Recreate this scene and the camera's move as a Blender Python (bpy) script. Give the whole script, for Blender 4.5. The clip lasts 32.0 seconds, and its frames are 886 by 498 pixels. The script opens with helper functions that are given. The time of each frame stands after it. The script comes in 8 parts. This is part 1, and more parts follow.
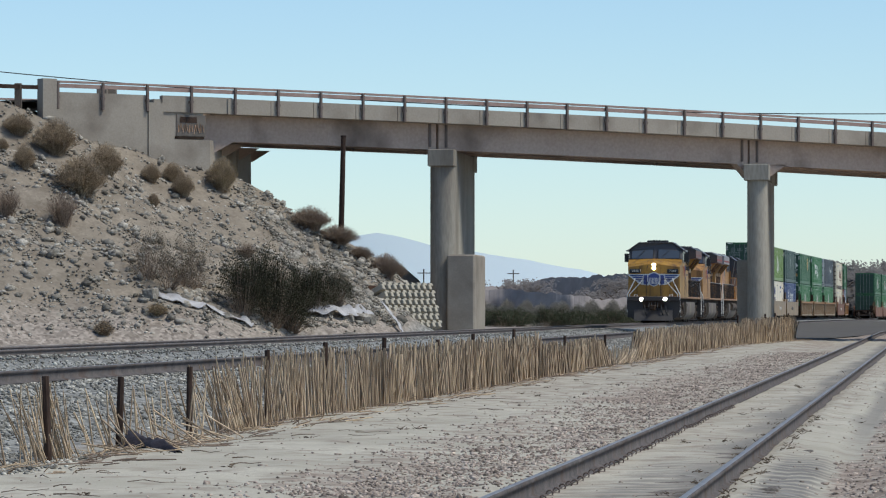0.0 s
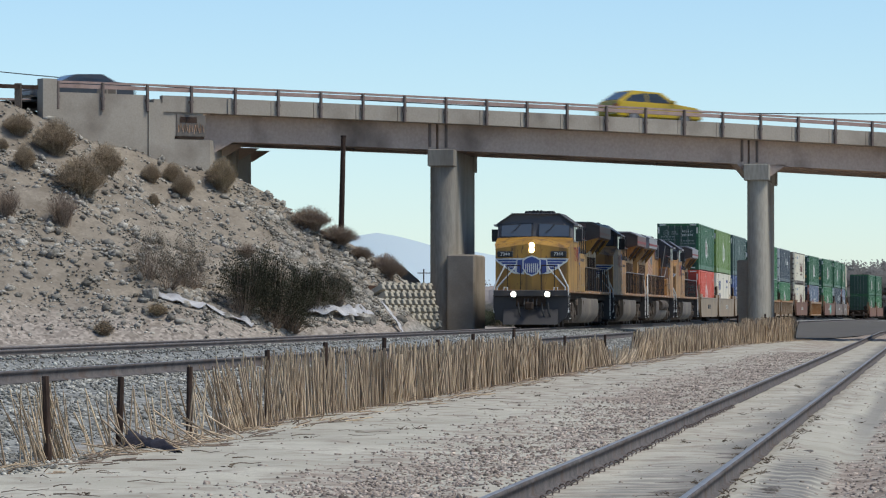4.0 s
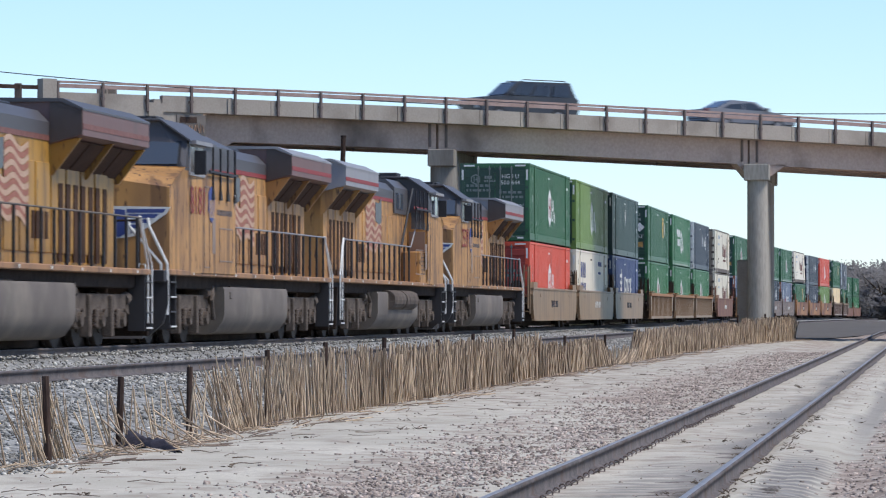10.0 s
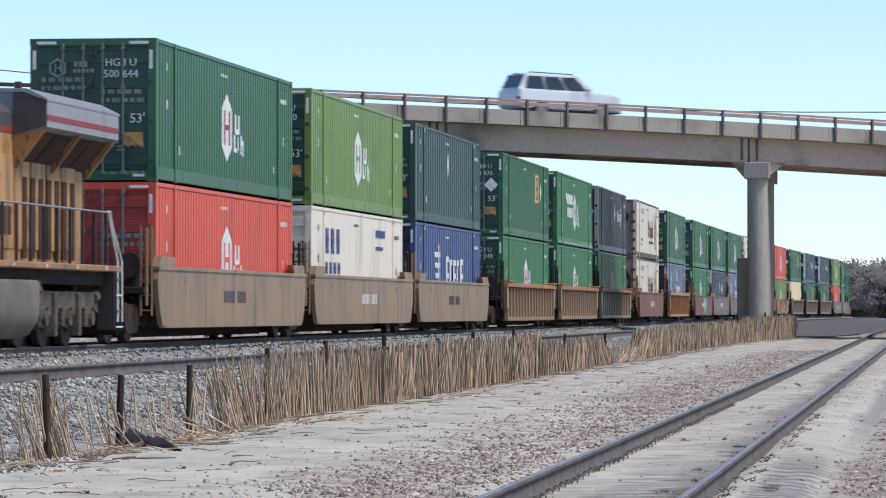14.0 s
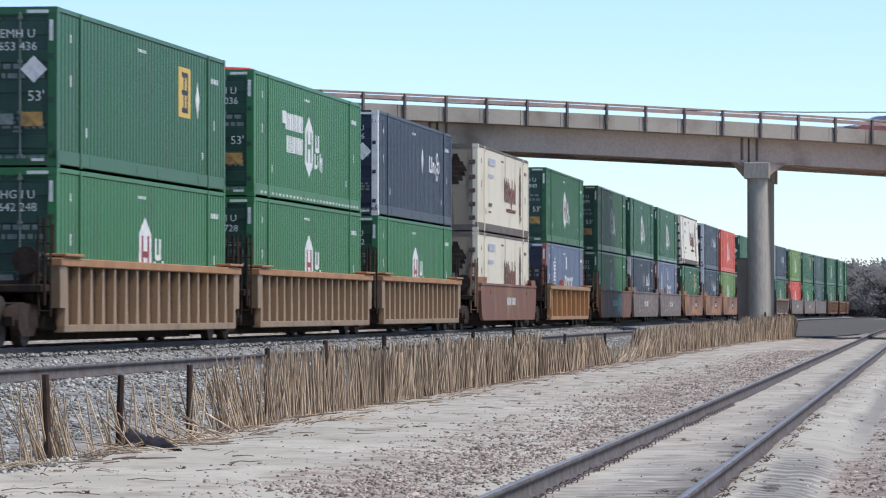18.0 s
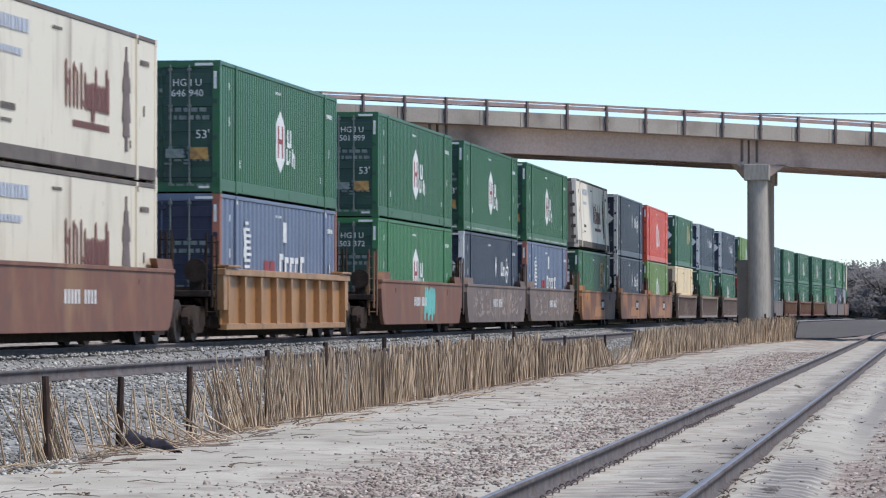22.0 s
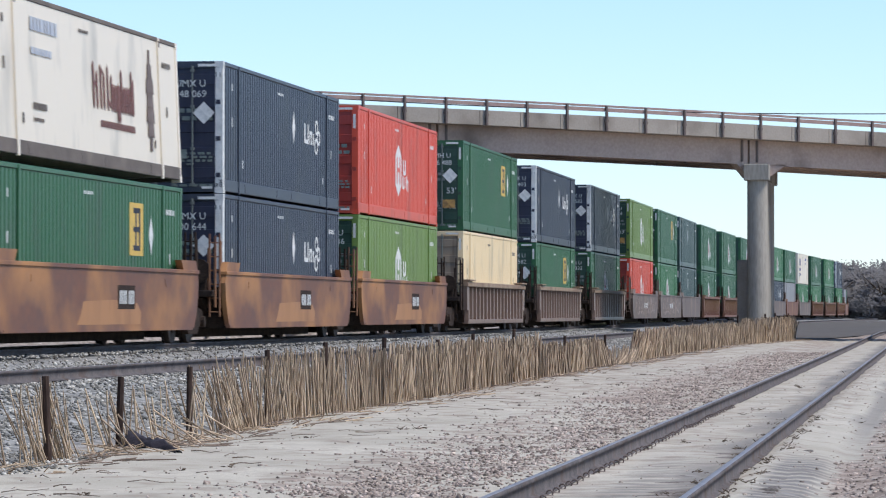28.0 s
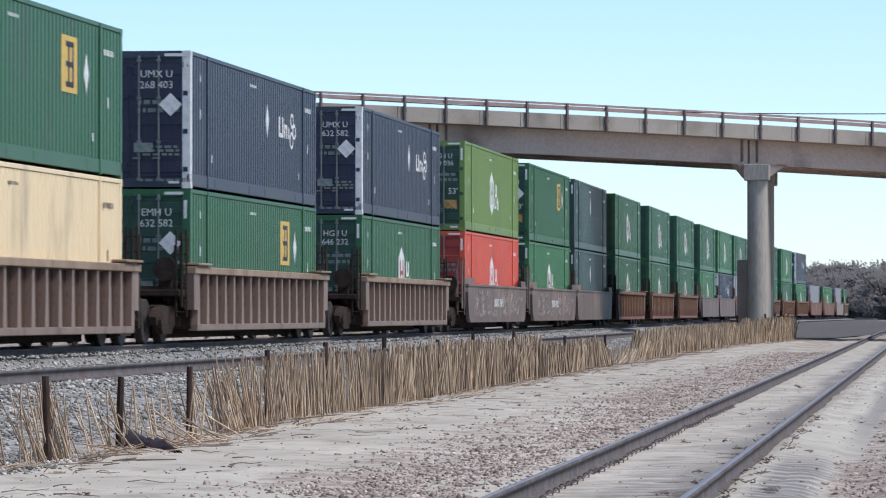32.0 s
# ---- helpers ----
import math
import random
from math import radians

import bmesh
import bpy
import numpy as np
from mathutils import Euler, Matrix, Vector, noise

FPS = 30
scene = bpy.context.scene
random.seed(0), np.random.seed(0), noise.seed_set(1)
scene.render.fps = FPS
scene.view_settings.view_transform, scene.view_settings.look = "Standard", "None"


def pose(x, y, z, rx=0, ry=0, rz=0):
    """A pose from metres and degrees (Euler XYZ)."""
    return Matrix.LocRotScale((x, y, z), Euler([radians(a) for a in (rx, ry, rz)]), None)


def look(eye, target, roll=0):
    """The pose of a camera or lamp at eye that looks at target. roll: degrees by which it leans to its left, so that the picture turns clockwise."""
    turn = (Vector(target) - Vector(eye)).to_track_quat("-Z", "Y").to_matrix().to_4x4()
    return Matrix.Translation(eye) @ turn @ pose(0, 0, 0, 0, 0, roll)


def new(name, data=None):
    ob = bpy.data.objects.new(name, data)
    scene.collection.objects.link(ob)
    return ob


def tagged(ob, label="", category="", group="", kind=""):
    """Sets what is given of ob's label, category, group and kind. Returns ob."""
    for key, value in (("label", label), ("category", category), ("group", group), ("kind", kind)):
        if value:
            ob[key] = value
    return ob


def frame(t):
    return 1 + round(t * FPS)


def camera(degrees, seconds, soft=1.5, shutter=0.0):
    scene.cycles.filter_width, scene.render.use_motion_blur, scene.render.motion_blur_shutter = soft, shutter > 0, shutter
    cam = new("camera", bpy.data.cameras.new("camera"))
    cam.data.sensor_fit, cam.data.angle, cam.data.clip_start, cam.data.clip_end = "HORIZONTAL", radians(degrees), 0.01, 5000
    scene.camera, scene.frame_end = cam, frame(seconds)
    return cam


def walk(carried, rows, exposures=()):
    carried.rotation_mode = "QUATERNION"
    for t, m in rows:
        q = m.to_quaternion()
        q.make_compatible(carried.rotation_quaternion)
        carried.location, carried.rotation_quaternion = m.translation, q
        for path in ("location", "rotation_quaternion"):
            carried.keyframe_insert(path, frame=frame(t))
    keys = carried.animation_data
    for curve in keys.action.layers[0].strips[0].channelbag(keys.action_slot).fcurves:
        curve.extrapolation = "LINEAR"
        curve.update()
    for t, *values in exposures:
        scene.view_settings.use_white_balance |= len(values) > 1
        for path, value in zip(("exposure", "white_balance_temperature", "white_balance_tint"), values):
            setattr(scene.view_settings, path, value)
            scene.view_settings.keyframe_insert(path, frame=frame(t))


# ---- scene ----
cam = camera(12.32, 32.0, soft=1.15, shutter=0.3)
EYE = (0.0, 0.0, 1.5)


def aim(dip):
    """The camera's pose: level, tilted up a little, dipped by so many thousandths of a degree."""
    return pose(*EYE, 90.0 + 0.906 - dip / 1000, 0, 0)


walk(cam, [(t, aim(d)) for t, d in (
    (0, 0), (12.0, 0), (12.5, 12), (13.0, 24), (13.5, 38), (14.0, 24), (14.5, 8), (16.5, -2), (17.0, 14), (17.5, 16),
    (18.0, 24), (18.5, 34), (19.0, 38), (19.5, 14), (20.0, 0), (32.0, 0))],
     exposures=[(0, 0.13, 6050, 4), (3, 0.18, 6050, 4), (6, 0.28, 5900, 8), (9, 0.44, 5800, 11), (11, 0.49, 5800, 11), (32, 0.49, 5800, 11)])

# ---- light ----
world = bpy.data.worlds.new("world")
scene.world = world
world.use_nodes = True
wn = world.node_tree.nodes
sky = wn.new("ShaderNodeTexSky")
sky.sky_type = "NISHITA"
sky.sun_disc = False
SUN_EL, SUN_AZ = 56, 108      # degrees; azimuth clockwise from the view's forward axis (+Y)
sky.sun_elevation = radians(SUN_EL)
sky.sun_rotation = radians(SUN_AZ)
sky.air_density, sky.dust_density, sky.ozone_density = 0.8, 0.2, 2.7
wn["Background"].inputs["Strength"].default_value = 0.118
world.node_tree.links.new(sky.outputs[0], wn["Background"].inputs[0])
sun = new("sun", bpy.data.lights.new("sun", "SUN"))
sun.data.energy, sun.data.angle, sun.data.color = 2.8, radians(12), (1.0, 0.9, 0.77)
se, sa = radians(SUN_EL), radians(SUN_AZ)
sun.matrix_world = look((60 * math.sin(sa) * math.cos(se), 60 * math.cos(sa) * math.cos(se), 60 * math.sin(se)), (0, 0, 0))


# ---- materials ----
def lin(r, g, b):
    """Linear colour from 0..255 values."""
    return tuple((c / 255 / 12.92 if c / 255 <= 0.04045 else ((c / 255 + 0.055) / 1.055) ** 2.4) for c in (r, g, b))


def surf(name, a, b, scale=3.0, rough=0.7, metal=0.0, bump=0.15, grain=40.0, coords="Object", spread=0.5, stretch=(1, 1, 1), dirt=None, dirt_scale=1.0, dirt_from=0.52, shine=0.5, runs=None, runs_from=0.6):
    """A worn surface: two colours mixed by large and fine noise, optional blotches of dirt, fine relief."""
    m = bpy.data.materials.new(name)
    m.use_nodes = True
    n, k = m.node_tree.nodes, m.node_tree.links
    bs = n["Principled BSDF"]
    tc = n.new("ShaderNodeTexCoord")
    mp = n.new("ShaderNodeMapping")
    mp.inputs["Scale"].default_value = stretch
    k.new(tc.outputs[coords], mp.inputs[0])
    n1, n2 = n.new("ShaderNodeTexNoise"), n.new("ShaderNodeTexNoise")
    n1.inputs["Scale"].default_value, n1.inputs["Detail"].default_value = scale, 5
    n2.inputs["Scale"].default_value, n2.inputs["Detail"].default_value = grain, 3
    for q in (n1, n2):
        k.new(mp.outputs[0], q.inputs["Vector"])
    add = n.new("ShaderNodeMath")
    add.operation = "ADD"
    k.new(n1.outputs[0], add.inputs[0])
    k.new(n2.outputs[0], add.inputs[1])
    rng = n.new("ShaderNodeMapRange")
    rng.inputs["From Min"].default_value, rng.inputs["From Max"].default_value = 1.0 - spread / 2, 1.0 + spread / 2
    k.new(add.outputs[0], rng.inputs["Value"])
    mix = n.new("ShaderNodeMix")
    mix.data_type = "RGBA"
    mix.inputs[6].default_value, mix.inputs[7].default_value = (*a, 1), (*b, 1)
    k.new(rng.outputs[0], mix.inputs[0])
    out = mix.outputs[2]
    if dirt:
        n3 = n.new("ShaderNodeTexNoise")
        n3.inputs["Scale"].default_value, n3.inputs["Detail"].default_value = dirt_scale, 6
        k.new(mp.outputs[0], n3.inputs["Vector"])
        r3 = n.new("ShaderNodeMapRange")
        r3.inputs["From Min"].default_value, r3.inputs["From Max"].default_value = dirt_from, dirt_from + 0.23
        k.new(n3.outputs[0], r3.inputs["Value"])
        m3 = n.new("ShaderNodeMix")
        m3.data_type = "RGBA"
        m3.inputs[7].default_value = (*dirt, 1)
        k.new(r3.outputs[0], m3.inputs[0])
        k.new(out, m3.inputs[6])
        out = m3.outputs[2]
    if runs:          # rusty runs and chips, drawn out downwards
        for size, lo, most in (((2.2, 2.2, 0.22), runs_from, 0.55), ((9, 9, 2.6), runs_from + 0.06, 0.85)):
            mp4, n4, r4, m4 = n.new("ShaderNodeMapping"), n.new("ShaderNodeTexNoise"), n.new("ShaderNodeMapRange"), n.new("ShaderNodeMix")
            mp4.inputs["Scale"].default_value = size
            k.new(tc.outputs[coords], mp4.inputs[0])
            k.new(mp4.outputs[0], n4.inputs["Vector"])
            n4.inputs["Scale"].default_value, n4.inputs["Detail"].default_value = 1.0, 4
            r4.inputs["From Min"].default_value, r4.inputs["From Max"].default_value, r4.inputs["To Max"].default_value = lo, lo + 0.08, most
            k.new(n4.outputs[0], r4.inputs["Value"])
            m4.data_type = "RGBA"
            m4.inputs[7].default_value = (*runs, 1)
            k.new(r4.outputs[0], m4.inputs[0])
            k.new(out, m4.inputs[6])
            out = m4.outputs[2]
    k.new(out, bs.inputs["Base Color"])
    bs.inputs["Roughness"].default_value, bs.inputs["Metallic"].default_value = rough, metal
    bs.inputs["Specular IOR Level"].default_value = 0.12 if rough >= 0.85 else shine
    if bump:
        bp = n.new("ShaderNodeBump")
        bp.inputs["Strength"].default_value, bp.inputs["Distance"].default_value = bump, 0.02
        k.new(n2.outputs[0], bp.inputs["Height"])
        k.new(bp.outputs[0], bs.inputs["Normal"])
    return m


def glow(name, colour, strength):
    m = bpy.data.materials.new(name)
    m.use_nodes = True
    bs = m.node_tree.nodes["Principled BSDF"]
    bs.inputs["Base Color"].default_value = (*colour, 1)
    bs.inputs["Emission Color"].default_value = (*colour, 1)
    bs.inputs["Emission Strength"].default_value = strength
    return m


def paint(name, rgb, fade=0.35, rough=0.42, dirt=(74, 76, 70), grime=0.52, soil=0.38, runs=None, runs_from=0.6):
    """Weathered paint: the colour, a paler faded tone, streaks of road dirt."""
    c = lin(*rgb)
    pale = tuple(min(1, v * (1 - fade * 0.1) + fade * 0.045) for v in c)
    return surf(name, c, pale, 0.5, rough, 0, 0.06, 9.0, spread=0.7, stretch=(1, 1, 0.35), shine=0.55, dirt=tuple(v * (1 - soil) + w * soil for v, w in zip(c, lin(*dirt))), dirt_scale=1.3, dirt_from=grime, runs=lin(*runs) if runs else None, runs_from=runs_from)


M = {}
M["green"] = paint("container_green", (38, 90, 50))
M["emerald"] = paint("container_bright_green", (50, 108, 58))
M["lime"] = paint("container_light_green", (106, 132, 56))
M["dusky"] = paint("container_grey_green", (46, 70, 64))
M["red"] = paint("container_red", (204, 76, 48), 0.3)
# door red and navy: side paints darkened for the ends' shade
M["doorred"] = paint("container_door_shaded_red", (150, 50, 38))
M["navy"] = paint("container_navy", (42, 50, 64))
M["doornavy"] = paint("container_door_shaded_navy", (32, 35, 56))
M["blue"] = paint("container_blue", (54, 70, 116))
M["fadedblue"] = paint("container_faded_blue", (96, 106, 126))
M["white"] = paint("container_white", (226, 213, 190), 0.2)
M["reefer"] = paint("container_dirty_white", (216, 204, 178), 0.2, dirt=(140, 118, 90), runs=(132, 104, 78), runs_from=0.62)
M["cream"] = paint("container_cream", (232, 208, 162), 0.2)
# green of the door ends, their shade mixed into the paint
M["doorgreen"] = paint("container_door_shaded_green", (33, 64, 47))
M["marking"] = surf("white_marking", lin(228, 226, 218), lin(196, 196, 190), 6, 0.6, bump=0)
M["markpale"] = surf("worn_white_marking", lin(128, 136, 130), lin(96, 108, 100), 6, 0.6, bump=0)
M["markgrey"] = surf("dulled_white_marking", lin(214, 216, 208), lin(190, 194, 188), 6, 0.6, bump=0)
M["markdark"] = surf("dark_marking", lin(45, 48, 60), lin(60, 62, 70), 6, 0.6, bump=0)
M["markred"] = surf("red_marking", lin(146, 46, 44), lin(122, 54, 50), 6, 0.6, bump=0)
M["markmaroon"] = surf("maroon_marking", lin(104, 62, 52), lin(126, 84, 72), 5, 0.6, bump=0)
M["markyellow"] = surf("yellow_marking", lin(214, 178, 76), lin(190, 160, 84), 6, 0.6, bump=0)
M["caution"] = surf("worn_caution_yellow", lin(186, 146, 74), lin(150, 116, 66), 8, 0.6, bump=0, dirt=lin(90, 72, 50), dirt_scale=3)
M["rodsteel"] = surf("dull_rod_steel", lin(92, 100, 96), lin(116, 122, 116), 3, 0.6, bump=0)
M["markfaint"] = surf("faint_blue_marking", lin(164, 170, 180), lin(184, 186, 188), 6, 0.6, bump=0)
M["markblue"] = surf("blue_marking", lin(54, 68, 128), lin(70, 82, 132), 6, 0.6, bump=0)
M["flagfield"] = surf("faded_blue_field", lin(84, 92, 96), lin(112, 114, 108), 4, 0.6, bump=0)
M["teal"] = surf("teal_graffiti", lin(120, 190, 176), lin(90, 160, 150), 6, 0.6, bump=0)
M["welltan"] = paint("well_tan", (146, 116, 82), dirt=(84, 68, 54), grime=0.44, soil=0.5, runs=(78, 62, 52), runs_from=0.6)
M["wellbrown"] = surf("well_brown", lin(124, 80, 56), lin(106, 74, 60), 0.6, 0.65, 0, 0.06, 5.0, spread=0.6, stretch=(1, 1, 0.6), dirt=lin(146, 112, 78), dirt_scale=0.7, dirt_from=0.5)
M["wellblotch"] = surf("well_blotched_brown", lin(118, 78, 56), lin(100, 72, 60), 0.6, 0.65, 0, 0.06, 5.0, spread=0.6, stretch=(1, 1, 1.4), dirt=lin(172, 122, 72), dirt_scale=0.36, dirt_from=0.46)
M["wellyellow"] = paint("well_yellow", (164, 120, 72), dirt=(92, 66, 48), grime=0.46, soil=0.5, runs=(78, 58, 46), runs_from=0.6)
M["wellrust"] = paint("well_rust", (130, 106, 90), dirt=(84, 62, 50), grime=0.46, soil=0.5, runs=(72, 50, 42), runs_from=0.58)
M["wellgrey"] = surf("well_grey", lin(114, 98, 88), lin(98, 84, 76), 0.6, 0.6, 0, 0.06, 5.0, spread=0.6, stretch=(1, 1, 0.6), dirt=lin(138, 116, 98), dirt_scale=0.9, dirt_from=0.5)
M["wellpatch"] = paint("ochre_repaint", (166, 118, 72), 0.3, 0.65, (120, 84, 60), 0.45, 0.5)
M["wellrail"] = surf("dusty_top_rail", lin(122, 100, 80), lin(160, 138, 112), 1.5, 0.8, bump=0.1, dirt=lin(96, 70, 54), dirt_scale=1.2)
# rust and grime, with the shade of recesses put into the brown
M["wellshade"] = surf("rusty_shaded_recess", lin(58, 44, 36), lin(82, 62, 50), 1.0, 0.85, bump=0.1)
M["scrawl"] = surf("pale_graffiti", lin(166, 150, 136), lin(118, 102, 92), 3, 0.6, bump=0)
M["reeferdoor"] = paint("stained_door", (146, 130, 108), 0.2, dirt=(92, 74, 58), runs=(86, 66, 50), runs_from=0.58)
M["soot"] = surf("underframe_grime", lin(40, 33, 29), lin(70, 58, 49), 4, 0.85, bump=0.2)
M["steelwheel"] = surf("wheel_steel", lin(46, 39, 35), lin(78, 67, 58), 6, 0.7, 0.2)
M["yellow"] = paint("locomotive_yellow", (170, 126, 44), 0.2, 0.5, (100, 72, 46), 0.42, 0.5, (72, 48, 34), 0.55)
M["yellowpale"] = paint("locomotive_faded_yellow", (185, 137, 74), 0.3, 0.6, (120, 88, 64), 0.4, 0.5, (70, 46, 36), 0.53)
M["sill"] = paint("dusty_yellow_sill", (158, 116, 74), 0.3, 0.7, (112, 90, 74), 0.42, 0.6, (70, 54, 46), 0.57)
M["grey"] = paint("locomotive_grey", (76, 73, 74), 0.2, 0.5)
M["greypale"] = paint("locomotive_pale_grey", (136, 134, 134), 0.2, 0.5)
M["radiator"] = paint("radiator_grey", (140, 137, 138), 0.2, 0.5)
M["radiatordark"] = paint("radiator_dark_brown", (70, 60, 54), 0.2, 0.6)
M["radiatorbrown"] = paint("radiator_maroon_brown", (110, 84, 78), 0.2, 0.6)
M["pilotgrey"] = paint("pilot_dark_grey", (46, 42, 42), 0.15, 0.6)
M["flagwhite"] = surf("faded_white_stripe", lin(176, 142, 116), lin(190, 160, 132), 4, 0.6, bump=0)
M["flagred"] = surf("faded_red_stripe", lin(140, 84, 66), lin(158, 102, 78), 4, 0.6, bump=0)
M["truck"] = surf("truck_frame_grey", lin(72, 64, 57), lin(112, 101, 91), 3, 0.85, bump=0.2, dirt=lin(70, 60, 52), dirt_scale=2.5)
M["tank"] = surf("fuel_tank_grey", lin(88, 80, 72), lin(110, 100, 90), 1.2, 0.8, bump=0.08, dirt=lin(128, 118, 104), dirt_scale=0.8)
M["black"] = surf("black_paint", lin(30, 30, 33), lin(48, 47, 48), 5, 0.6, bump=0.05)
M["rail_white"] = surf("handrail_white", lin(222, 220, 214), lin(196, 192, 184), 6, 0.5, bump=0)
M["lamp"] = glow("headlight_lens", (1.0, 0.86, 0.66), 60)
M["ditch"] = glow("ditch_light_lens", (1.0, 0.84, 0.62), 45)
M["board"] = surf("number_board_black", lin(28, 28, 30), lin(36, 36, 38), 6, 0.4, bump=0)


def glass(name, tint, rough=0.08):
    m = bpy.data.materials.new(name)
    m.use_nodes = True
    bs = m.node_tree.nodes["Principled BSDF"]
    bs.inputs["Base Color"].default_value = (*tint, 1)
    bs.inputs["Roughness"].default_value = rough
    bs.inputs["Specular IOR Level"].default_value = 0.9
    bs.inputs["Metallic"].default_value = 0.2
    return m


M["glass"] = glass("dark_cab_glass", (0.09, 0.105, 0.125))
M["concrete"] = surf("bridge_concrete", lin(148, 139, 127), lin(172, 162, 149), 0.5, 0.85, bump=0.04, grain=14, spread=0.9, dirt=lin(118, 108, 98), dirt_scale=0.4)
M["girder"] = surf("girder_concrete", lin(172, 151, 136), lin(200, 179, 162), 0.35, 0.85, bump=0.03, grain=8, spread=0.8, dirt=lin(112, 98, 88), dirt_scale=0.3)
M["pier"] = surf("pier_concrete", lin(140, 134, 124), lin(166, 160, 148), 0.6, 0.85, bump=0.1, grain=12, stretch=(1, 1, 0.2), dirt=lin(112, 102, 92), dirt_scale=0.5)
M["railing"] = surf("rusty_pink_railing", lin(146, 122, 112), lin(174, 150, 140), 2.5, 0.7, 0.2, bump=0.1)
M["railpost"] = surf("railing_post_brown", lin(92, 80, 74), lin(120, 106, 98), 3, 0.75, bump=0.1)
M["asphalt"] = surf("road_asphalt", lin(60, 58, 56), lin(80, 78, 75), 2, 0.9)
M["patch"] = surf("grey_cover_paint", lin(104, 98, 92), lin(128, 120, 112), 2, 0.85, bump=0.05)
M["timber"] = surf("dark_weathered_timber", lin(48, 38, 34), lin(78, 64, 56), 3, 0.9, bump=0.3, stretch=(1, 1, 0.2))
M["postwood"] = surf("grey_post_wood", lin(88, 80, 74), lin(116, 106, 96), 3, 0.9, bump=0.3, stretch=(1, 1, 0.2))
M["rail"] = surf("rail_steel_side", lin(80, 76, 75), lin(112, 105, 102), 3, 0.9, 0.0, bump=0.1, dirt=lin(92, 76, 66), dirt_scale=2)
M["raildusty"] = surf("dusty_rail_side", lin(94, 88, 86), lin(124, 115, 110), 3, 0.85, bump=0.1, dirt=lin(108, 94, 84), dirt_scale=2)
M["railtop"] = surf("rail_running_surface", lin(128, 125, 124), lin(150, 147, 145), 3, 0.5, 0.3, bump=0.02)
M["tie"] = surf("weathered_tie_wood", lin(96, 90, 84), lin(140, 132, 124), 4, 0.9, bump=0.3)


# ---- the lie of the land ----
def heading(L):
    """The main track's heading (radians right of +Y) at arc length L from abreast of the camera."""
    L = max(L, 20.0)
    if L <= 250:
        return 0.1603 - 3.703e-4 * L + 8.64e-7 * L * L
    if L <= 440:
        return 0.1217 + 1.75e-4 * (L - 250)
    return max(0.15495 - 0.90e-3 * (L - 440), 0.084)


LMIN, LMAX = -460, 1240
_pts = {0: (-19.25, 0.0)}
_x, _y = _pts[0]
for _l in range(0, LMAX):
    _x, _y = _x + math.sin(heading(_l + 0.5)), _y + math.cos(heading(_l + 0.5))
    _pts[_l + 1] = (_x, _y)
_x, _y = _pts[0]
for _l in range(0, LMIN, -1):
    _x, _y = _x - math.sin(heading(_l)), _y - math.cos(heading(_l))
    _pts[_l - 1] = (_x, _y)


def rail_z(L):
    L = min(max(L, 0), 450)
    return 0.79 + 0.0011 * L - 1.0e-6 * L * L


def track(L, lat=0.0):
    """A point of the main track at L, lat metres to the right: x, y, z of the rail's top, heading."""
    i = int(math.floor(L))
    f = L - i
    a, b = _pts[i], _pts[i + 1]
    th = heading(L)
    return a[0] + (b[0] - a[0]) * f + lat * math.cos(th), a[1] + (b[1] - a[1]) * f - lat * math.sin(th), rail_z(L), th


def gone(t):
    """Metres that the train has run by the time t."""
    return 17.703 * t - 0.00856 * t * t


def siding_x(y):
    """The siding's left rail."""
    return 0.28 + 0.1218 * (y - 31.1)


def ground_rise(y):
    return 0.002 * (min(max(y, 20), 260) - 35)


BR0, BRDIR = Vector((0.1, 173.0, 0)), Vector((0.8805, 0.474, 0))     # the overpass: a point of its near face, its direction
BRN = Vector((0.474, -0.8805, 0))                                      # from the near face towards the camera


def bridge_top(u):
    """Height of the railing's top at u metres along the overpass."""
    return 10.65 - 0.0178 * u - 0.0003 * u * u


def road_top(u):
    """Height of the road's surface, which falls away along the approach."""
    return bridge_top(max(u, -60)) - 0.68 - 0.35 * smooth(-15, -25, u)


def on_bridge(u, d=0.0, z=0.0):
    """A point u metres along the near face, d metres behind it, at height z."""
    p = BR0 + BRDIR * u - BRN * d
    return Vector((p.x, p.y, z))


def smooth(a, b, v):
    v = min(max((v - a) / (b - a), 0), 1)
    return v * v * (3 - 2 * v)


def main_lat(x, y):
    """Metres to the right of the main track's centre line (near enough)."""
    L = y * 1.009
    cx, cy, cz, th = track(min(max(L, LMIN + 2), LMAX - 2))
    return (x - cx) * math.cos(th) - (y - cy) * math.sin(th), cz


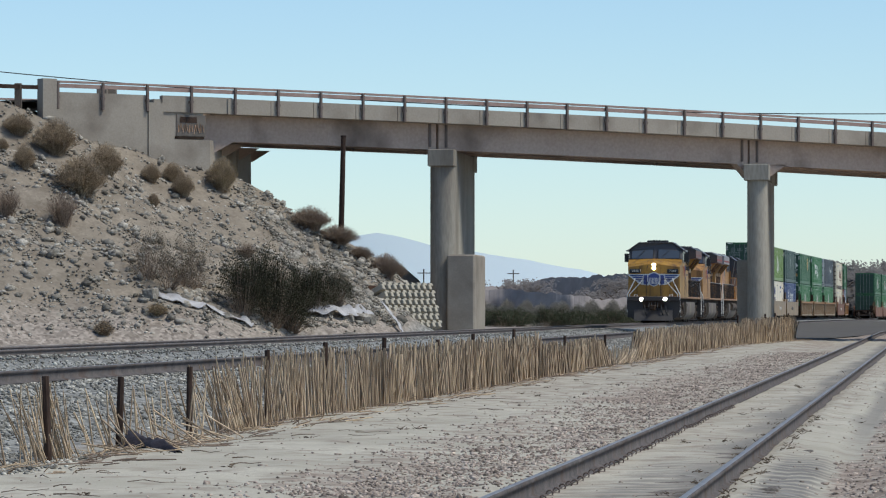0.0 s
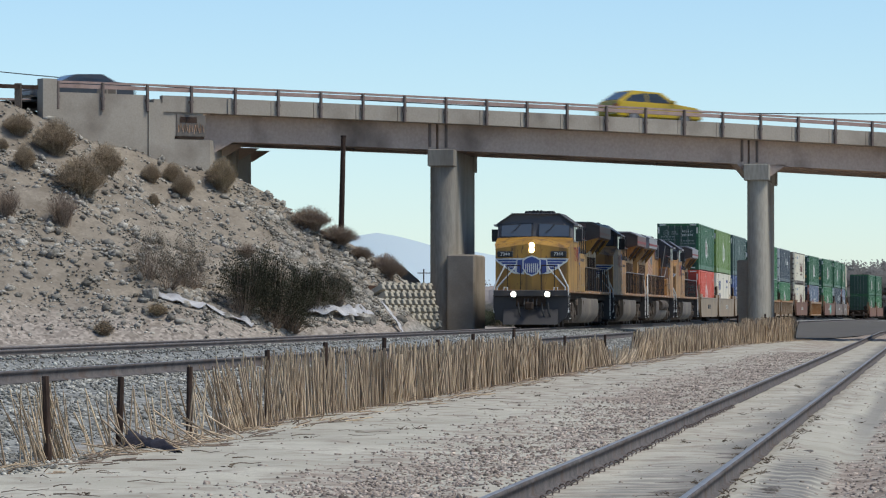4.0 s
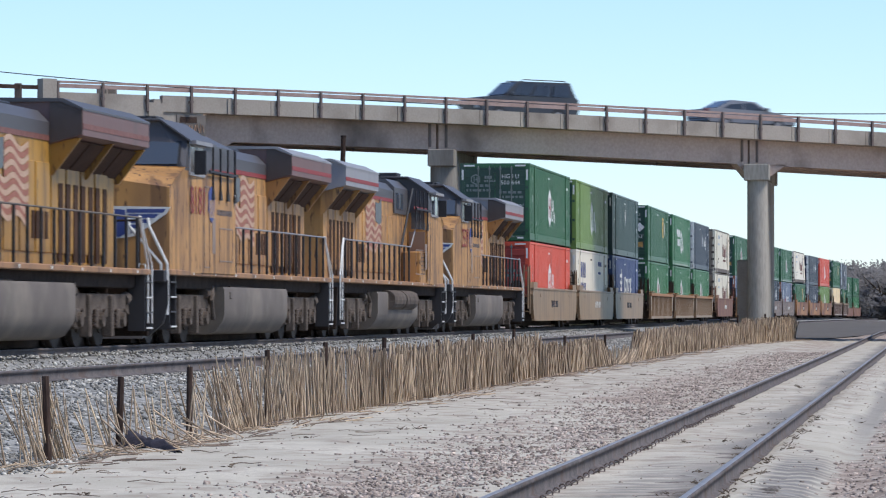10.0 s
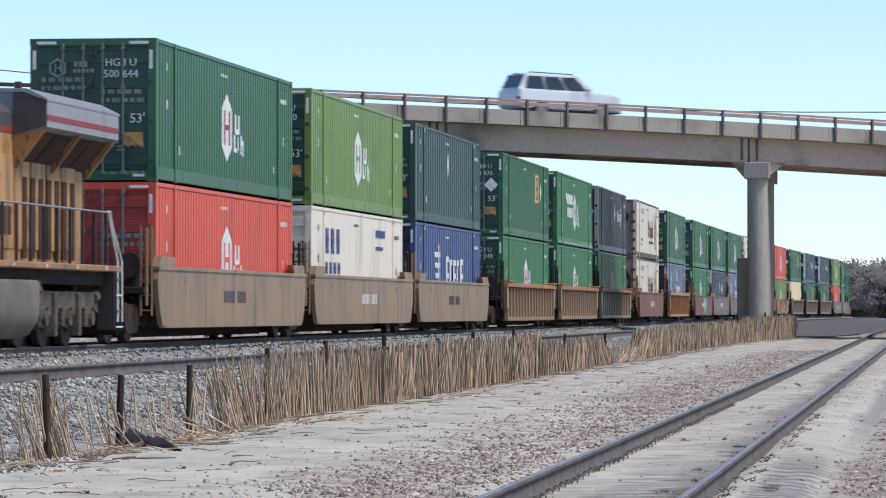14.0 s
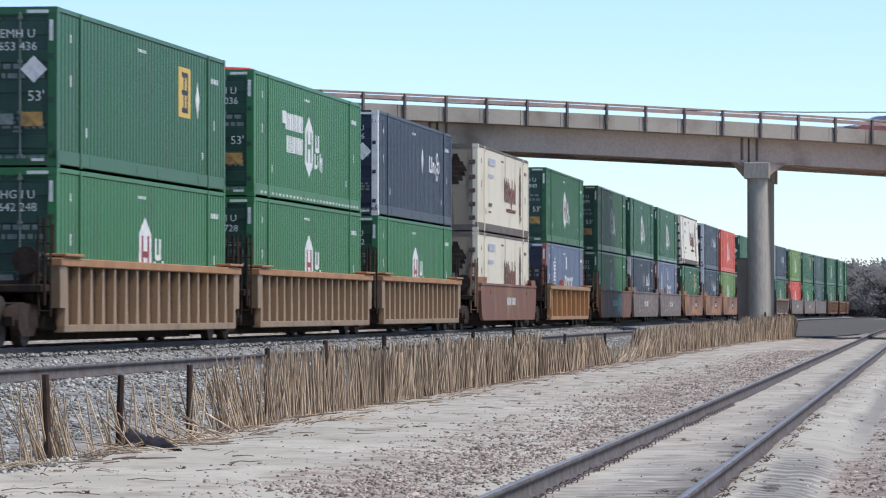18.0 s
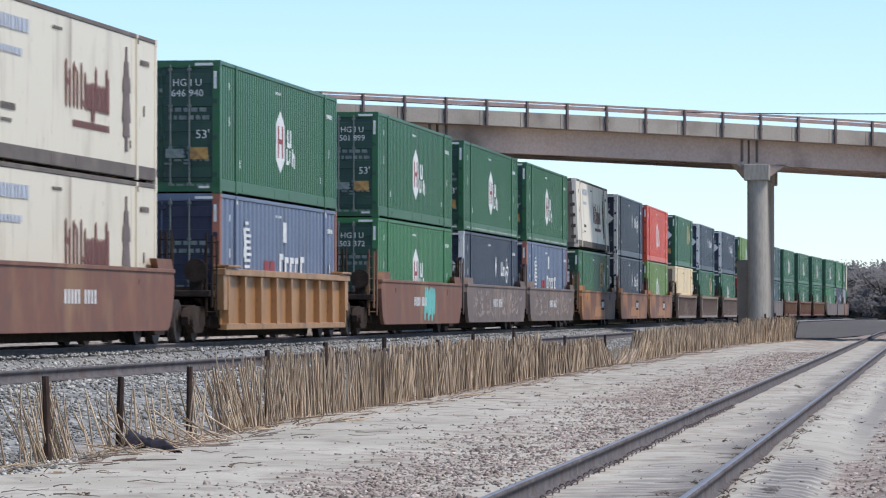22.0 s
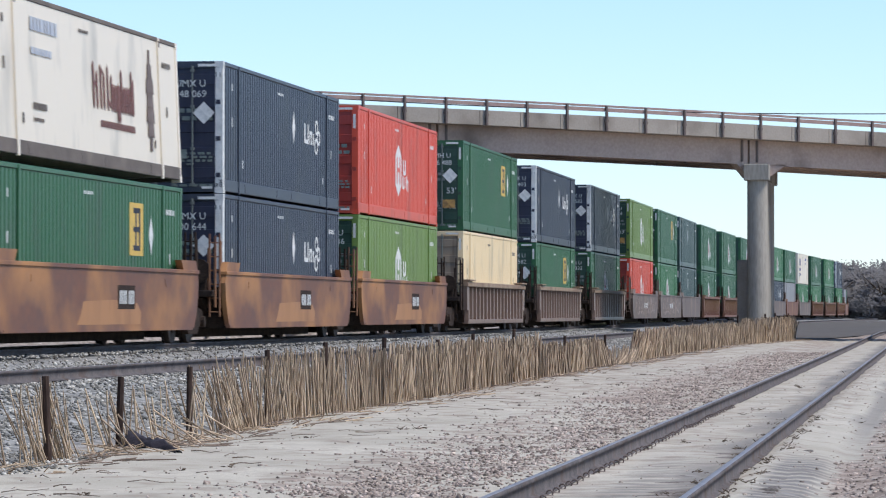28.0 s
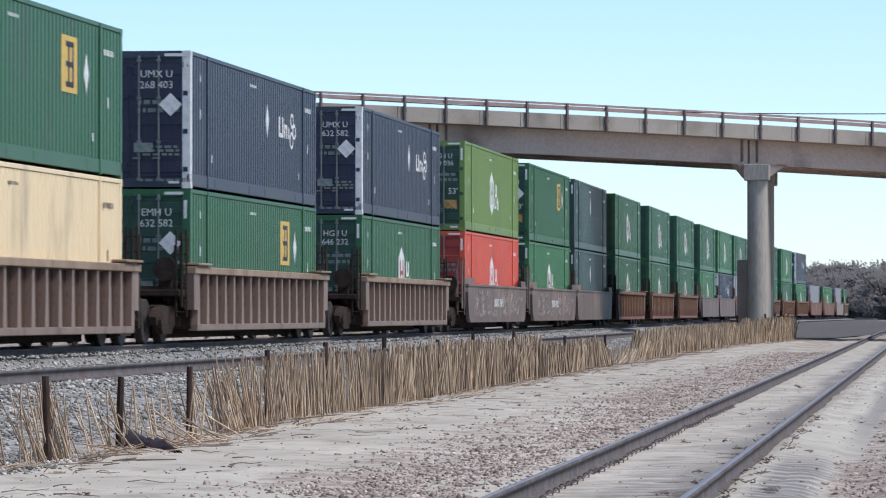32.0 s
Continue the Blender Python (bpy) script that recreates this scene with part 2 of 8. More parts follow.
def hill(x, y):
    """Height of the overpass's embankment above the datum, or a low number away from it."""
    v = Vector((x, y, 0)) - BR0
    u, d = v.dot(BRDIR), v.dot(BRN)
    # crest falls from the wing wall towards the first pier
    if u < -20:
        top = 9.8 + (-20 - u) * 0.012
    elif u < -10.5:
        top = 7.1 + (-10.5 - u) * 0.285
    elif u < -3.0:
        top = 7.1 - (u + 10.5) * 0.43
    else:
        top = 3.88 - (u + 3.0) * 1.45
    if d > 0:
        z = top - d * (0.56 - 0.05 * smooth(0, 14, d)) - 0.2 * smooth(0, 2, d)
    else:
        back = -d
        shelf = max(top + 0.25, 5.1 - (u + 5) * 0.445 - 2.0 * max(0, u - 0.3)) if u > -9 else top + 0.5
        if u < -18:
            shelf = min(road_top(u) - 0.07, top + 0.5)
        z = top + (shelf - top) * smooth(0.3, 2.5, back) - 0.6 * max(0, back - 10)
    n = noise.fractal(Vector((x * 0.3, y * 0.3, 0)), 1.0, 2.0, 5) * 0.45
    n += noise.noise(Vector((x * 1.7, y * 1.7, 3))) * 0.10 + noise.noise(Vector((x * 4.1, y * 4.1, 7))) * 0.05
    return z + n


def ground(x, y):
    """Height of the ground."""
    lat, rz = main_lat(x, y)
    q = x - siding_x(y)
    g = ground_rise(y)
    flat = g + 0.022 * noise.noise(Vector((x * 0.5, y * 0.5, 0))) + 0.016 * noise.noise(Vector((x * 1.4, y * 0.45, 5))) + 0.012 * noise.noise(Vector((x * 3.0, y * 1.1, 8)))
    if y < 260:
        flat += 0.035 * smooth(0.0, 0.4, min(abs(q + 0.55), abs(q - 2.0)) * -1 + 0.5)
        flat -= 0.05 * smooth(2.2, 2.5, q) * (1 - smooth(2.8, 3.1, q))
        flat -= 0.06 * smooth(-3.0, -0.8, q) * (1 - smooth(2.2, 4.5, q))
    if 20 < y < 110:
        flat += 0.03 * noise.fractal(Vector((x * 1.1, y * 0.5, 12)), 0.8, 2, 3) * smooth(-1.8, -2.6, q)          # hummocks by the fence
        flat += 0.05 * smooth(1.56, 1.66, q) * smooth(2.0, 1.8, q) * (0.75 + 0.5 * noise.noise(Vector((q, y * 0.6, 4))))
        dent = smooth(46, 40, y) * smooth(1.75, 1.85, q) * smooth(2.45, 2.3, q) + 0.7 * smooth(56, 38, y) * smooth(0.15, 0.5, q) * smooth(1.45, 1.3, q)
        flat += 0.008 * dent * math.sin(2 * math.pi * (y + 0.12 * q - 0.2 * q * q) / 0.6 + math.pi)          # the ties show through the sand
    bed = rz - 0.26
    if lat < 5.2:      # rises to the tracks' bed, stays near that level beyond
        z = bed - 0.06
    else:
        z = flat + (bed - 0.06 - flat) * (1 - smooth(5.3, 8.2, lat))
    z += 0.15 * smooth(0.82, 0.98, lat) * (1 - smooth(1.9, 2.5, lat))
    if lat < -3:
        far = bed - 0.25 + 0.12 * noise.noise(Vector((x * 0.25, y * 0.25, 9))) + 0.03 * noise.noise(Vector((x * 1.5, y * 1.5, 2)))
        z = z + (far - z) * smooth(-2.6, -4.5, lat)
        if y < 330:
            h = hill(x, y)
            w = smooth(-3.5, -5.0, lat)
            if h > far:
                z = z + (h - z) * w * smooth(0, 0.5, h - far + 0.1)
    return z


# ---- building helpers ----
def link(name, bm, material, parent=None, label="", smooth_faces=False):
    me = bpy.data.meshes.new(name)
    bm.normal_update()
    bm.to_mesh(me)
    bm.free()
    return place(name, me, material, parent, label, smooth_faces)


def place(name, me, material, parent=None, label="", smooth_faces=False):
    if material is not None and not me.materials:
        me.materials.append(material)
    if smooth_faces:
        me.shade_smooth()
    ob = new(name, me)
    if parent is not None:
        ob.parent = parent
    if label:
        tagged(ob, label)
    return ob


def part(name, bm, material, parent, label="", smooth_faces=False):
    return link(name, bm, material, parent, label, smooth_faces)


def empty(name, label, category, group="", kind=""):
    return tagged(new(name), label, category, group, kind)


def box(bm, x0, x1, y0, y1, z0, z1, bevel=0.0, m=None):
    mat = Matrix.LocRotScale(((x0 + x1) / 2, (y0 + y1) / 2, (z0 + z1) / 2), None, (abs(x1 - x0), abs(y1 - y0), abs(z1 - z0)))
    r = bmesh.ops.create_cube(bm, size=1, matrix=(m or Matrix()) @ mat)
    if bevel:
        edges = list({e for v in r["verts"] for e in v.link_edges})
        bmesh.ops.bevel(bm, geom=edges, offset=bevel, segments=1, affect="EDGES", profile=0.5)
    return bm


def cyl(bm, a, b, r, n=10, r2=None):
    a, b = Vector(a), Vector(b)
    d = b - a
    m = Matrix.Translation((a + b) / 2) @ d.to_track_quat("Z", "Y").to_matrix().to_4x4()
    bmesh.ops.create_cone(bm, cap_ends=True, segments=n, radius1=r, radius2=r if r2 is None else r2, depth=d.length, matrix=m)
    return bm


def prism(bm, outline, axis, a, b):
    """Extrudes an outline of (p, q) pairs along an axis from a to b. axis 'x': (y, z); 'y': (x, z); 'z': (x, y)."""
    def at(p, q, w):
        return {"x": (w, p, q), "y": (p, w, q), "z": (p, q, w)}[axis]
    lo = [bm.verts.new(at(p, q, a)) for p, q in outline]
    hi = [bm.verts.new(at(p, q, b)) for p, q in outline]
    n = len(outline)
    fs = [bm.faces.new(lo[::-1]), bm.faces.new(hi)]
    for i in range(n):
        fs.append(bm.faces.new((lo[i], lo[(i + 1) % n], hi[(i + 1) % n], hi[i])))
    bmesh.ops.recalc_face_normals(bm, faces=fs)
    return bm


def tube(bm, pts, r, n=6):
    pts = [Vector(p) for p in pts]
    rings = []
    for i, p in enumerate(pts):
        d = (pts[min(i + 1, len(pts) - 1)] - pts[max(i - 1, 0)]).normalized()
        s = d.cross(Vector((0.31, 0.87, 0.38))).normalized()
        t = d.cross(s)
        rings.append([bm.verts.new(p + (s * math.cos(2 * math.pi * k / n) + t * math.sin(2 * math.pi * k / n)) * r) for k in range(n)])
    fs = [bm.faces.new(rings[0][::-1]), bm.faces.new(rings[-1])]
    for a, b in zip(rings, rings[1:]):
        for k in range(n):
            fs.append(bm.faces.new((a[k], a[(k + 1) % n], b[(k + 1) % n], b[k])))
    bmesh.ops.recalc_face_normals(bm, faces=fs)
    return bm


def B():
    return bmesh.new()


_texts = {}


def lettering(text, size):
    """A mesh of raised letters in the built-in font, centred, facing +Z."""
    key = (text, size)
    if key not in _texts:
        cu = bpy.data.curves.new("letters", "FONT")
        cu.body, cu.size, cu.align_x, cu.align_y, cu.extrude = text, size, "CENTER", "CENTER", 0.002
        cu.resolution_u = 2
        ob = bpy.data.objects.new("letters", cu)
        scene.collection.objects.link(ob)
        bpy.context.view_layer.update()
        me = bpy.data.meshes.new_from_object(ob.evaluated_get(bpy.context.evaluated_depsgraph_get()))
        me.name = "letters"
        bpy.data.objects.remove(ob)
        _texts[key] = me
    return _texts[key].copy()


def mesh_np(name, verts, faces, material, smooth_faces=False):
    me = bpy.data.meshes.new(name)
    verts, faces = np.asarray(verts, dtype=np.float32), np.asarray(faces, dtype=np.int32)
    nv, nf, k = len(verts), len(faces), faces.shape[1]
    me.vertices.add(nv)
    me.vertices.foreach_set("co", verts.ravel())
    me.loops.add(nf * k)
    me.loops.foreach_set("vertex_index", faces.ravel())
    me.polygons.add(nf)
    me.polygons.foreach_set("loop_start", np.arange(0, nf * k, k, dtype=np.int32))
    me.update(calc_edges=True)
    me.validate()
    if material:
        me.materials.append(material)
    if smooth_faces:
        me.shade_smooth()
    return me


# ---- ground ----
def earth():
    """Sand with gravel, more stony where the vertex attribute 'stony' says so."""
    m = bpy.data.materials.new("desert_earth")
    m.use_nodes = True
    n, k = m.node_tree.nodes, m.node_tree.links
    bs = n["Principled BSDF"]
    tc = n.new("ShaderNodeTexCoord")

    def nz(scale, detail=4, kind="ShaderNodeTexNoise"):
        q = n.new(kind)
        q.inputs["Scale"].default_value = scale
        if kind == "ShaderNodeTexNoise":
            q.inputs["Detail"].default_value = detail
        k.new(tc.outputs["Object"], q.inputs["Vector"])
        return q

    def mixc(fac, a, b):
        q = n.new("ShaderNodeMix")
        q.data_type = "RGBA"
        for s, v in ((6, a), (7, b)):
            if isinstance(v, tuple):
                q.inputs[s].default_value = (*v, 1)
            else:
                k.new(v, q.inputs[s])
        k.new(fac, q.inputs[0])
        return q.outputs[2]

    def ramp(v, lo, hi):
        q = n.new("ShaderNodeMapRange")
        q.inputs["From Min"].default_value, q.inputs["From Max"].default_value = lo, hi
        k.new(v, q.inputs["Value"])
        return q.outputs[0]
    big, mid, fine = nz(0.35), nz(2.2), nz(26, 6)
    sand = mixc(ramp(big.outputs[0], 0.35, 0.65), lin(170, 163, 147), lin(200, 193, 176))
    sand = mixc(ramp(fine.outputs[0], 0.35, 0.7), sand, lin(178, 171, 156))
    vor = nz(9, kind="ShaderNodeTexVoronoi")
    grav = mixc(ramp(vor.outputs["Color"], 0.1, 0.9), lin(116, 103, 93), lin(192, 175, 160))
    grav = mixc(ramp(mid.outputs[0], 0.4, 0.7), grav, lin(138, 125, 112))
    at = n.new("ShaderNodeAttribute")
    at.attribute_name = "stony"
    ad = n.new("ShaderNodeMath")
    ad.operation = "ADD"
    k.new(at.outputs["Fac"], ad.inputs[0])
    sc = n.new("ShaderNodeMath")
    sc.operation = "MULTIPLY_ADD"
    sc.inputs[1].default_value, sc.inputs[2].default_value = 1.6, -0.8
    k.new(mid.outputs[0], sc.inputs[0])
    k.new(sc.outputs[0], ad.inputs[1])
    patch = nz(0.9, 6)
    sand = mixc(ramp(patch.outputs[0], 0.55, 0.75), sand, lin(156, 147, 132))
    ag = n.new("ShaderNodeAttribute")
    ag.attribute_name = "grey"
    bed = mixc(ramp(vor.outputs["Color"], 0.1, 0.9), lin(92, 91, 87), lin(168, 166, 160))
    grav = mixc(ag.outputs["Fac"], grav, bed)
    sand = mixc(ag.outputs["Fac"], sand, lin(116, 112, 108))
    col = mixc(ramp(ad.outputs[0], 0.25, 0.75), sand, grav)
    so = n.new("ShaderNodeAttribute")
    so.attribute_name = "soil"
    dust = mixc(ramp(patch.outputs[0], 0.35, 0.7), lin(116, 106, 92), lin(148, 137, 121))
    col = mixc(so.outputs["Fac"], col, dust)
    k.new(col, bs.inputs["Base Color"])
    bs.inputs["Roughness"].default_value = 0.95
    bs.inputs["Specular IOR Level"].default_value = 0.12
    bp = n.new("ShaderNodeBump")
    bp.inputs["Strength"].default_value, bp.inputs["Distance"].default_value = 0.28, 0.03
    k.new(fine.outputs[0], bp.inputs["Height"])
    k.new(bp.outputs[0], bs.inputs["Normal"])
    return m


M["earth"] = earth()


def build_ground():
    qs = list(np.concatenate([[-3000, -1200, -500, -250, -160, -120, -95, -80], np.arange(-70, -13, 0.7), np.arange(-13, -4, 0.3), np.arange(-4, 0, 0.22), np.arange(0, 3.2, 0.12), np.arange(3.2, 9, 0.28),
                              np.arange(9.5, 20, 1.5), [24, 30, 40, 60, 90, 140, 220, 400, 800, 1600, 3000]]))
    ys = list(np.concatenate([[-600, -300, -120, -40, 0, 15], np.arange(26, 46, 0.1), np.arange(46, 56, 0.2), np.arange(56, 90, 0.5), np.arange(90, 200, 0.8), np.arange(201, 330, 4), np.arange(340, 700, 20), [800, 1000, 1400, 2000, 3000, 4500]]))
    verts, stony, greys, soils = [], [], [], []
    for y in ys:
        for q in qs:
            x = q + siding_x(min(max(y, -200), 900))
            near = -90 < q < 60 and -100 < y < 700
            z = ground(x, y) if near else (ground_rise(y) + (0.4 if q < 0 else 0.0))
            verts.append((x, y, z))
            lat = main_lat(x, y)[0] if near else -50
            s = 0.0
            if near:
                s = 0.25 + 0.14 * smooth(50, 75, y)
                if lat < -5:
                    s = 0.8 + 0.25 * smooth(1.0, 3.0, z) + 0.25 * noise.noise(Vector((x * 0.12, y * 0.12, 4)))
                if -2.6 < q < -0.3:
                    s = 0.42 + 0.12 * smooth(50, 75, y) + 0.35 * noise.noise(Vector((x * 0.7, y * 0.25, 1)))
                if 0.1 < q < 1.4:
                    s = 0.34
                if q > (2.4 if y < 44 else 2.6):
                    s = 0.68 + 0.35 * noise.noise(Vector((x * 0.7, y * 0.25, 1)))
                if y >= 44 and 2.1 < q < 2.6:
                    s = 0.15
                if -5 < lat < 8.3:
                    s = 1.0
                if y > 192 and -6 < lat < 40:
                    s = 1.0
            g = 0.0
            if near and -5 < lat < 9 and q < -1:
                g = smooth(8.9, 7.8, lat)
            elif near and lat < -5:
                g = 0.3
            elif near and y < 240:          # silt along the siding's right rail
                v = noise.noise(Vector((q * 2.5, y * 0.22, 3)))
                g = (smooth(0.75, 1.3, q + 0.35 * v) * 0.8 if q < 1.5 else 0.62 * smooth(40, 60, y) * smooth(2.2, 2.4, q + 0.15 * v) * smooth(2.75, 2.55, q + 0.15 * v))
                if y < 56:
                    # shade of the tie ridges, painted as grey on their near slopes
                    tie = 0.5 + 0.5 * math.cos(2 * math.pi * (y + 0.12 * q - 0.2 * q * q) / 0.6 - math.pi)
                    g = max(g, tie ** 2 * (smooth(46, 40, y) * smooth(1.8, 1.9, q) * smooth(2.5, 2.3, q) + 0.75 * smooth(50, 36, y) * smooth(0.2, 0.7, q + 0.4 * v) * smooth(1.5, 1.4, q)))
            greys.append(g)
            soils.append(0.75 * smooth(0.9, 2.4, z) if near and lat < -5 else 0.0)
            stony.append(s)
    nq, ny = len(qs), len(ys)
    idx = np.arange(ny * nq).reshape(ny, nq)
    faces = np.stack([idx[:-1, :-1], idx[:-1, 1:], idx[1:, 1:], idx[1:, :-1]], -1).reshape(-1, 4)
    me = mesh_np("ground", verts, faces, M["earth"], True)
    me.attributes.new("stony", "FLOAT", "POINT").data.foreach_set("value", np.array(stony, dtype=np.float32))
    me.attributes.new("soil", "FLOAT", "POINT").data.foreach_set("value", np.array(soils, dtype=np.float32))
    me.attributes.new("grey", "FLOAT", "POINT").data.foreach_set("value", np.array(greys, dtype=np.float32))
    tagged(new("ground", me), "pale desert sand with gravel and an embankment", "ground", kind="structure")


build_ground()


# ---- tracks ----
RAIL = [(-0.075, 0), (0.075, 0), (0.075, 0.012), (0.012, 0.035), (0.010, 0.13), (0.036, 0.142), (0.036, 0.172), (0.028, 0.178),
        (-0.028, 0.178), (-0.036, 0.172), (-0.036, 0.142), (-0.010, 0.13), (-0.012, 0.035), (-0.075, 0.012)]


def rail_along(name, points, label, side="rail"):
    """A rail swept along points (x, y, z of its top, heading)."""
    n = len(RAIL)
    verts, faces = [], []
    for x, y, z, th in points:
        verts += [(x + p * math.cos(th), y - p * math.sin(th), z - 0.178 + q) for p, q in RAIL]
    for i in range(len(points) - 1):
        for j in range(n):
            a, b = i * n + j, i * n + (j + 1) % n
            faces.append((a, b, b + n, a + n))
    me = mesh_np(name, verts, faces, M[side])
    me.materials.append(M["railtop"])
    for p in me.polygons:
        if p.index % n in (7, 8):
            p.material_index = 1
    return tagged(new(name, me), label, "rail", kind="structure")


Ls = list(range(-60, 200, 4)) + list(range(200, 700, 12))
for lat, dz, text in ((-0.755, 0, "far"), (0.755, 0.0, "near")):
    rail_along("rail_main", [track(L, lat) for L in Ls], "worn steel rail of the main track on ballast", "raildusty")
for lat, dz in ((4.2 - 1.51, -0.19), (4.2, -0.10)):
    pts = []
    for L in Ls:
        x, y, z, th = track(L, lat + 0.755)
        pts.append((x, y, z + dz - 0.02, th))
    rail_along("rail_second", pts, "worn steel rail of the second track above the fence")
for off in (0.0, 1.505):
    pts = []
    for y in list(np.arange(14, 190, 3)) + list(range(190, 300, 6)):
        th = 0.1212 + (0.0016 * max(0, y - 220) if y > 220 else 0)
        x = siding_x(y) + off + (0.0008 * max(0, y - 220) ** 2 if y > 220 else 0)
        pts.append((x + 0.036, y, 0.114 + 0.002 * (min(y, 260) - 31), th))
    rail_along("rail_siding", pts, "dull steel rail of the sand-filled siding")


# ---- the train ----
def set_mat(ob, material):
    ob.material_slots[0].link = "OBJECT"
    ob.material_slots[0].material = material
    return ob


_mesh = {}


def shared(key, make, smooth_faces=False):
    """A mesh made once under a key, for parts that look alike."""
    if key not in _mesh:
        bm = B()
        make(bm)
        bm.normal_update()
        me = bpy.data.meshes.new(key)
        bm.to_mesh(me)
        bm.free()
        if smooth_faces:
            me.shade_smooth()
            me.set_sharp_from_angle(angle=radians(35))
        me.materials.append(M["black"])
        _mesh[key] = me
    return _mesh[key]


def piece(name, me, material, parent, m=None, label=""):
    ob = new(name, me)
    set_mat(ob, material)
    ob.parent = parent
    if m is not None:
        ob.matrix_basis = m
    if label:
        tagged(ob, label)
    return ob


_islands = {}


def pieces(name, key, make, material, parent, m=None, label=""):
    """Each loose piece of a form as a part of its own; alike forms share meshes."""
    if key not in _islands:
        bm = B()
        make(bm)
        groups, seen = [], set()
        for v0 in bm.verts:
            if v0 in seen:
                continue
            stack, got = [v0], {v0}
            while stack:
                v = stack.pop()
                for e in v.link_edges:
                    w = e.other_vert(v)
                    if w not in got:
                        got.add(w)
                        stack.append(w)
            seen |= got
            groups.append(got)
        meshes = []
        for got in groups:
            b2 = B()
            mp = {v: b2.verts.new(v.co) for v in bm.verts if v in got}
            for f in {f for v in got for f in v.link_faces}:
                b2.faces.new([mp[v] for v in f.verts])
            bmesh.ops.recalc_face_normals(b2, faces=b2.faces[:])
            me = bpy.data.meshes.new(key)
            b2.to_mesh(me)
            b2.free()
            me.materials.append(M["black"])
            meshes.append(me)
        bm.free()
        _islands[key] = meshes
    return [piece(name, me, material, parent, m, label) for me in _islands[key]]


T = Matrix.Translation
CL, CW, CH = 16.15, 2.6, 2.896


def corrugated(bm, x0, x1, y, z0, z1, pitch, depth, out):
    """A corrugated wall in the plane y, ribs standing out by depth."""
    n = max(1, round((x1 - x0) / pitch))
    w = (x1 - x0) / n
    xs = []
    for i in range(n):
        a = x0 + i * w
        xs += [(a, 0), (a + w * 0.30, 0), (a + w * 0.42, depth), (a + w * 0.88, depth)]
    xs.append((x1, 0))
    lo = [bm.verts.new((x, y + d * out, z0)) for x, d in xs]
    hi = [bm.verts.new((x, y + d * out, z1)) for x, d in xs]
    for i in range(len(xs) - 1):
        f = (lo[i], lo[i + 1], hi[i + 1], hi[i])
        bm.faces.new(f if out < 0 else f[::-1])


def m_shell(bm):
    box(bm, -CL / 2 + 0.05, CL / 2 - 0.05, -CW / 2 + 0.068, CW / 2 - 0.068, 0.12, CH - 0.04)
    for a, b in ((-CL / 2 + 0.12, -6.2), (-6.1, 6.1), (6.2, CL / 2 - 0.12)):
        corrugated(bm, a, b, CW / 2 - 0.046, 0.28, CH - 0.1, 0.29, 0.036, 1)
        corrugated(bm, a, b, -CW / 2 + 0.046, 0.28, CH - 0.1, 0.29, 0.036, -1)


def m_shell_ribbed(bm):
    box(bm, -CL / 2 + 0.05, CL / 2 - 0.05, -CW / 2 + 0.06, CW / 2 - 0.06, 0.12, CH - 0.04)
    for a, b in ((-CL / 2 + 0.12, -6.2), (-6.1, 6.1), (6.2, CL / 2 - 0.12)):
        corrugated(bm, a, b, CW / 2 - 0.055, 0.2, CH - 0.1, 0.52, 0.05, 1)
        corrugated(bm, a, b, -CW / 2 + 0.055, 0.2, CH - 0.1, 0.52, 0.05, -1)


def m_shell_smooth(bm):
    box(bm, -CL / 2 + 0.05, CL / 2 - 0.05, -CW / 2 + 0.02, CW / 2 - 0.02, 0.12, CH - 0.03, 0.015)


def m_rail_top(bm):
    for s in (1, -1):
        box(bm, -CL / 2, CL / 2, s * CW / 2 - s * 0.10, s * CW / 2, CH - 0.09, CH, 0.012)
    box(bm, -CL / 2, -CL / 2 + 0.1, -CW / 2 + 0.1, CW / 2 - 0.1, CH - 0.14, CH)
    box(bm, CL / 2 - 0.1, CL / 2, -CW / 2 + 0.1, CW / 2 - 0.1, CH - 0.14, CH)


def m_rail_low(bm):
    for s in (1, -1):
        box(bm, -CL / 2, CL / 2, s * CW / 2 - s * 0.10, s * CW / 2, 0.05, 0.31, 0.012)
        for x in (-5.2, -1.0, 1.0, 5.2):
            box(bm, x - 0.2, x + 0.2, s * CW / 2, s * CW / 2 + 0.006, 0.09, 0.26)
    box(bm, -CL / 2, -CL / 2 + 0.1, -CW / 2 + 0.1, CW / 2 - 0.1, 0.03, 0.22)
    box(bm, CL / 2 - 0.1, CL / 2, -CW / 2 + 0.1, CW / 2 - 0.1, 0.03, 0.22)


def m_corner(bm):
    box(bm, -0.09, 0.09, -0.09, 0.09, 0, CH, 0.01)
    for z in (0.0, CH - 0.13):
        box(bm, -0.095, 0.095, -0.095, 0.095, z, z + 0.13)


def m_midpost(bm):
    box(bm, -0.07, 0.07, -0.03, 0.03, 0.02, CH - 0.01, 0.008)


def m_door(bm):
    box(bm, -0.03, 0.03, -0.59, 0.59, 0.24, CH - 0.17, 0.01)
    for z in (0.45, 0.9, 1.45, 2.0, 2.5):
        box(bm, 0.028, 0.05, -0.55, 0.55, z - 0.12, z + 0.12, 0.012)
    for y in (-0.58, 0.58):
        for z in (0.4, 1.2, 2.0, 2.6):
            box(bm, 0.02, 0.07, y - 0.05, y + 0.05, z - 0.05, z + 0.05)


def m_door_flat(bm):
    box(bm, -0.03, 0.05, -0.59, 0.59, 0.2, CH - 0.15, 0.012)


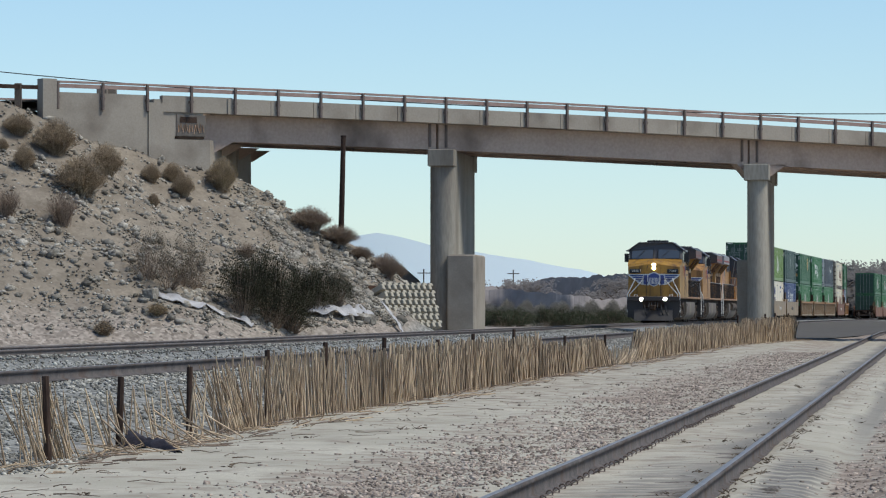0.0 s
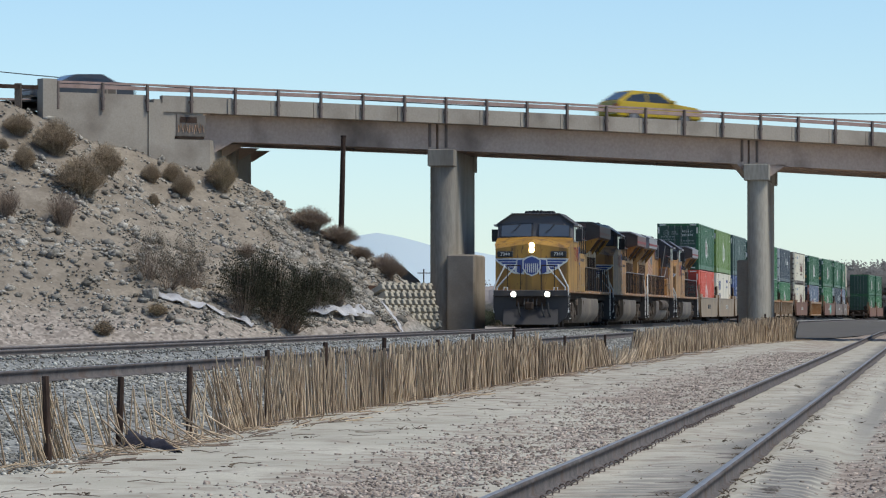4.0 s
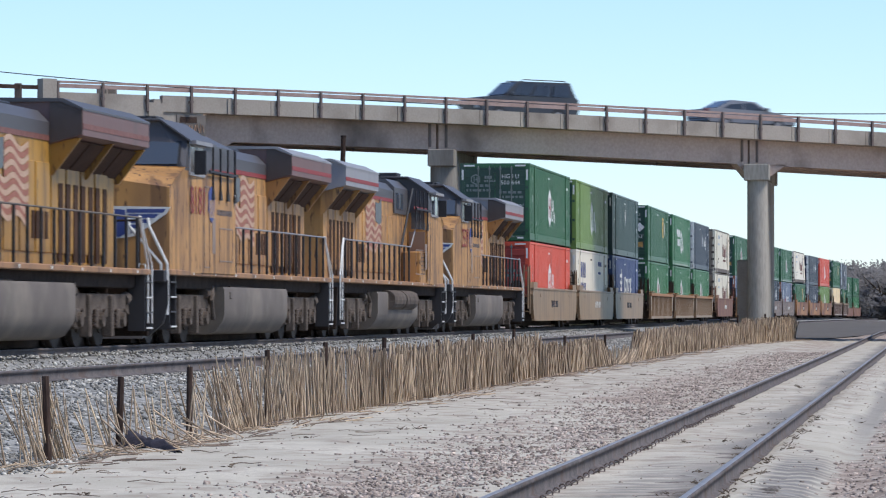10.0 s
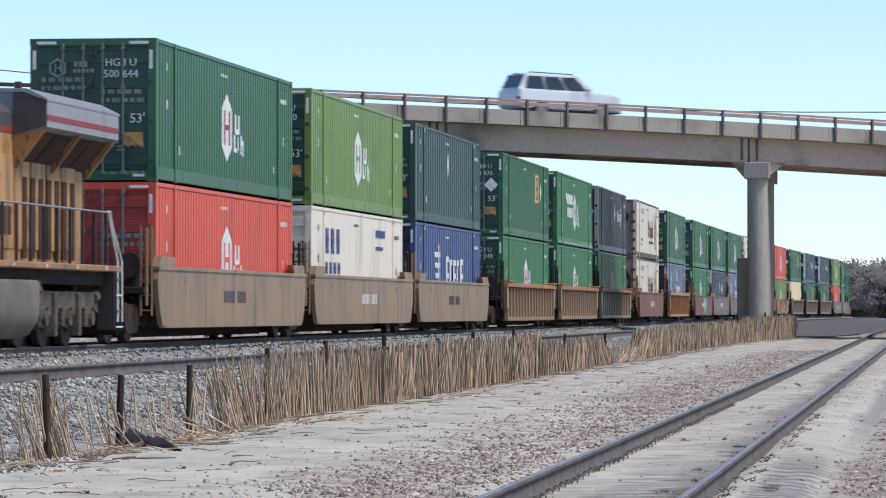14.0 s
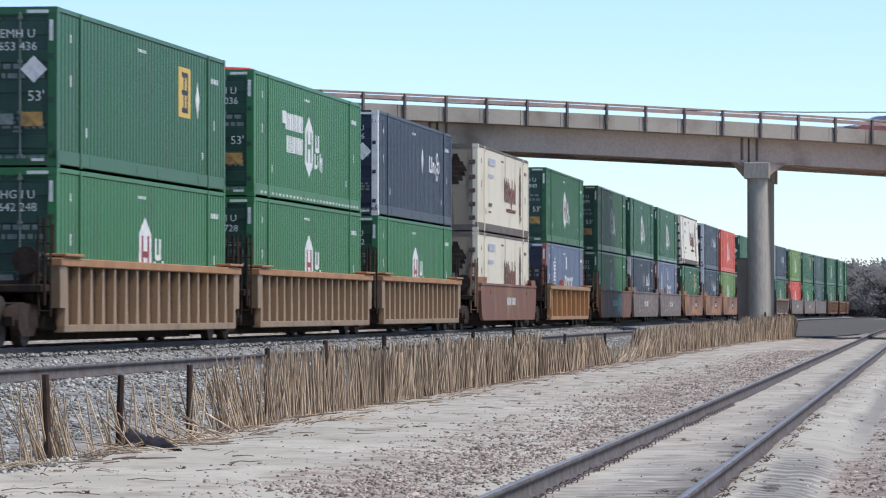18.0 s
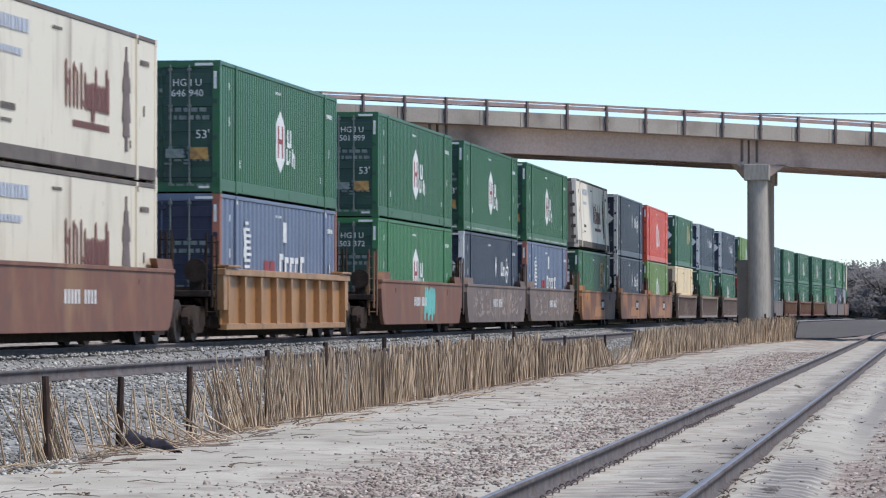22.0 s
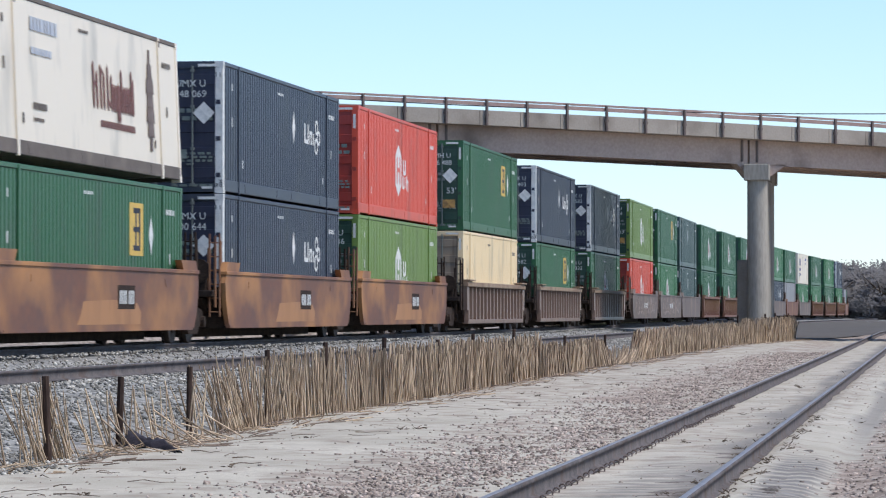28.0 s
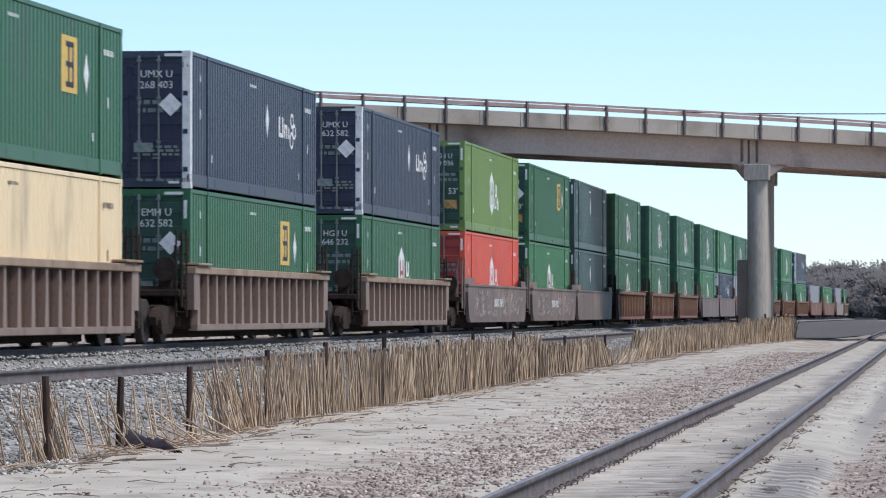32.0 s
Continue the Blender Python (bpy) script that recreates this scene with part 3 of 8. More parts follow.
def m_crestsign(bm):
    for z, w in ((-0.42, 0.12), (-0.3, 0.26), (-0.14, 0.34), (0.02, 0.38), (0.18, 0.30), (0.32, 0.16), (0.44, 0.1)):
        prism(bm, [(-w, z - 0.08), (w, z - 0.08), (w * 0.85, z + 0.075), (-w * 0.85, z + 0.075)], "x", -0.006, 0.0)


def m_rod(bm):
    cyl(bm, (0, 0, 0.15), (0, 0, CH - 0.1), 0.02, 6)
    box(bm, -0.03, 0.04, -0.12, 0.03, 0.62, 0.66)
    for z in (0.2, 0.98, 1.9, CH - 0.2):
        box(bm, -0.03, 0.025, -0.04, 0.04, z - 0.03, z + 0.03)


def m_tape(bm):
    """Pale reflective strips at the door end's corners."""
    for y in (-0.95, 0.95):
        box(bm, 0.0, 0.006, y - 0.2, y + 0.2, CH - 0.12, CH - 0.06)
        box(bm, 0.0, 0.006, y - 0.12, y + 0.12, 0.1, 0.15)
    for y in (-1.2, 1.2):
        box(bm, 0.0, 0.006, y - 0.035, y + 0.035, CH - 0.62, CH - 0.24)


def m_doorbadge(bm):
    """A small six-sided outline and two rows of strokes on the far door."""
    for a in range(6):
        p, q = radians(60 * a + 30), radians(60 * a + 90)
        prism(bm, [(math.cos(w) * r, math.sin(w) * r) for w, r in ((p, 0.2), (q, 0.2), (q, 0.15), (p, 0.15))], "x", 0, 0.006)
    for y in (-0.07, 0.04):
        box(bm, 0, 0.006, y, y + 0.04, -0.09, 0.09)
    box(bm, 0, 0.006, -0.05, 0.06, -0.02, 0.02)
    for k in range(3):
        box(bm, 0, 0.006, 0.34 + k * 0.1, 0.41 + k * 0.1, 0.02, 0.13)
    for k in range(5):
        box(bm, 0, 0.006, 0.32 + k * 0.09, 0.385 + k * 0.09, -0.1, -0.02)


def m_bars(bm):
    """Rows of unreadable small writing as bars, on a door (face +X)."""
    rnd = random.Random(3)
    for z, h in ((2.12, 0.09), (1.95, 0.09), (1.2, 0.05), (1.12, 0.05), (1.04, 0.05), (0.5, 0.05)):
        y = -0.45
        while y < 0.4:
            w = rnd.uniform(0.06, 0.2)
            box(bm, 0, 0.006, y, min(y + w, 0.45), z, z + h)
            y += w + 0.05


def m_sidemarks(bm):
    """Small markings along a container's side (facing +Y)."""
    rnd = random.Random(5)
    for x, z, n, h in ((0.3, 2.52, 5, 0.09), (-6.9, 2.3, 3, 0.16), (6.9, 2.3, 1, 0.22), (6.9, 1.5, 1, 0.3), (-6.9, 1.3, 1, 0.3), (5.6, 0.62, 1, 0.26), (-5.6, 0.62, 1, 0.22),
                       (-7.3, 2.3, 3, 0.16)):
        for i in range(n):
            a = x + i * 0.16
            box(bm, a, a + 0.09, 0, 0.006, z, z + h * 0.7)
    for x in (-6.15, 6.15):
        box(bm, x - 0.05, x + 0.05, 0.006, 0.03, CH - 0.2, CH - 0.08)


def flat(bm, pts, y=0.0, th=0.006):
    prism(bm, pts, "y", y, y + th)


def m_hex(bm):
    """A white six-sided badge."""
    flat(bm, [(0, 0.74), (0.58, 0.42), (0.6, -0.42), (0, -0.74), (-0.6, -0.42), (-0.58, 0.42)])


def m_hexletter(bm):
    for x in (-0.36, 0.2):
        flat(bm, [(x, -0.38), (x + 0.16, -0.38), (x + 0.16, 0.38), (x, 0.38)], 0.007, 0.004)
    flat(bm, [(-0.2, -0.05), (0.2, -0.05), (0.2, 0.07), (-0.2, 0.07)], 0.007, 0.004)


def m_glyphs(bm):
    """Plain white shapes beside the badge."""
    for x, z, w, h in ((-1.12, -0.08, 0.17, 0.42), (-1.52, -0.08, 0.17, 0.42), (-1.36, -0.1, 0.26, 0.12),
                       (-1.0, -0.5, 0.16, 0.38), (-1.2, -0.5, 0.2, 0.1), (-1.4, -0.45, 0.12, 0.3), (-1.78, -0.52, 0.13, 0.42), (-2.02, -0.56, 0.13, 0.36), (-1.9, -0.3, 0.16, 0.1)):
        flat(bm, [(x, z), (x + w, z), (x + w, z + h), (x, z + h)])


def m_drayage(bm):
    """Rows of plain white shapes in the manner of a two-line slogan."""
    rnd = random.Random(8)
    for z in (0.12, -0.42):
        x = 1.1
        while x < 3.4:
            w = rnd.uniform(0.14, 0.3)
            flat(bm, [(x, z), (x + w, z), (x + w, z + 0.4), (x, z + 0.4)])
            x += w + 0.07
    flat(bm, [(3.5, 0.25), (4.0, 0.25), (4.0, 0.55), (3.5, 0.55)])


def m_swirl(bm):
    """White plain shapes: a group of bars with a three-looped figure beside it."""
    for x, z, w, h in ((1.16, -0.2, 0.16, 0.62), (0.66, -0.2, 0.16, 0.62), (0.78, -0.2, 0.44, 0.13), (0.4, -0.2, 0.14, 0.42), (0.1, -0.2, 0.14, 0.42), (0.2, 0.1, 0.24, 0.12), (-0.2, -0.2, 0.14, 0.36)):
        flat(bm, [(x, z), (x + w, z), (x + w, z + h), (x, z + h)])
    for cx, cz, r in ((-0.62, 0.38, 0.24), (-0.55, -0.22, 0.27), (-0.95, 0.06, 0.24)):
        ring(bm, cx, cz, r, 0.09)


def ring(bm, cx, cz, r, w, n=14):
    """A flat ring standing on the side."""
    rows = []
    for i in range(n):
        a = 2 * math.pi * i / n
        rows.append([bm.verts.new((cx + math.cos(a) * q, y, cz + math.sin(a) * q)) for q, y in ((r, 0.0), (r, 0.006), (r - w, 0.006), (r - w, 0.0))])
    for i in range(n):
        p, q = rows[i], rows[(i + 1) % n]
        for j in range(4):
            bm.faces.new((p[j], q[j], q[(j + 1) % 4], p[(j + 1) % 4]))


def m_diamond(bm, s=0.3):
    flat(bm, [(0, s * 1.3), (s * 0.7, 0), (0, -s * 1.3), (-s * 0.7, 0)])


def m_placard(bm):
    flat(bm, [(-0.64, -0.52), (0.64, -0.52), (0.64, 0.52), (-0.64, 0.52)])


def m_placardbars(bm):
    for x in (-0.34, 0.0):
        flat(bm, [(x, -0.42), (x + 0.12, -0.42), (x + 0.12, 0.42), (x, 0.42)], 0.007, 0.004)
    for z in (-0.42, -0.05, 0.32):
        flat(bm, [(-0.34, z), (0.3, z), (0.3, z + 0.1), (-0.34, z + 0.1)], 0.007, 0.004)


def m_blocks(bm):
    """Five heavy plain white letter-high blocks with cut corners."""
    for i, (w, h) in enumerate(((0.62, 0.5), (0.6, 0.42), (0.6, 0.42), (0.5, 0.42), (0.62, 0.46))):
        x = 0.2 - i * 0.82
        flat(bm, [(x - w + 0.3, -0.45), (x, -0.45), (x - 0.04, h), (x - w + 0.3, h)])
        flat(bm, [(x - w, h - 0.16), (x, h - 0.16), (x, h), (x - w, h)], 0.007, 0.004)
        if i % 2 == 0:
            flat(bm, [(x - w, -0.12), (x, -0.12), (x, 0.03), (x - w, 0.03)], 0.007, 0.004)


def m_disc(bm):
    """A round figure of level white strokes."""
    for k in range(9):
        z = -0.56 + k * 0.14
        w = math.sqrt(max(0.05, 0.4 - z * z)) * (0.9 if k % 3 else 1.05)
        flat(bm, [(-w, z), (w * 0.5, z), (w * 0.5, z + 0.07), (-w, z + 0.07)])
    flat(bm, [(0.05, -0.25), (0.4, -0.15), (0.3, 0.1), (0.42, 0.5), (0.1, 0.4), (0.0, 0.0)], 0.007, 0.004)


def m_bluerows(bm):
    """Three stacked rows of blue strokes, the upper ones tall."""
    for z, h, n in ((0.0, 0.56, 3), (-0.45, 0.26, 4), (-0.85, 0.2, 4)):
        for k in range(n):
            x = 0.9 - k * 1.8 / n
            flat(bm, [(x - 1.2 / n, z), (x - 0.9 / n, z), (x - 0.9 / n, z + h), (x - 1.2 / n, z + h)])
            flat(bm, [(x - 0.6 / n, z), (x - 0.3 / n, z), (x - 0.3 / n, z + h), (x - 0.6 / n, z + h)])
            flat(bm, [(x - 1.2 / n, z + h * 0.4), (x - 0.3 / n, z + h * 0.4), (x - 0.3 / n, z + h * 0.6), (x - 1.2 / n, z + h * 0.6)], 0.007, 0.004)


def m_crest(bm):
    """A red ribbon figure with blue strokes."""
    for i in range(4):
        flat(bm, [(1.9 - 0.1 * i, 0.5 - 0.28 * i), (0.7, 0.5 - 0.28 * i), (0.7 + 0.1 * i, 0.36 - 0.28 * i), (1.8 - 0.1 * i, 0.36 - 0.28 * i)])
    flat(bm, [(1.1, -0.7), (0.9, -0.7), (0.9, 0.7), (1.1, 0.7)])


def m_script(bm):
    """A line of dark strokes in the rhythm of a long name in old lettering, with a smaller line below."""
    rnd = random.Random(4)
    x = 2.6
    for i, (w, h, foot) in enumerate(((0.42, 0.78, 0), (0.40, 0.76, 0), (0.44, 0.78, 0), (0.30, 0.44, 0), (0.28, 0.46, -0.2), (0.13, 0.76, 0), (0.28, 0.44, 0), (0.30, 0.44, 0), (0.26, 0.78, 0))):
        for k in range(2 if w > 0.2 else 1):
            a = x - k * (w - 0.12)
            top = h - (0.16 if k and h > 0.6 else 0.0)
            flat(bm, [(a - 0.12, -0.22 + foot), (a - 0.06, -0.3 + foot), (a, -0.22 + foot), (a + 0.02, -0.26 + top), (a - 0.05, -0.18 + top), (a - 0.11, -0.26 + top)])
        if w > 0.2:
            z = -0.28 + h * (0.5 if i % 3 == 0 else 0.86 if i % 3 == 1 else 0.08)
            flat(bm, [(x - w + 0.1, z), (x - 0.1, z + 0.07), (x - 0.08, z + 0.15), (x - w + 0.12, z + 0.07)])
        x -= w + 0.07 + (0.14 if i < 2 else 0)
    x = 2.0
    while x > -1.0:
        w = rnd.uniform(0.07, 0.11)
        flat(bm, [(x - w, -0.62), (x, -0.62), (x, -0.49), (x - w, -0.49)])
        x -= w + 0.06


def m_tower(bm):
    for z, w in ((-0.9, 0.12), (-0.62, 0.3), (-0.33, 0.38), (-0.04, 0.3), (0.25, 0.36), (0.54, 0.22), (0.83, 0.08)):
        flat(bm, [(-w, z - 0.16), (w, z - 0.16), (w * 0.8, z + 0.15), (-w * 0.8, z + 0.15)])


def m_smallbars(bm):
    rnd = random.Random(9)
    for z, n, h in ((0, 8, 0.2), (-0.35, 6, 0.1)):
        x = 1.1
        for i in range(n):
            w = rnd.uniform(0.12, 0.24)
            flat(bm, [(x - w, z), (x, z), (x, z + h), (x - w, z + h)])
            x -= w + 0.05


KINDS = {   # paint, shell, door paint (mostly darkened for the shaded end), words of the label
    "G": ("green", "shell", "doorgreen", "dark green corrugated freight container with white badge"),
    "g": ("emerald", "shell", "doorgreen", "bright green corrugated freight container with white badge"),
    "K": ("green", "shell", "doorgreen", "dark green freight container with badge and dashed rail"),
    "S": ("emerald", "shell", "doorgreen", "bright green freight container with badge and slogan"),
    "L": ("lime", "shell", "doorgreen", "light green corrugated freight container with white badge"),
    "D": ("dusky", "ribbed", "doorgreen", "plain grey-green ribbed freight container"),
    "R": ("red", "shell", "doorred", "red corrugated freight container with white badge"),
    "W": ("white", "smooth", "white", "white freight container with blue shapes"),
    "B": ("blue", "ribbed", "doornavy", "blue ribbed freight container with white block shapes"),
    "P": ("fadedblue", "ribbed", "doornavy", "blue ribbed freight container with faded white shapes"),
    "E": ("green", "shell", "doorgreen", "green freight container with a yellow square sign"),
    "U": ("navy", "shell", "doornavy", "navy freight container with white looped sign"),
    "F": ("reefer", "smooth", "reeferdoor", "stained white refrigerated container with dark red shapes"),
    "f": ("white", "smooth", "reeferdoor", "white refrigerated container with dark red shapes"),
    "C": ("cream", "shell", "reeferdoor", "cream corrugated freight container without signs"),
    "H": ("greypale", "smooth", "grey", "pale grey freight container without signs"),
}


def container(kind, group, marks):
    near_end = marks is not None
    body, shell, door, label = KINDS[kind]
    mk = {"shell": m_shell, "ribbed": m_shell_ribbed, "smooth": m_shell_smooth}[shell]
    ob = empty("freight_container", label + (", leaning a little" if kind == "f" else ""), "container", group)
    P = M[body]
    pieces("shell" if shell == "smooth" else "wall_panel", "container_" + shell, mk, P, ob)
    piece("top_frame", shared("container_top_frame", m_rail_top), P if kind not in "Ff" else M["tank"], ob)
    piece("bottom_frame", shared("container_bottom_frame", m_rail_low), P if kind not in "Ff" else M["tank"], ob)
    dk = M[door]
    for sx in (1, -1):
        for sy in (1, -1):
            # far-side posts take the darker, shaded tone of the doors
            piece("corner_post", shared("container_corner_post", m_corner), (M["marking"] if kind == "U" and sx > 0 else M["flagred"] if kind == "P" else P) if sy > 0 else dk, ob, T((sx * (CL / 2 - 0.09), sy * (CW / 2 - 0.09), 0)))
            piece("intermediate_post", shared("container_mid_post", m_midpost), P, ob, T((sx * 6.15, sy * (CW / 2 - 0.01), 0)))
    if kind in "Ff":
        for sy in (0.61, -0.61):
            piece("door", shared("container_door_flat", m_door_flat), dk, ob, T((CL / 2 - 0.06, sy, 0)), "stained white door")
        for sy in (0.08, -0.55):
            piece("locking_rod", shared("container_rod", m_rod), M["truck"], ob, T((CL / 2 + 0.03, sy, 0)))
        piece("crest_sign", shared("door_crest", m_crestsign), M["soot"], ob, T((CL / 2 + 0.0, 0.55, 2.05)), "dark brown crest on the door")
        for z in (0.45, 0.9, 1.35, 1.8, 2.3):
            piece("hinge", shared("door_hinge", lambda bm: box(bm, 0, 0.06, -0.1, 0.1, -0.07, 0.07, 0.015)), M["truck"], ob, T((CL / 2, 1.12, z)))
    else:
        for sy in (0.61, -0.61):
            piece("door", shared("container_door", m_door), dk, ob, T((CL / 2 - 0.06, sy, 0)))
        for sy in (0.62, 0.2, -0.2, -0.62):
            piece("locking_rod", shared("container_rod", m_rod), M["rodsteel"], ob, T((CL / 2 + 0.03, sy, 0)))
        for sy in (0.61, -0.61):
            if marks and kind != "C":
                tagged(piece("small_writing", shared("container_door_bars", m_bars), M["markpale"], ob, T((CL / 2 + 0.012, sy, -0.35 if sy > 0 else -0.1)), "rows of small white writing"), kind="stuff")
        if marks and kind not in "CRP":
            number, code = marks
            turn = Matrix.Rotation(radians(90), 4, "Z") @ Matrix.Rotation(radians(90), 4, "X")
            for s, z, size in ((code, 2.4, 0.22), (number, 2.17, 0.22)) + ((("53'", 1.27, 0.27),) if kind != "U" else ()):
                ob2 = tagged(place("lettering", lettering(s, size), M["markgrey"], ob), "white stencilled characters", kind="stuff")
                ob2.matrix_basis = T((CL / 2 + 0.046, 0.92 if s == "53'" else 0.58, z)) @ turn
            if kind != "U":
                piece("caution_sign", shared("door_sign", lambda bm: box(bm, 0, 0.008, -0.2, 0.2, -0.13, 0.13)), M["caution"], ob, T((CL / 2 + 0.05, 0.84, 0.86)), "yellow caution sign")
            piece("notice", shared("door_notice", lambda bm: box(bm, 0, 0.008, -0.2, 0.2, -0.1, 0.1)), M["markpale"], ob, T((CL / 2 + 0.05, 0.3, 0.86)), "pale notice on the door")
        if near_end:
            tagged(piece("reflective_tape", shared("door_tape", m_tape), M["marking"], ob, T((CL / 2 + 0.045, 0, 0)), "pale reflective strips"), kind="stuff")
            if kind == "G":
                tagged(piece("door_badge", shared("door_badge", m_doorbadge), M["markpale"], ob, T((CL / 2 + 0.046, -0.72, 2.3)), "white outlined badge"), kind="stuff")
        if kind in "EU":
            piece("door_placard", shared("door_diamond", lambda bm: prism(bm, [(0, 0.30), (0.30, 0), (0, -0.30), (-0.30, 0)], "x", 0, 0.008)), M["marking"], ob, T((CL / 2 + 0.05, 0.88, 1.76)) @ Matrix.Scale(0.82, 4), "white diamond placard")
    ys = CW / 2 - 0.005 if shell == "smooth" else CW / 2 + 0.002
    if shell == "shell":
        ys = CW / 2 - 0.012
    tagged(piece("side_marking", shared("container_side_marks", m_sidemarks), M["marking"] if kind not in "CWFf" else M["tank"], ob, T((0, ys, 0)), "small stencilled side marks"), kind="stuff")
    mid = T((0.35, ys, 1.42))
    if kind in "GgKSLR":
        piece("badge", shared("badge_hex", m_hex), M["marking"], ob, mid, "white six-sided badge")
        pieces("badge_figure", "badge_figure_badge_letter", m_hexletter, M["markred"] if kind in "GgK" else P, ob, mid)
        pieces("badge_shape", "badge_glyphs", m_glyphs, M["marking"], ob, mid)
        if kind in "SK":
            tagged(piece("dash_mark", shared("dash_marks", lambda bm: [box(bm, x * 0.5, x * 0.5 + 0.2, 0, 0.006, 0.1, 0.16) for x in range(-15, 15)]), M["marking"], ob, T((0, CW / 2, 0)), "white dashes along the bottom rail"), kind="stuff")
        if kind == "S":
            pieces("slogan", "slogan_slogan", m_drayage, M["marking"], ob, T((0.2, ys, 1.6)), "white slogan shapes")
    if kind == "E":
        piece("square_sign", shared("placard", m_placard), M["markyellow"], ob, T((-3.6, ys, 1.95)), "yellow square sign")
        pieces("sign_figure", "sign_figure_placard_bars", m_placardbars, M["markdark"], ob, T((-3.6, ys, 1.95)))
        piece("side_placard", shared("side_diamond", m_diamond), M["marking"], ob, T((-5.0, ys, 1.85)))
    if kind == "U":
        pieces("looped_sign", "looped_sign_swirl", m_swirl, M["marking"], ob, T((-4.0, ys, 1.7)) @ Matrix.Diagonal((0.95, 1, 0.78, 1)), "white looped sign")
        piece("side_placard", shared("side_diamond", m_diamond), M["marking"], ob, T((-1.2, ys, 1.85)))
    if kind == "D":
        piece("side_placard", shared("side_diamond", m_diamond), M["marking"], ob, T((0.5, ys, 1.9)))
    if kind in "BP":
        pieces("block_sign", "block_sign_blocks", m_blocks, M["marking"], ob, T((0.8 if kind == "B" else 0.4, ys, 1.42 if kind == "B" else 1.24)) @ Matrix.Scale(1.1 if kind == "B" else 0.9, 4), "white block sign")
        if kind == "B":
            pieces("ribbon_sign", "ribbon_sign_crest", m_crest, M["marking"], ob, T((1.6, ys, 1.5)) @ Matrix.Scale(1.15, 4), "ribbon-shaped sign")
        else:
            tagged(piece("disc_sign", shared("disc_sign", m_disc), M["marking"], ob, T((4.9, ys, 1.72)), "round white line figure"), kind="stuff")
            tagged(piece("red_sign", shared("red_blocks", lambda bm: [flat(bm, [(x, -0.45), (x + 0.6, -0.45), (x + 0.6, 0.2), (x, 0.2)]) for x in (0.0, 0.8)]), M["markred"], ob, T((1.2, ys, 1.3)), "faded red block shapes"), kind="stuff")
            piece("small_square", shared("small_square", lambda bm: flat(bm, [(-0.24, -0.24), (0.24, -0.24), (0.24, 0.24), (-0.24, 0.24)])), M["marking"], ob, T((-0.2, ys, 2.2)))
    if kind == "W":
        tagged(piece("stacked_sign", shared("stacked_sign", m_bluerows), M["markblue"], ob, T((4.6, ys, 1.75)) @ Matrix.Diagonal((1.5, 1, 1.15, 1)), "blue stacked sign"), kind="stuff")
        pieces("small_sign", "small_sign_smallbars", m_smallbars, M["markblue"], ob, T((-4.0, ys, 2.3)))
    if kind in "Ff":
        pieces("name_sign", "name_sign_script", m_script, M["markmaroon"], ob, T((-2.6, ys, 1.45)), "dark red name shapes")
        piece("tower_sign", shared("tower", m_tower), M["railpost"], ob, T((-5.2, ys, 1.6)), "brown tower figure")
        pieces("small_sign", "small_sign_smallbars", m_smallbars, M["markfaint"], ob, T((3.6, ys, 2.3)) @ Matrix.Scale(1.2, 4))
        pieces("small_sign", "small_sign_smallbars", m_smallbars, M["tank"], ob, T((4.2, ys, 0.9)) @ Matrix.Scale(0.6, 4))
    return ob


# -- wheels and trucks
def m_wheelset(bm, r=0.46, g=0.75):
    for s in (1, -1):
        cyl(bm, (0, s * (g - 0.07), r), (0, s * (g + 0.06), r), r, 20)
        cyl(bm, (0, s * (g - 0.10), r), (0, s * (g - 0.06), r), r + 0.03, 20)
        cyl(bm, (0, s * (g + 0.05), r), (0, s * (g + 0.09), r), r * 0.5, 12)
    cyl(bm, (0, -g, r), (0, g, r), 0.08, 8)


def m_freight_frame(bm):
    for s in (1, -1):
        y0, y1 = s * 0.93, s * 1.08
        prism(bm, [(-1.15, 0.55), (-0.95, 0.72), (-0.4, 0.78), (0.4, 0.78), (0.95, 0.72), (1.15, 0.55), (1.1, 0.38), (0.8, 0.42), (0.45, 0.2), (-0.45, 0.2), (-0.8, 0.42), (-1.1, 0.38)], "y", y0, y1)
        for x in (-0.9, 0.9):
            cyl(bm, (x, s * 1.05, 0.46), (x, s * 1.16, 0.46), 0.12, 10)
    box(bm, -0.25, 0.25, -1.0, 1.0, 0.42, 0.8, 0.03)


def m_springs(bm):
    for s in (1, -1):
        for x in (-0.18, 0, 0.18):
            cyl(bm, (x, s * 1.0, 0.25), (x, s * 1.0, 0.48), 0.06, 8)


def freight_truck(parent, x):
    tr = new("truck")
    tr.parent = parent
    tr.matrix_basis = T((x, 0, 0))
    piece("side_frame", shared("freight_frame", m_freight_frame), M["soot"], tr)
    piece("springs", shared("freight_springs", m_springs), M["truck"], tr)
    for dx in (-0.9, 0.9):
        piece("wheelset", shared("wheelset", m_wheelset, True), M["steelwheel"], tr, T((dx, 0, 0)))


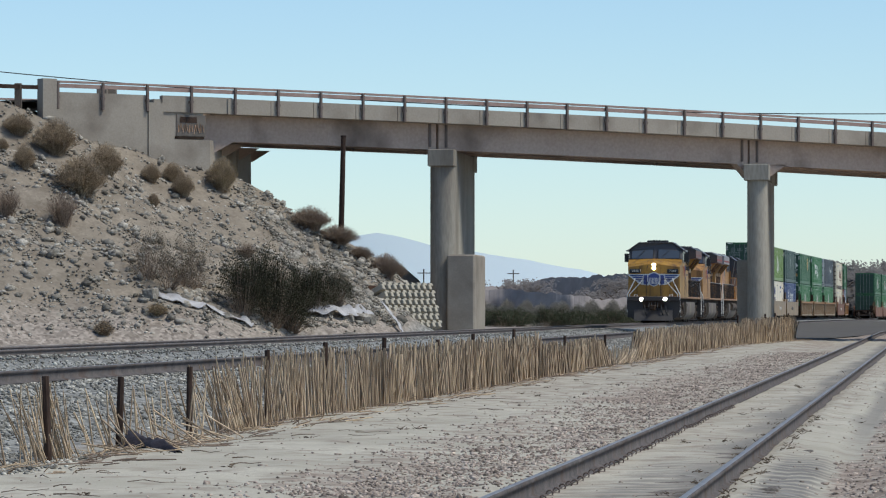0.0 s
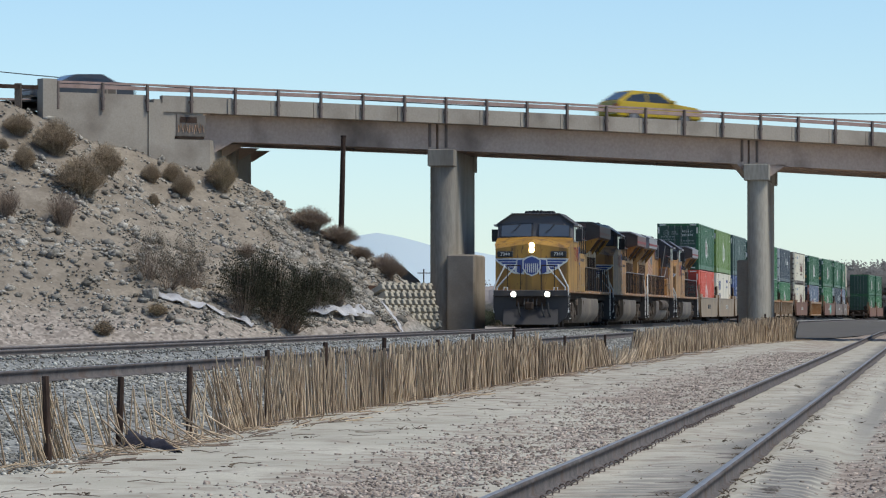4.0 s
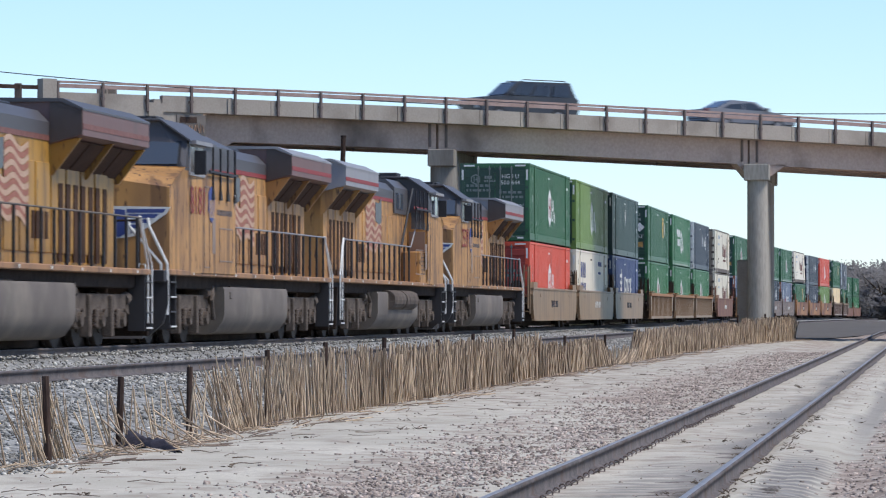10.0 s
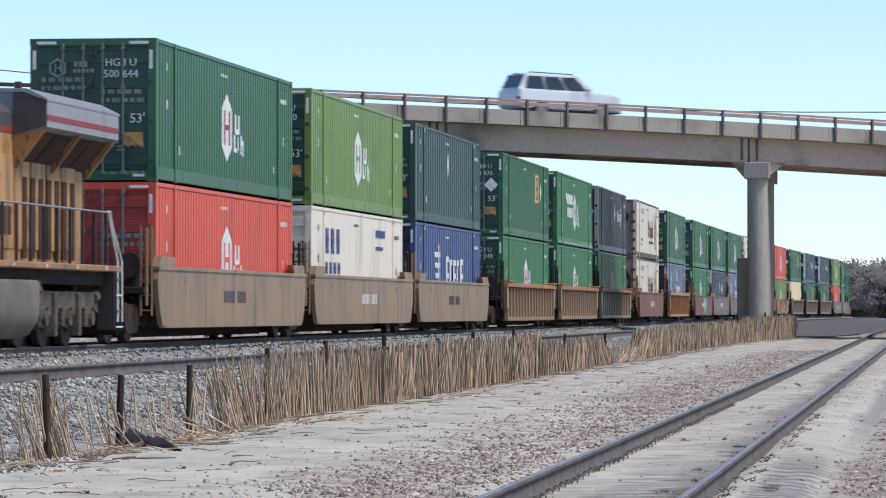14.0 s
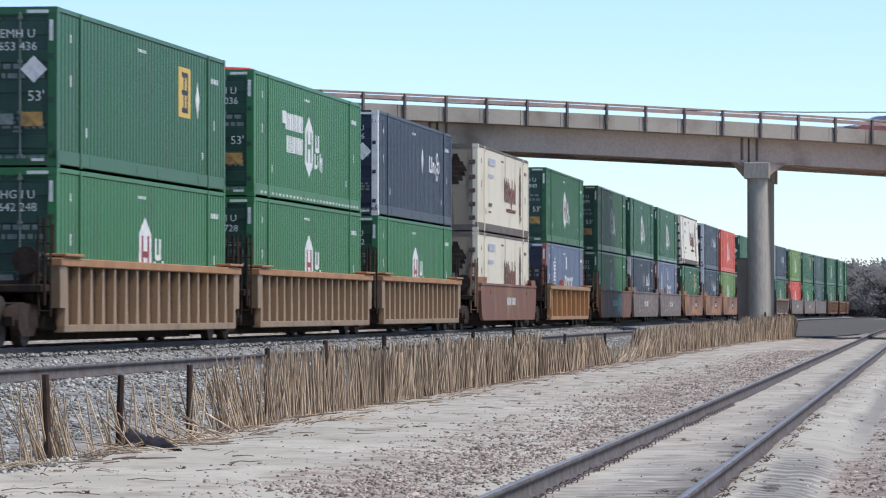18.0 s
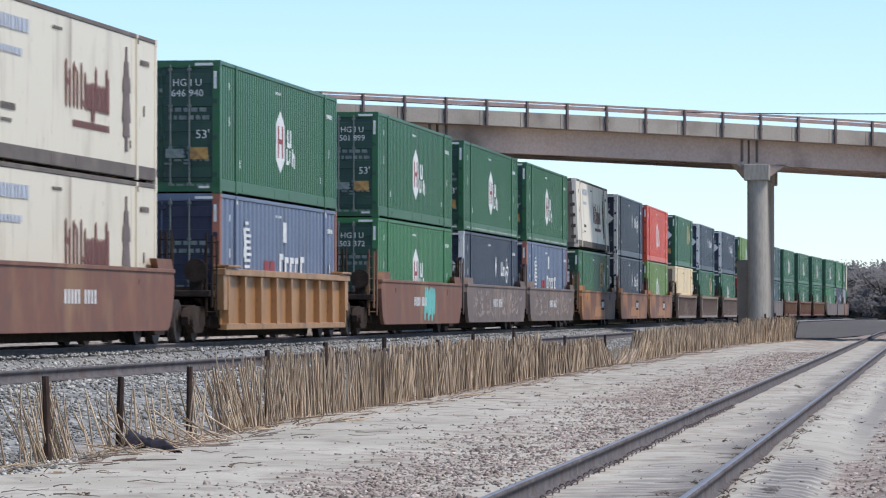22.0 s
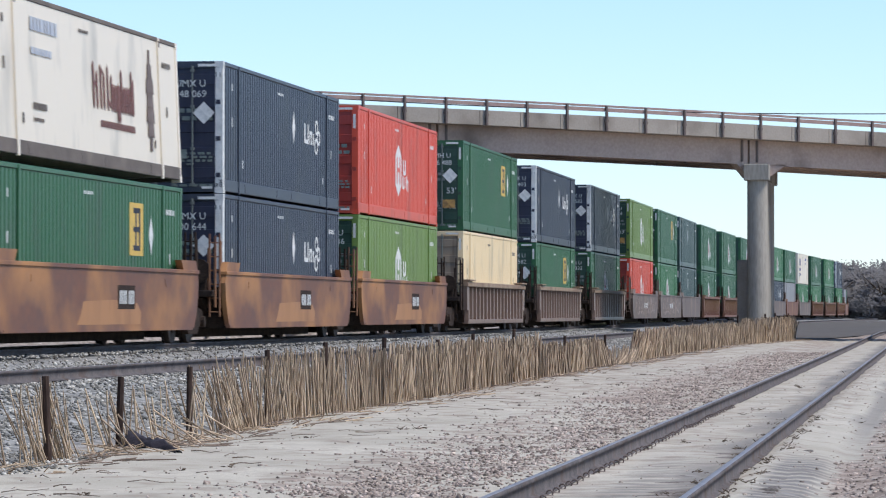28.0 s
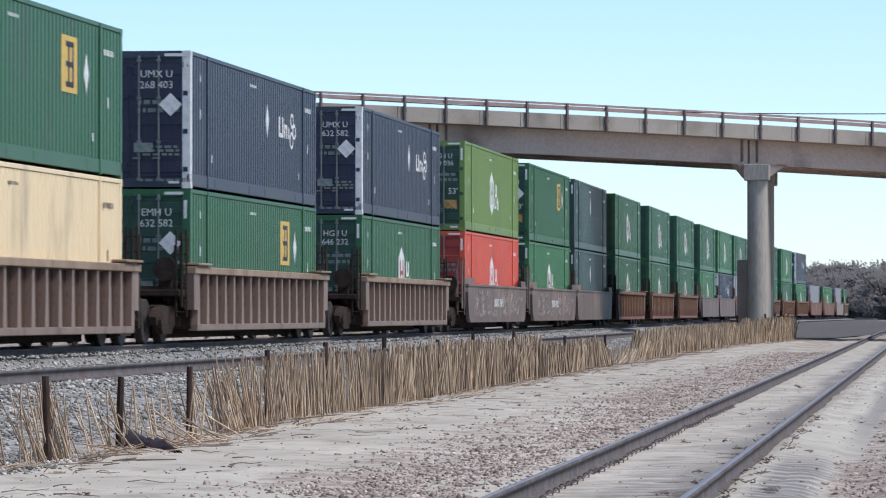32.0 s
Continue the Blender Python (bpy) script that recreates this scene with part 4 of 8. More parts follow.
# -- well cars
def m_plate_side(bm):
    for s in (1, -1):
        y0, y1 = s * 1.40, s * 1.50
        prism(bm, [(-8.75, 1.50), (8.75, 1.50), (8.85, 1.28), (8.78, 0.95), (8.62, 0.62), (8.4, 0.38), (8.2, 0.30), (-8.2, 0.30), (-8.4, 0.38), (-8.62, 0.62), (-8.78, 0.95), (-8.85, 1.28)], "y", y0, y1)
        box(bm, -8.1, 8.1, s * 1.50, s * 1.508, 0.30, 0.36)
        for x in (-5.6, 5.9):
            box(bm, x - 0.18, x + 0.18, s * 1.50, s * 1.507, 1.18, 1.32)


def m_plate_top(bm):
    for s in (1, -1):
        box(bm, -8.8, 8.8, s * 1.36, s * 1.53, 1.46, 1.54, 0.01)
        for x in (-8.0, 8.0):
            prism(bm, [(x - 0.75, 1.54), (x + 0.75, 1.54), (x + (0.55 if x > 0 else 0.95), 1.74), (x - (0.95 if x > 0 else 0.55), 1.74)], "y", s * 1.36, s * 1.5)


def m_rib_frame(bm):
    for s in (1, -1):
        box(bm, -8.3, 8.3, s * 1.30, s * 1.50, 0.26, 0.40, 0.015)
        for x in (-8.45, 8.45):
            prism(bm, [(x - 0.22, 0.7), (x + 0.22, 0.7), (x + 0.25, 1.46), (x - 0.25, 1.46)], "y", s * 1.30, s * 1.5)


def m_well_panel(bm):
    for s in (1, -1):
        box(bm, -8.4, 8.4, s * 1.34, s * 1.37, 0.38, 1.44)


def m_rib(bm):
    prism(bm, [(-0.15, 0.38), (0.15, 0.38), (0.06, 1.44), (-0.06, 1.44)], "y", 1.36, 1.50)


def m_rib_wide(bm):
    prism(bm, [(-0.05, 0.38), (0.05, 0.38), (0.09, 1.44), (-0.09, 1.44)], "y", 1.36, 1.52)


def m_rib_top(bm):
    """The dusty top rail of a ribbed car, with its end shelves."""
    for s in (1, -1):
        box(bm, -8.72, 8.72, s * 1.28, s * 1.545, 1.45, 1.60, 0.015)
        for x in (-7.9, 7.9):
            box(bm, x - 0.75, x + 0.75, s * 1.22, s * 1.60, 1.63, 1.68, 0.01)
            box(bm, x - 0.6, x + 0.6, s * 1.30, s * 1.50, 1.59, 1.64)


def m_well_floor(bm):
    box(bm, -8.2, 8.2, -1.35, 1.35, 0.30, 0.345)
    # lower block added to darken the bright gap beneath the floor
    box(bm, -8.1, 8.1, -0.5, 0.5, 0.10, 0.30)
    for x in (-8.25, 8.25):
        box(bm, x - 0.06, x + 0.06, -1.36, 1.36, 0.3, 1.2)


def m_platform(bm):
    """An end platform over the truck: sill, deck, braces."""
    box(bm, 0, 1.05, -1.3, 1.3, 0.98, 1.12, 0.02)
    box(bm, 0, 1.45, -0.3, 0.3, 0.72, 1.02, 0.03)
    for s in (1, -1):
        prism(bm, [(0, 0.6), (0.9, 0.95), (0, 0.95)], "y", s * 0.9, s * 1.0)


def m_ladder(bm):
    for y in (1.18, 1.40):
        cyl(bm, (0, y, 0.55), (0, y, 2.35), 0.022, 6)
    for i in range(6):
        z = 0.65 + i * 0.3
        cyl(bm, (0, 1.18, z), (0, 1.40, z), 0.016, 5)
    for x, y, top in ((-0.42, 1.34, 2.2), (-0.3, 1.1, 2.05), (0.3, 1.36, 2.3)):          # posts of the end railing
        cyl(bm, (x, y, 0.75), (x, y, top), 0.03, 6)


def m_brake(bm):
    cyl(bm, (0, 0.9, 1.55), (0.06, 0.9, 1.55), 0.26, 14)
    box(bm, -0.15, 0.0, 0.75, 1.05, 1.1, 1.6, 0.02)


def m_coupler(bm):
    box(bm, 0.0, 0.85, -0.09, 0.09, 0.78, 0.96, 0.02)
    box(bm, 0.7, 1.0, -0.16, 0.16, 0.72, 1.02, 0.05)


def well_car(style, material, words, rear, front, marks):
    """One well of a container car. rear, front: metres from its middle to the trucks (0: none)."""
    ob = empty("well_car", words, "rail car", "well cars of the freight train")
    if style == "plate":
        piece("side_plate", shared("well_plate", m_plate_side), material, ob)
        piece("top_flange", shared("well_flange", m_plate_top), material, ob)
    else:
        piece("side_frame", shared("well_ribframe", m_rib_frame), material, ob)
        # shade between the ribs is in the panel's colour, save on yellow cars
        piece("well_panel", shared("well_panel", m_well_panel), M["wellshade"] if material != M["wellyellow"] else material, ob, None, "grimy shaded panel behind the ribs")
        piece("top_rail", shared("well_ribtop", m_rib_top), M["wellrail"] if material == M["wellrust"] else M["wellpatch"] if material == M["welltan"] else material, ob, None, "dusty steel top rail")
        wide = material == M["wellyellow"]
        count = 9 if wide else 17
        for i in range(count):
            rib = shared("well_rib_wide", m_rib_wide) if wide else shared("well_rib", m_rib)
            piece("rib", rib, material, ob, T((-8.15 + i * 16.3 / (count - 1), 0, 0)))
    piece("well_floor", shared("well_floor", m_well_floor), M["soot"], ob)
    for s in (1, -1):
        m = T((s * 8.2, 0, 0)) @ (Matrix() if s > 0 else Matrix.Rotation(math.pi, 4, "Z"))
        piece("end_platform", shared("well_platform", m_platform), M["soot"], ob, m)
        piece("coupler", shared("well_coupler", m_coupler), M["soot"], ob, T((s * 8.9, 0, 0)) @ (Matrix() if s > 0 else Matrix.Rotation(math.pi, 4, "Z")))
    piece("ladder", shared("well_ladder", m_ladder), M["soot"] if style != "plate" else material, ob, T((9.0, 0, 0)))
    piece("ladder", shared("well_ladder", m_ladder), M["soot"], ob, T((-9.0, 0, 0)))
    piece("hand_brake", shared("well_brake", m_brake), M["soot"], ob, T((8.75, 0, 0)))
    if rear:
        freight_truck(ob, -rear)
    if front:
        freight_truck(ob, front)
    if marks and style == "plate":
        pieces("reporting_mark", "well_marks", lambda bm: [box(bm, -1.4 + i * 0.27, -1.26 + i * 0.27, 1.503, 1.509, 0.82, 1.08) for i in range(10) if i != 4], M["marking"] if marks != 3 else M["markdark"], ob, T((-0.6 + marks * 0.4, 0, 0)) if marks != 5 else T((-1.7, 0, 0)) @ Matrix.Diagonal((0.5, 1, 1, 1)), "white stencilled reporting marks")
    if material == M["wellblotch"]:
        piece("repainted_patch", shared("well_patch", lambda bm: flat(bm, [(-3.0, 0.43), (2.5, 0.43), (2.2, 0.62), (2.0, 0.86), (-0.6, 0.9), (-2.7, 0.84), (-3.1, 0.66)], 1.5012, 0.0012)), M["wellpatch"], ob, None, "ochre repainted patch")
    if marks == 2:
        pieces("graffiti_stroke", "well_graffiti", m_scrawl, M["scrawl"], ob, None, "pale scrawled graffiti")
    if marks == 4:
        pieces("graffiti_letter", "well_tag", m_tag, M["teal"], ob, T((-1.2, 0, 0)), "teal balloon-letter graffiti")
    if marks == 5:
        pieces("stencil_plate", "well_stencil", lambda bm: flat(bm, [(-2.5, 0.72), (-0.95, 0.72), (-0.95, 1.18), (-2.5, 1.18)], 1.5015, 0.0015), M["soot"], ob, None, "dark stencil plate")
    return ob


def m_scrawl(bm):
    """Crowded rounded outline strokes, like layered balloon letters."""
    rnd = random.Random(12)
    for i in range(46):
        cx, rx, rz = -7.2 + i * 0.315 + rnd.uniform(-0.15, 0.15), rnd.uniform(0.12, 0.5), rnd.uniform(0.12, 0.44)
        if -0.6 < cx < 1.0 and i % 3:
            continue
        cz = 0.92 + rnd.uniform(-1, 1) * (0.46 - rz)
        a0, n, way = rnd.uniform(0, 6.28), rnd.randint(3, 8), rnd.choice((-0.6, 0.6))
        pts = [(cx + math.cos(a0 + j * way) * rx * rnd.uniform(0.75, 1.15) + 0.1 * j * rnd.uniform(-1, 1), 1.503, cz + math.sin(a0 + j * way) * rz * rnd.uniform(0.75, 1.1)) for j in range(n)]
        tube(bm, pts, rnd.uniform(0.02, 0.075), 4)
    for v in bm.verts:
        v.co.y = 1.504 + (v.co.y - 1.503) * 0.1


def m_tag(bm):
    """A row of tall rounded slanting strokes."""
    for i, (cx, cz, w, h) in enumerate(((-1.0, 0.9, 0.2, 0.5), (-0.6, 1.0, 0.2, 0.4), (-0.2, 0.86, 0.22, 0.48), (0.2, 0.98, 0.2, 0.42), (0.6, 0.88, 0.22, 0.5), (1.0, 0.96, 0.2, 0.4))):
        pts = []
        for k in range(14):
            a = 2 * math.pi * k / 14
            c, s = math.cos(a), math.sin(a)
            dz = h * math.copysign(abs(s) ** 0.7, s)
            pts.append((-(cx + w * math.copysign(abs(c) ** 0.7, c)) - 0.18 * dz, cz + dz))
        flat(bm, pts, 1.503 + 0.0015 * (i % 3), 0.004)


# -- locomotives
def m_loco_truck_frame(bm):
    for s in (1, -1):
        prism(bm, [(-2.75, 0.62), (-2.6, 1.02), (2.6, 1.02), (2.75, 0.62), (2.3, 0.72), (1.5, 0.72), (1.2, 0.58), (0.6, 0.58), (0.35, 0.72), (-0.35, 0.72), (-0.6, 0.58), (-1.2, 0.58), (-1.5, 0.72), (-2.3, 0.72)], "y", s * 1.05, s * 1.22)
        for x in (-1.85, 0, 1.85):
            box(bm, x - 0.24, x + 0.24, s * 1.02, s * 1.26, 0.36, 0.74, 0.03)
            cyl(bm, (x, s * 1.2, 0.53), (x, s * 1.34, 0.53), 0.14, 12)
        for x in (-0.95, 0.95):
            box(bm, x - 0.1, x + 0.1, s * 1.1, s * 1.3, 0.2, 1.0, 0.02)


def m_loco_springs(bm):
    for s in (1, -1):
        for x in (-2.2, -1.45, -0.4, 0.4, 1.45, 2.2):
            tube(bm, [(x + 0.085 * math.cos(k * 1.05), s * 1.17 + 0.085 * math.sin(k * 1.05), 0.40 + k * 0.0155) for k in range(22)], 0.026, 4)


def m_brake_cyl(bm):
    for s in (1, -1):
        for x in (-2.75, 2.5):
            cyl(bm, (x, s * 1.15, 0.95), (x + 0.32, s * 1.15, 0.9), 0.13, 10)


def m_body(bm):
    """Nose and cab with the cabinet behind: one wide body with slanted brow."""
    w = 1.54
    # nose: front lower than the windscreen's foot
    prof = [(10.0, 1.46), (10.0, 3.18), (9.7, 3.36), (8.75, 3.62), (8.75, 3.64), (7.0, 3.64), (7.0, 1.46)]
    vs = {}
    for s in (1, -1):
        vs[s] = [bm.verts.new((x, s * (w if x < 9.9 else w - 0.06), z)) for x, z in prof]
    mid = [bm.verts.new((x + (0.12 if i in (0, 1) else 0), 0, z + (0.22 if i in (1, 2) else 0.06 if i in (3, 4) else 0))) for i, (x, z) in enumerate(prof)]
    n = len(prof)
    for s in (1, -1):
        f = [bm.faces.new(vs[s] if s < 0 else vs[s][::-1])]
        for i in range(n):
            j = (i + 1) % n
            q = (vs[s][i], vs[s][j], mid[j], mid[i])
            f.append(bm.faces.new(q))
        bmesh.ops.recalc_face_normals(bm, faces=f)
    box(bm, 6.0, 7.02, -w, w, 1.46, 3.6, 0.02)
    box(bm, 3.0, 6.02, -0.93, w, 1.46, 3.58, 0.02)


def m_cab_top(bm):
    """Upper cab with windscreen rake and arched roof."""
    out = [(-1.54, 3.58), (1.54, 3.58), (1.54, 4.22), (0.95, 4.60), (-0.95, 4.60), (-1.54, 4.22)]
    prism(bm, out, "x", 5.9, 8.42)
    for v in bm.verts:
        if v.co.x > 8 and v.co.z < 3.7:
            v.co.x += 0.28


def m_roof_brow(bm):
    for s in (1, -1):
        prism(bm, [(s * 1.62, 4.16), (s * 0.98, 4.60), (s * 0.98, 4.64), (s * 1.62, 4.20)], "x", 5.7, 8.55)
    box(bm, 5.7, 8.55, -0.98, 0.98, 4.60, 4.65, 0.01)


def m_hood(bm):
    out = [(-0.92, 1.5), (0.92, 1.5), (0.92, 4.1), (0.7, 4.32), (-0.7, 4.32), (-0.92, 4.1)]
    prism(bm, out, "x", -9.7, 3.2)


def m_hood_doors(bm):
    for i in range(10):
        x = -9.0 + i * 1.2
        for s in (1, -1):
            box(bm, x, x + 1.05, s * 0.91, s * 0.95, 1.75, 3.4, 0.015)


def m_hood_band(bm):
    """Grey upper edge of the hood."""
    prism(bm, [(-0.935, 3.9), (0.935, 3.9), (0.94, 4.14), (0.72, 4.36), (-0.72, 4.36), (-0.94, 4.14)], "x", -4.2, 3.02)


def m_struts(bm):
    """Sloping brackets between the intakes under the radiator."""
    for s in (1, -1):
        for x in (-9.9, -7.1, -4.35):
            prism(bm, [(s * 0.9, 3.18), (s * 0.98, 3.18), (s * 1.5, 3.86), (s * 0.9, 3.8)], "x", x - 0.05, x + 0.05)


def m_radiator_top(bm):
    for s in (1, -1):
        prism(bm, [(s * 1.57, 4.36), (s * 1.57, 4.40), (s * 1.2, 4.58), (0, 4.6), (0, 4.52), (s * 1.15, 4.52)], "x", -10.05, -4.15)


def m_hood_top(bm):
    """The blower and exhaust housing behind the cab."""
    prism(bm, [(-0.97, 3.5), (1.5, 3.5), (1.5, 4.2), (0.9, 4.5), (-0.7, 4.5), (-0.97, 4.25)], "x", 3.02, 5.9)


def m_radiator(bm):
    for s in (1, -1):
        prism(bm, [(s * 0.85, 3.72), (s * 1.56, 3.9), (s * 1.56, 4.36), (s * 1.15, 4.53), (s * 0.0, 4.55), (s * 0.0, 3.72)], "x", -10.0, -4.2)


def m_radiator_under(bm):
    for s in (1, -1):
        for a, b in ((-9.8, -8.55), (-8.45, -7.2), (-7.0, -5.75), (-5.65, -4.45)):
            prism(bm, [(s * 0.9, 3.26), (s * 1.36, 3.81), (s * 0.9, 3.78)], "x", a, b)


def m_stripe(bm):
    for s in (1, -1):
        box(bm, -10.0, -4.2, s * 1.555, s * 1.568, 4.02, 4.12)
        box(bm, -4.2, 3.0, s * 0.915, s * 0.938, 3.8, 3.9)
        box(bm, 3.05, 5.9, s * 1.535, s * 1.545, 3.62, 3.70)


def m_louvres(bm):
    """Tall dark intakes along the hood."""
    for s in (1, -1):
        for i in range(7):
            x = -8.9 + i * 0.62
            box(bm, x, x + 0.34, s * 0.945, s * 0.965, 1.6, 3.05)
        for i in range(4):
            x = -4.0 + i * 0.35
            box(bm, x, x + 0.2, s * 0.945, s * 0.965, 2.0, 2.5)


def m_frame(bm):
    box(bm, -10.4, 10.1, -1.3, 1.3, 1.14, 1.44, 0.02)
    box(bm, -10.9, 10.5, -0.6, 0.6, 0.85, 1.3, 0.03)


def m_sill(bm):
    box(bm, -10.4, 10.1, -1.52, 1.52, 1.40, 1.52, 0.02)


def m_radiator_front(bm):
    # plates that make the forward faces darker than the sides
    for s in (1, -1):
        prism(bm, [(s * 0.95, 3.76), (s * 1.55, 3.92), (s * 1.55, 4.35), (s * 1.14, 4.51), (s * 0.95, 4.52)], "x", -4.2, -4.17)


def m_underframe_fill(bm):
    # solid block added down to the rails, standing for the shade underneath
    box(bm, -9.6, 9.6, -0.6, 0.6, 0.02, 1.28)
    for x in (-8.85, -7.0, -5.15, 5.15, 7.0, 8.85):
        box(bm, x - 0.5, x + 0.5, -0.64, 0.64, 0.16, 0.95, 0.05)


def m_tank(bm):
    half = [(1.46, 1.2), (1.5, 1.14), (1.5, 0.62), (1.46, 0.46), (1.3, 0.24), (1.12, 0.17)]
    out = half + [(-y, z) for y, z in half[::-1]]
    prism(bm, out, "x", -3.9, 4.1)
    for s in (1, -1):
        box(bm, 3.3, 3.5, s * 1.5, s * 1.52, 0.95, 1.1, 0.01)


def m_pilot(bm):
    prism(bm, [(-1.12, 0.16), (1.12, 0.16), (1.42, 0.42), (1.53, 0.8), (1.53, 1.3), (-1.53, 1.3), (-1.53, 0.8), (-1.42, 0.42)], "x", 10.25, 10.4)
    prism(bm, [(10.4, 0.15), (10.85, 0.12), (10.45, 0.75), (10.4, 0.75)], "y", -1.1, 1.1)
    box(bm, 10.1, 10.6, -1.5, 1.5, 1.25, 1.5, 0.02)


def m_plough_back(bm):
    prism(bm, [(-1.4, 0.2), (1.4, 0.2), (1.45, 1.28), (-1.45, 1.28)], "x", -10.7, -10.6)


def m_steps(bm):
    for s in (1, -1):
        for i in range(4):
            box(bm, -0.28, 0.28, s * 1.18, s * 1.52, 0.34 + i * 0.3, 0.38 + i * 0.3)
        for x in (-0.3, 0.3):
            box(bm, x - 0.02, x + 0.02, s * 1.16, s * 1.50, 0.3, 1.4)


def m_step_edges(bm):
    for s in (1, -1):
        for i in (0, 2):
            box(bm, -0.28, 0.28, s * 1.52, s * 1.53, 0.345 + i * 0.3, 0.375 + i * 0.3)


def m_front_rails(bm):
    for s in (1, -1):
        for dx in (0.0, 0.42):
            tube(bm, [(10.15 + dx * 0.2, s * (0.66 + dx), 2.55), (10.2 + dx * 0.2, s * (0.7 + dx), 2.38), (10.35, s * (1.38 + dx * 0.3), 1.62), (10.35, s * (1.38 + dx * 0.3), 0.6)], 0.031, 6)
        tube(bm, [(10.5, s * 0.9, 1.3), (10.5, s * 0.95, 1.62), (10.5, s * 1.08, 1.62), (10.5, s * 1.12, 1.3)], 0.02, 6)


def m_rear_rails(bm):
    for s in (1, -1):
        for dx in (0.0, 0.45):
            tube(bm, [(-9.6 - dx * 0.3, s * 1.45, 2.55), (-9.8 - dx * 0.3, s * 1.45, 2.3), (-10.2 - dx * 0.8, s * 1.5, 1.6), (-10.2 - dx * 0.8, s * 1.5, 0.45)], 0.022, 6)


def m_front_posts(bm):
    for y in (-0.95, -0.42, 0.42, 0.95):
        cyl(bm, (10.42, y, 1.45), (10.42, y, 2.5), 0.018, 6)
    cyl(bm, (10.42, -0.95, 2.5), (10.42, -0.42, 2.5), 0.022, 6)
    cyl(bm, (10.42, 0.95, 2.5), (10.42, 0.42, 2.5), 0.022, 6)


def m_stanchion(bm):
    for s in (1, -1):
        box(bm, -0.03, 0.03, s * 1.43, s * 1.48, 1.5, 2.52)


def m_handrail(bm):
    for s in (1, -1):
        tube(bm, [(2.9, s * 1.46, 2.52), (-9.7, s * 1.46, 2.52)], 0.022, 6)
        tube(bm, [(2.9, s * 1.46, 2.52), (3.3, s * 1.58, 3.2)], 0.022, 6)


def m_windscreens(bm):
    for s in (1, -1):
        prism(bm, [(s * 0.16, 3.70), (s * 1.38, 3.70), (s * 1.38, 4.14), (s * 0.16, 4.22)], "x", 8.44, 8.50)
    for v in bm.verts:
        v.co.x += (4.22 - v.co.z) * 0.4375 + 0.012


def m_gasket(bm):
    for s in (1, -1):
        prism(bm, [(s * 0.11, 3.65), (s * 1.43, 3.65), (s * 1.43, 4.18), (s * 0.11, 4.27)], "x", 8.42, 8.47)
    for v in bm.verts:
        v.co.x += (4.22 - v.co.z) * 0.4375 + 0.012


def m_side_windows(bm):
    for s in (1, -1):
        for a, b in ((6.75, 7.4), (7.55, 8.2)):
            box(bm, a, b, s * 1.535, s * 1.55, 3.55, 4.1)


def m_window_frames(bm):
    for s in (1, -1):
        box(bm, 6.65, 8.3, s * 1.53, s * 1.56, 4.1, 4.16)
        box(bm, 6.65, 8.3, s * 1.53, s * 1.57, 3.48, 3.55)
        for x in (6.69, 7.48, 8.25):
            box(bm, x - 0.04, x + 0.04, s * 1.53, s * 1.56, 3.5, 4.14)
        prism(bm, [(6.6, 4.2), (8.4, 4.2), (8.4, 4.12), (6.6, 4.12)], "y", s * 1.56, s * 1.72)


def m_mirror(bm):
    for s in (1, -1):
        box(bm, 7.95, 8.02, s * 1.6, s * 1.85, 3.5, 4.0, 0.01)


def m_openings(bm):
    """Dark openings high on the hood's right side, and the cab's rear window."""
    for a, b in ((3.3, 3.9), (4.2, 4.8)):
        box(bm, a, b, -0.985, -0.955, 3.62, 4.1, 0.02)
    box(bm, 5.985, 5.998, -1.42, -1.05, 3.1, 3.9)


def m_side_details(bm):
    """Door outlines, louvre and grab irons on the cabinet's side."""
    for s in (1, -1):
        box(bm, 5.4, 5.75, s * 1.54, s * 1.552, 1.9, 2.65)
        for a, b, c, d in ((3.4, 4.9, 1.75, 2.45), (6.0, 6.6, 1.6, 3.3)):
            for e in (a, b):
                box(bm, e - 0.012, e + 0.012, s * 1.54, s * 1.55, c, d)
            for e in (c, d):
                box(bm, a, b, s * 1.54, s * 1.55, e - 0.012, e + 0.012)


def m_sill_marks(bm):
    for s in (1, -1):
        for i in range(8):
            x = -9.2 + i * 2.4
            box(bm, x, x + 0.1, s * 1.522, s * 1.527, 1.43, 1.49)


def m_rack(bm):
    """Dark vertical grilles and pipes behind the cab, high on the side."""
    for s in (1, -1):
        for i in range(4):
            x = 3.2 + i * 0.85
            box(bm, x, x + 0.045, s * 1.55, s * 1.59, 3.25, 4.16)
            prism(bm, [(x - 0.1, 3.05), (x + 0.12, 3.05), (x + 0.07, 3.25), (x, 3.25)], "y", s * 1.55, s * 1.60)
        box(bm, 3.1, 6.4, s * 1.60, s * 1.63, 3.6, 3.65)
        cyl(bm, (3.0, s * 1.5, 4.2), (2.1, s * 1.3, 2.5), 0.035, 6)


def m_roofstuff(bm):
    box(bm, 6.2, 7.0, -0.6, 0.6, 4.64, 4.78, 0.03)
    for x, y in ((8.1, 0.2), (7.8, -0.3), (7.4, 0.5)):
        cyl(bm, (x, y, 4.64), (x, y, 4.76), 0.06, 8)
    for i in range(3):
        cyl(bm, (7.3, -0.15 + i * 0.15, 4.72), (7.65, -0.15 + i * 0.15, 4.74), 0.04, 8, 0.06)
    box(bm, -2.8, 2.2, -0.55, 0.55, 4.3, 4.45, 0.03)


